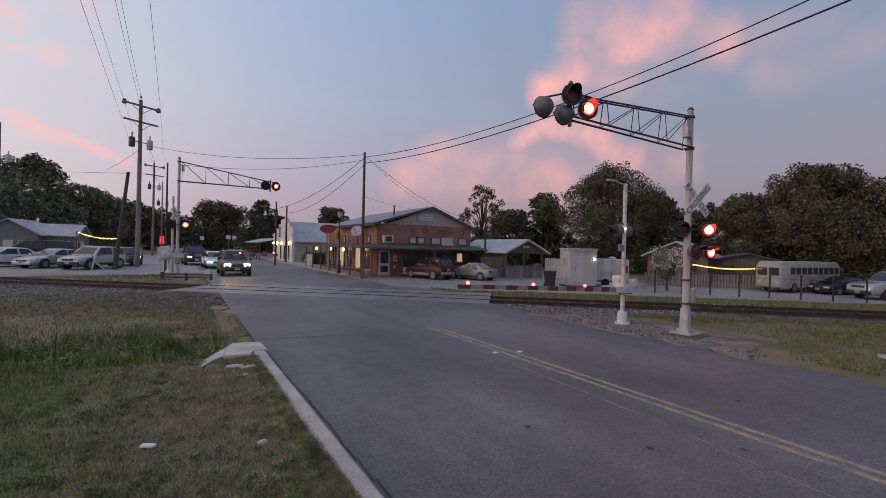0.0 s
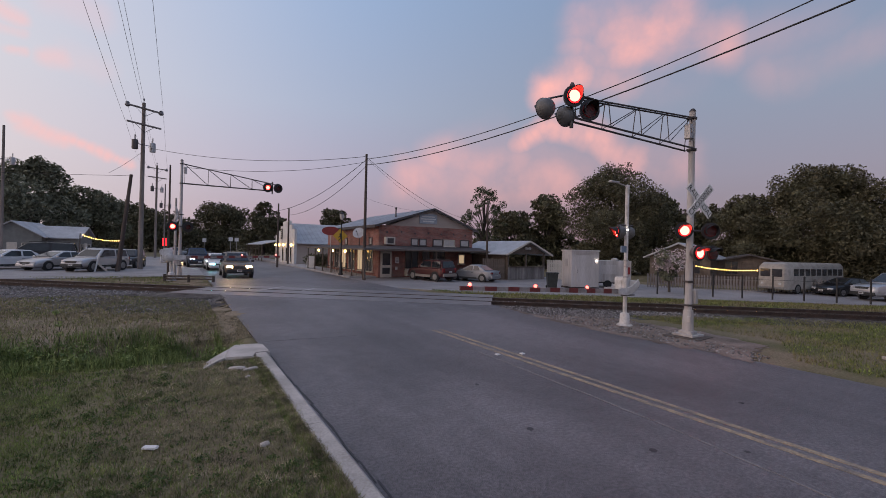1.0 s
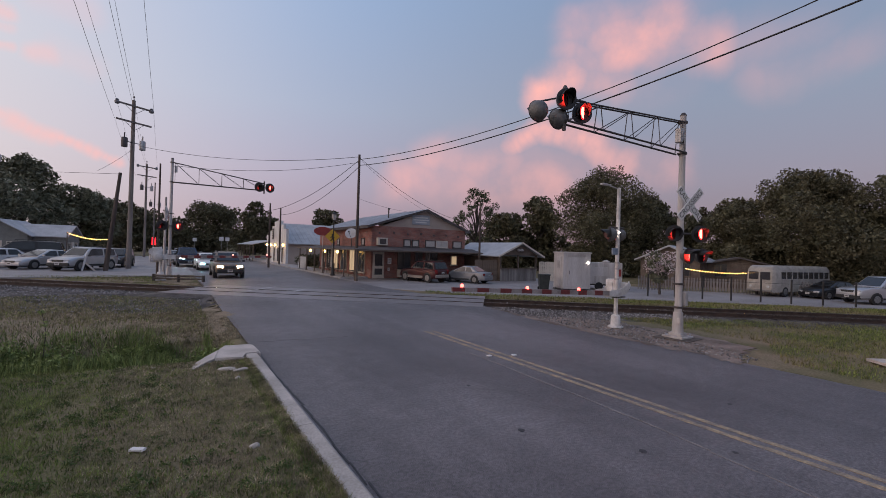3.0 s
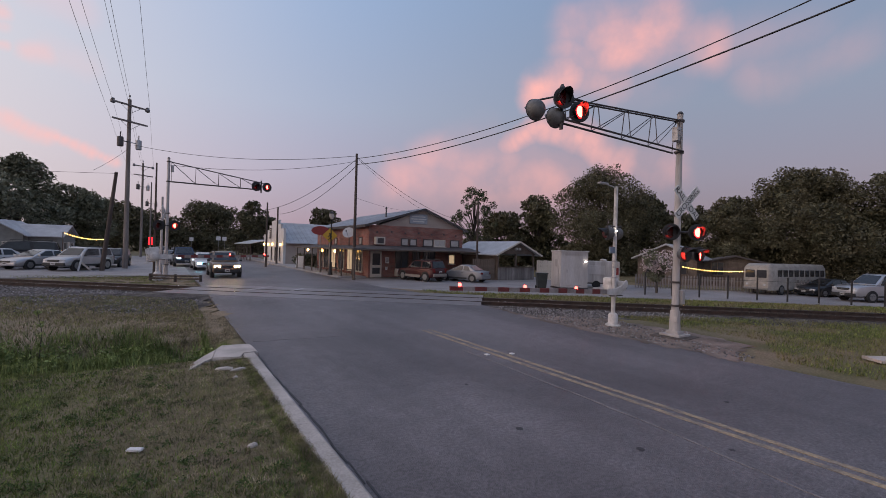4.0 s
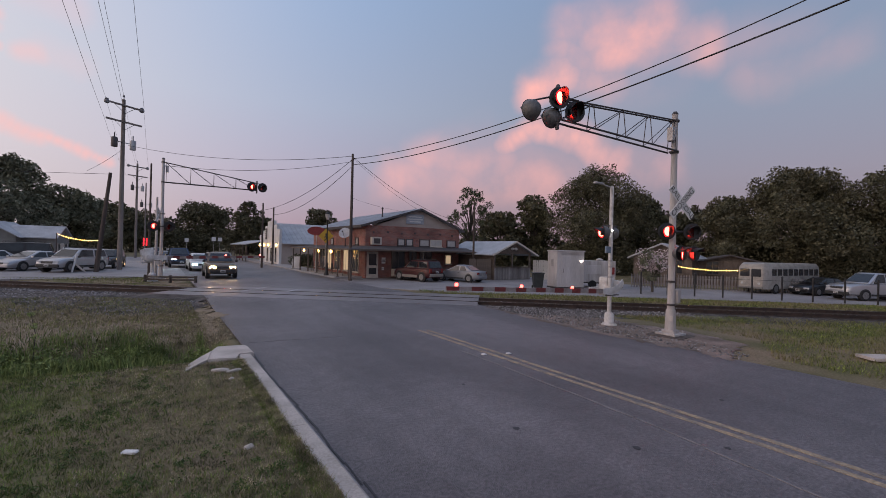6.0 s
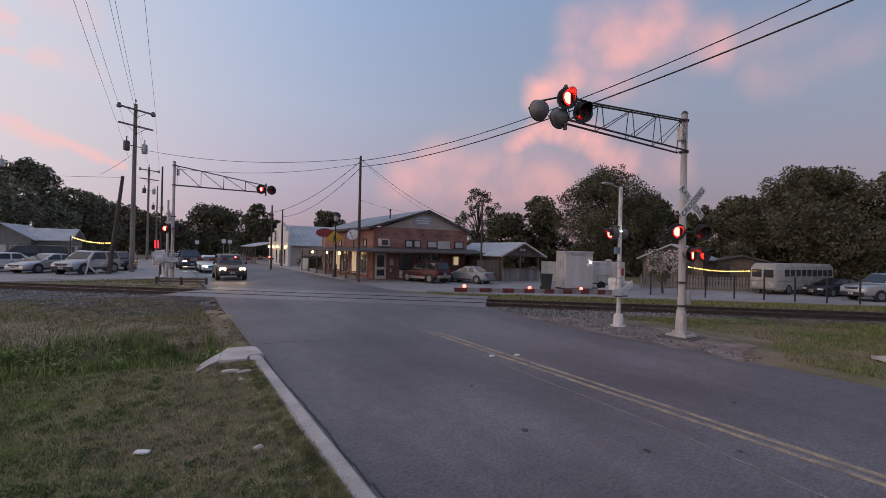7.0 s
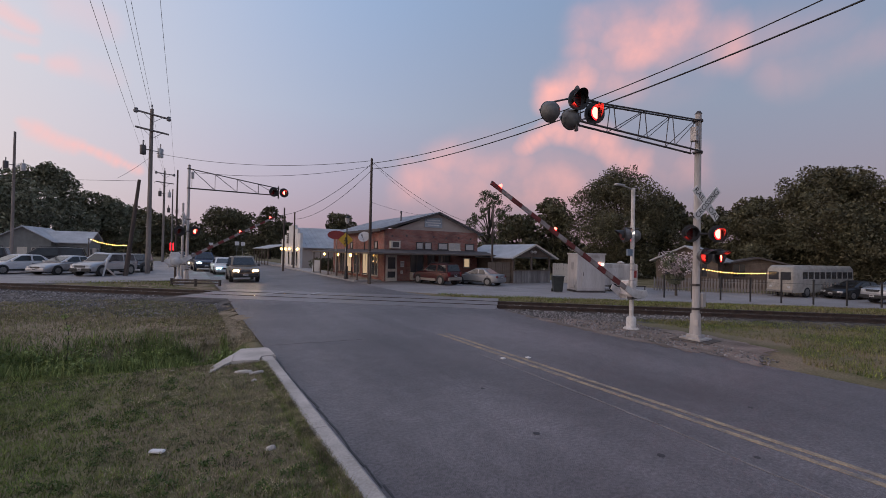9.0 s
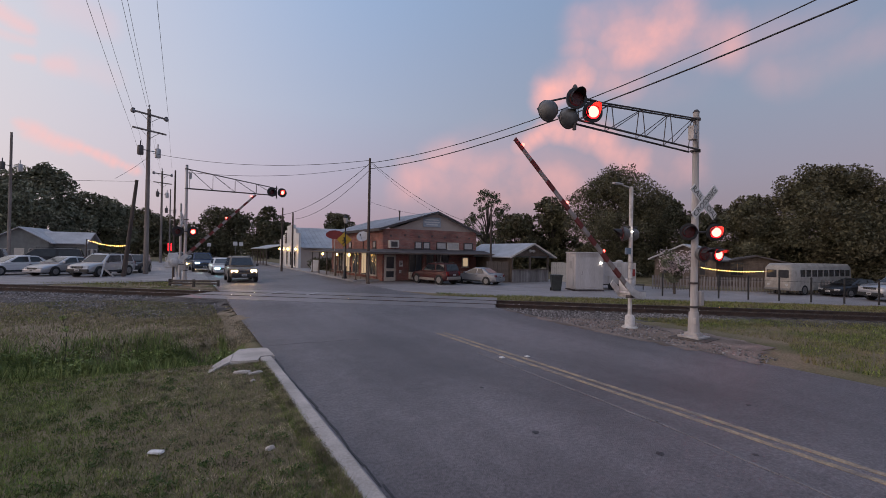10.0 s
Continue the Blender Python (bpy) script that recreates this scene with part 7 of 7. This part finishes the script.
# far woods close the horizon
rngw = np.random.default_rng(9)
cs = [(190 * math.sin(a) * f, 190 * math.cos(a) * f, z) for a, f, z in zip(rngw.uniform(radians(-40), radians(110), 260), rngw.uniform(0.85, 1.15, 260), rngw.uniform(1.0, 5.5, 260)) if not radians(3.0) < a < radians(4.5)]
woods = leaf_cloud("far_woods", cs, [3.6] * len(cs), 26000, 0.8, LEAF_DARK, None, 77)
tagged(woods, "dark far woods along the horizon", "woods", kind="stuff")
my = tree(27.0, 15.9, 2.75, 1.15, "small crape myrtle with white blossom by the fence", 20, 1500, LEAF_MID, 0.09, 0.3, False, 16)
leaf_cloud("blossom", [(0.3 * math.cos(k * 2.4) * (k % 4), 0.3 * math.sin(k * 2.4) * (k % 4), 1.55 + 0.10 * (k % 12)) for k in range(16)], [0.42] * 16, 1300, 0.06, BLOSSOM, my, 33)
# hedge at the side of the white shop
hd = thing("hedge", pose(14.0, 51.5, 0), "dark clipped hedge between the shops", "hedge")
leaf_cloud("crown", [(0.5 * k, 0.3 * (k % 2), 0.8) for k in range(-1, 12)], [0.85] * 13, 5000, 0.12, LEAF_DARK, hd, 44)
bm = bm_()
for k in range(5):
    rod(bm, (k, 0.1, -0.1), (k, 0.1, 1.0), 0.04, seg=6)
part("stems", bm, BARK, hd)


leaf_cloud("leaves", [(0.03, 0, 0.4), (0.04, 0, 0.65), (0.0, 0.02, 0.9), (-0.04, 0.04, 1.15)], [0.10, 0.09, 0.08, 0.06], 90, 0.035, TALL_GRASS, stalk, 61)


# ---- grass ----
def grass(name, n, spot, lo, hi, width, material, label, seed, lean=0.35):
    rng = np.random.default_rng(seed)
    pts = []
    while len(pts) < n:
        p = spot(rng)
        if p is not None:
            near_rail = abs(across(p[0], p[1]) - TC) < 3.25
            pts.append((p[0], p[1], -0.07 if near_rail else ground_z(p[0], p[1]) - 0.01))
    pos = np.array(pts)
    a = rng.uniform(0, 2 * math.pi, n)
    side = np.stack([np.cos(a), np.sin(a), 0 * a], 1) * width * rng.uniform(0.6, 1.4, n)[:, None]
    h = rng.uniform(lo, hi, n)
    b = rng.uniform(0, 2 * math.pi, n)
    k = rng.uniform(0, lean, n) * h
    tip = pos + np.stack([np.cos(b) * k, np.sin(b) * k, h], 1)
    v = np.stack([pos - side, pos + side, tip], 1).reshape(-1, 3)
    me = bpy.data.meshes.new(name)
    me.vertices.add(3 * n); me.vertices.foreach_set("co", v.ravel())
    me.loops.add(3 * n); me.loops.foreach_set("vertex_index", np.arange(3 * n))
    me.polygons.add(n); me.polygons.foreach_set("loop_start", np.arange(0, 3 * n, 3)); me.polygons.foreach_set("loop_total", np.full(n, 3))
    me.update(calc_edges=True)
    me.materials.append(material)
    return tagged(new(name, me), label, "grass", kind="stuff")


def verge(rng):
    y = 1.2 + 10.4 * rng.uniform(0, 1) ** 1.5
    x = XL - 0.3 - (1.5 + y * 0.95) * rng.uniform(0, 1)
    k = noise.noise((x * 0.6, y * 0.6, 3.1)) + 0.5 * noise.noise((x * 2.5, y * 2.5, 8.1)) - 0.45 * (x + 0.4)
    return (x, y) if k > rng.uniform(-0.5, 0.75) or rng.uniform() < 0.2 else None


def verge_dry(rng):
    y = 1.2 + 10.0 * rng.uniform(0, 1) ** 1.4
    x = XL - 0.3 - 2.2 * rng.uniform(0, 1) ** 1.4
    return x, y


def ditch(rng):
    x = 1.25 - 9.5 * rng.uniform(0, 1) ** 1.3
    y = 11.6 - 0.22 * (x - 1.2) + rng.normal(0, 0.75)
    if y < 9.7 and x > -0.4 or x > 0.2 and y < 10.6 or y > 11.4 and x > 1.0:
        return None
    return (x, y) if noise.noise((x * 0.9, y * 1.1, 5)) > rng.uniform(-0.55, 0.45) else None


def track_side(rng):
    y = 12.4 + 12 * rng.uniform()
    x = XL - 0.6 - 13 * rng.uniform()
    return (x, y) if across(x, y) < TC - 3.0 and noise.noise((x * 0.5, y * 0.5, 7)) > rng.uniform(-0.8, 0.5) else None


def street_edge(rng):
    y = 12.2 + 5.6 * rng.uniform()
    x = XL + 0.75 - 3.4 * rng.uniform() ** 0.8
    lim = XL + 0.35 + 0.35 * noise.noise((y * 1.3, 2.0, 4.0)) + 0.12 * rng.normal()
    return (x, y) if x < lim and across(x, y) < TC - 3.2 else None


def right_side(rng):
    x, y = rng.uniform(12.4, 30), rng.uniform(-6, 13)
    if across(x, y) > TC - (1.5 + 0.12 * max(0, 20 - x) ** 1.2) or (x < 15 and y > 4.5 + 0.5 * (x - 13)):
        return None
    return (x, y) if noise.noise((x * 0.4, y * 0.4, 1)) > rng.uniform(-0.9, 0.5) else None


def beyond(rng):
    u, c = rng.uniform(-45, 40), rng.uniform(TC + 2.7, TC + 5.0)
    x, y, _ = tk(u, c)
    if XL - 2.0 < x < XR + 1.5:
        return None
    if x < XL:
        y += rng.uniform(0, 5)
        return (x, y) if y < 37.5 - 0.03 * x else None
    return x, y


grass("verge_grass", 270000, verge, 0.015, 0.07, 0.0052, LAWN, "short green mown grass on the verge", 1, 0.8)
grass("verge_straw", 90000, verge_dry, 0.015, 0.05, 0.0048, DRY_GRASS, "dry straw grass beside the kerb", 2, 1.4)
grass("kerb_edge_grass", 26000, lambda rng: (1.30 + 0.17 * rng.uniform() ** 0.6 + 0.03 * noise.noise((rng.uniform(), 1.0, 2.0)), 1.0 + 8.4 * rng.uniform() ** 1.3), 0.015, 0.06, 0.004, DRY_GRASS, "dry grass leaning over the kerb", 31, 1.3)
grass("kerb_edge_green", 12000, lambda rng: (1.24 + 0.22 * rng.uniform(), 1.0 + 8.4 * rng.uniform() ** 1.3), 0.02, 0.075, 0.004, LAWN, "green grass tufts along the kerb", 32, 1.2)
grass("ditch_grass", 24000, ditch, 0.08, 0.40, 0.010, TALL_GRASS, "tall rank grass in the ditch", 3, 0.6)
grass("field_grass", 26000, track_side, 0.05, 0.14, 0.012, GRASS, "rough grass between ditch and track", 4, 0.7)
grass("field_straw", 60000, track_side, 0.03, 0.10, 0.012, DRY_GRASS, "dry straw grass between ditch and track", 5, 1.0)
grass("street_edge_straw", 30000, street_edge, 0.02, 0.07, 0.008, DRY_GRASS, "dry straw grass on the worn street edge", 15, 0.9)
grass("roadside_grass", 60000, right_side, 0.04, 0.12, 0.011, GRASS, "rough grass beside the street", 6, 0.7)
grass("trackside_grass", 26000, beyond, 0.05, 0.14, 0.018, GRASS, "rough grass beyond the track", 7, 0.7)


rngd = np.random.default_rng(21)
cs, rs = [], []
for k in range(95):
    x = 1.0 - 6.5 * rngd.uniform() ** 1.4
    y = 11.45 - 0.22 * (x - 1.2) + rngd.normal(0, 0.5)
    if y > 9.9 and not (x > 0.2 and y < 10.8):
        cs.append((x, y, ground_z(x, y) + 0.12))
        rs.append(rngd.uniform(0.14, 0.36))
tagged(leaf_cloud("ditch_weeds", cs, rs, 20000, 0.032, TALL_GRASS, None, 22), "broad leafy weeds in the ditch", "weeds", kind="stuff")


cs, rs = [], []
for k in range(1500):
    y = 1.6 + 8.4 * rngd.uniform() ** 1.3
    x = 1.35 - (1.0 + 0.95 * y) * rngd.uniform() ** 0.8
    if noise.noise((x * 0.9, y * 0.9, 6.0)) > rngd.uniform(-0.6, 0.5):
        cs.append((x, y, ground_z(x, y) + 0.008))
        rs.append(rngd.uniform(0.025, 0.085))
tagged(leaf_cloud("verge_clover", cs, rs, 52000, 0.012, CLOVER, None, 23), "low dark clover tufts in the verge grass", "weeds", kind="stuff")


# ---- movement ----
def motions():
    up = [(0.0, 2.5), (7.15, 2.5), (7.3, 4.2), (7.5, 7.75), (8.0, 14.1), (8.5, 21.3), (9.0, 27.4), (9.5, 34.1), (10.0, 40.1)]
    walk(bar_near, [(t, pose(-0.05, -0.14, 1.15, 0, a, 0)) for t, a in up])
    upf = [(0.0, 1.0), (7.15, 1.0), (7.3, 3.0), (7.5, 6.5), (8.0, 13.5), (8.5, 21.5), (9.0, 29.5), (9.5, 38.0), (10.0, 46.0)]
    walk(bar_far, [(t, pose(-0.05, -0.14, 1.15, 0, a, 0)) for t, a in upf])
    # flashers take turns every 0.6195 s, each lens turning over at once
    for lenses, first in ((FLASH_A, 0), (FLASH_B, 1)):
        angle = 0 if first == 0 else 180
        rows = [(0.0, angle)]
        k = 1
        while k * 0.6195 < 9.95:
            t = k * 0.6195
            rows += [(t - 0.04, angle), (t - 0.022, angle + 60), (t - 0.004, angle + 120), (t + 0.014, angle + 180)]
            angle += 180
            k += 1
        rows.append((10.0, angle))
        for lens in lenses:
            walk(lens, [(t, pose(0, -0.026, 0, 0, 0, a)) for t, a in rows])


motions()
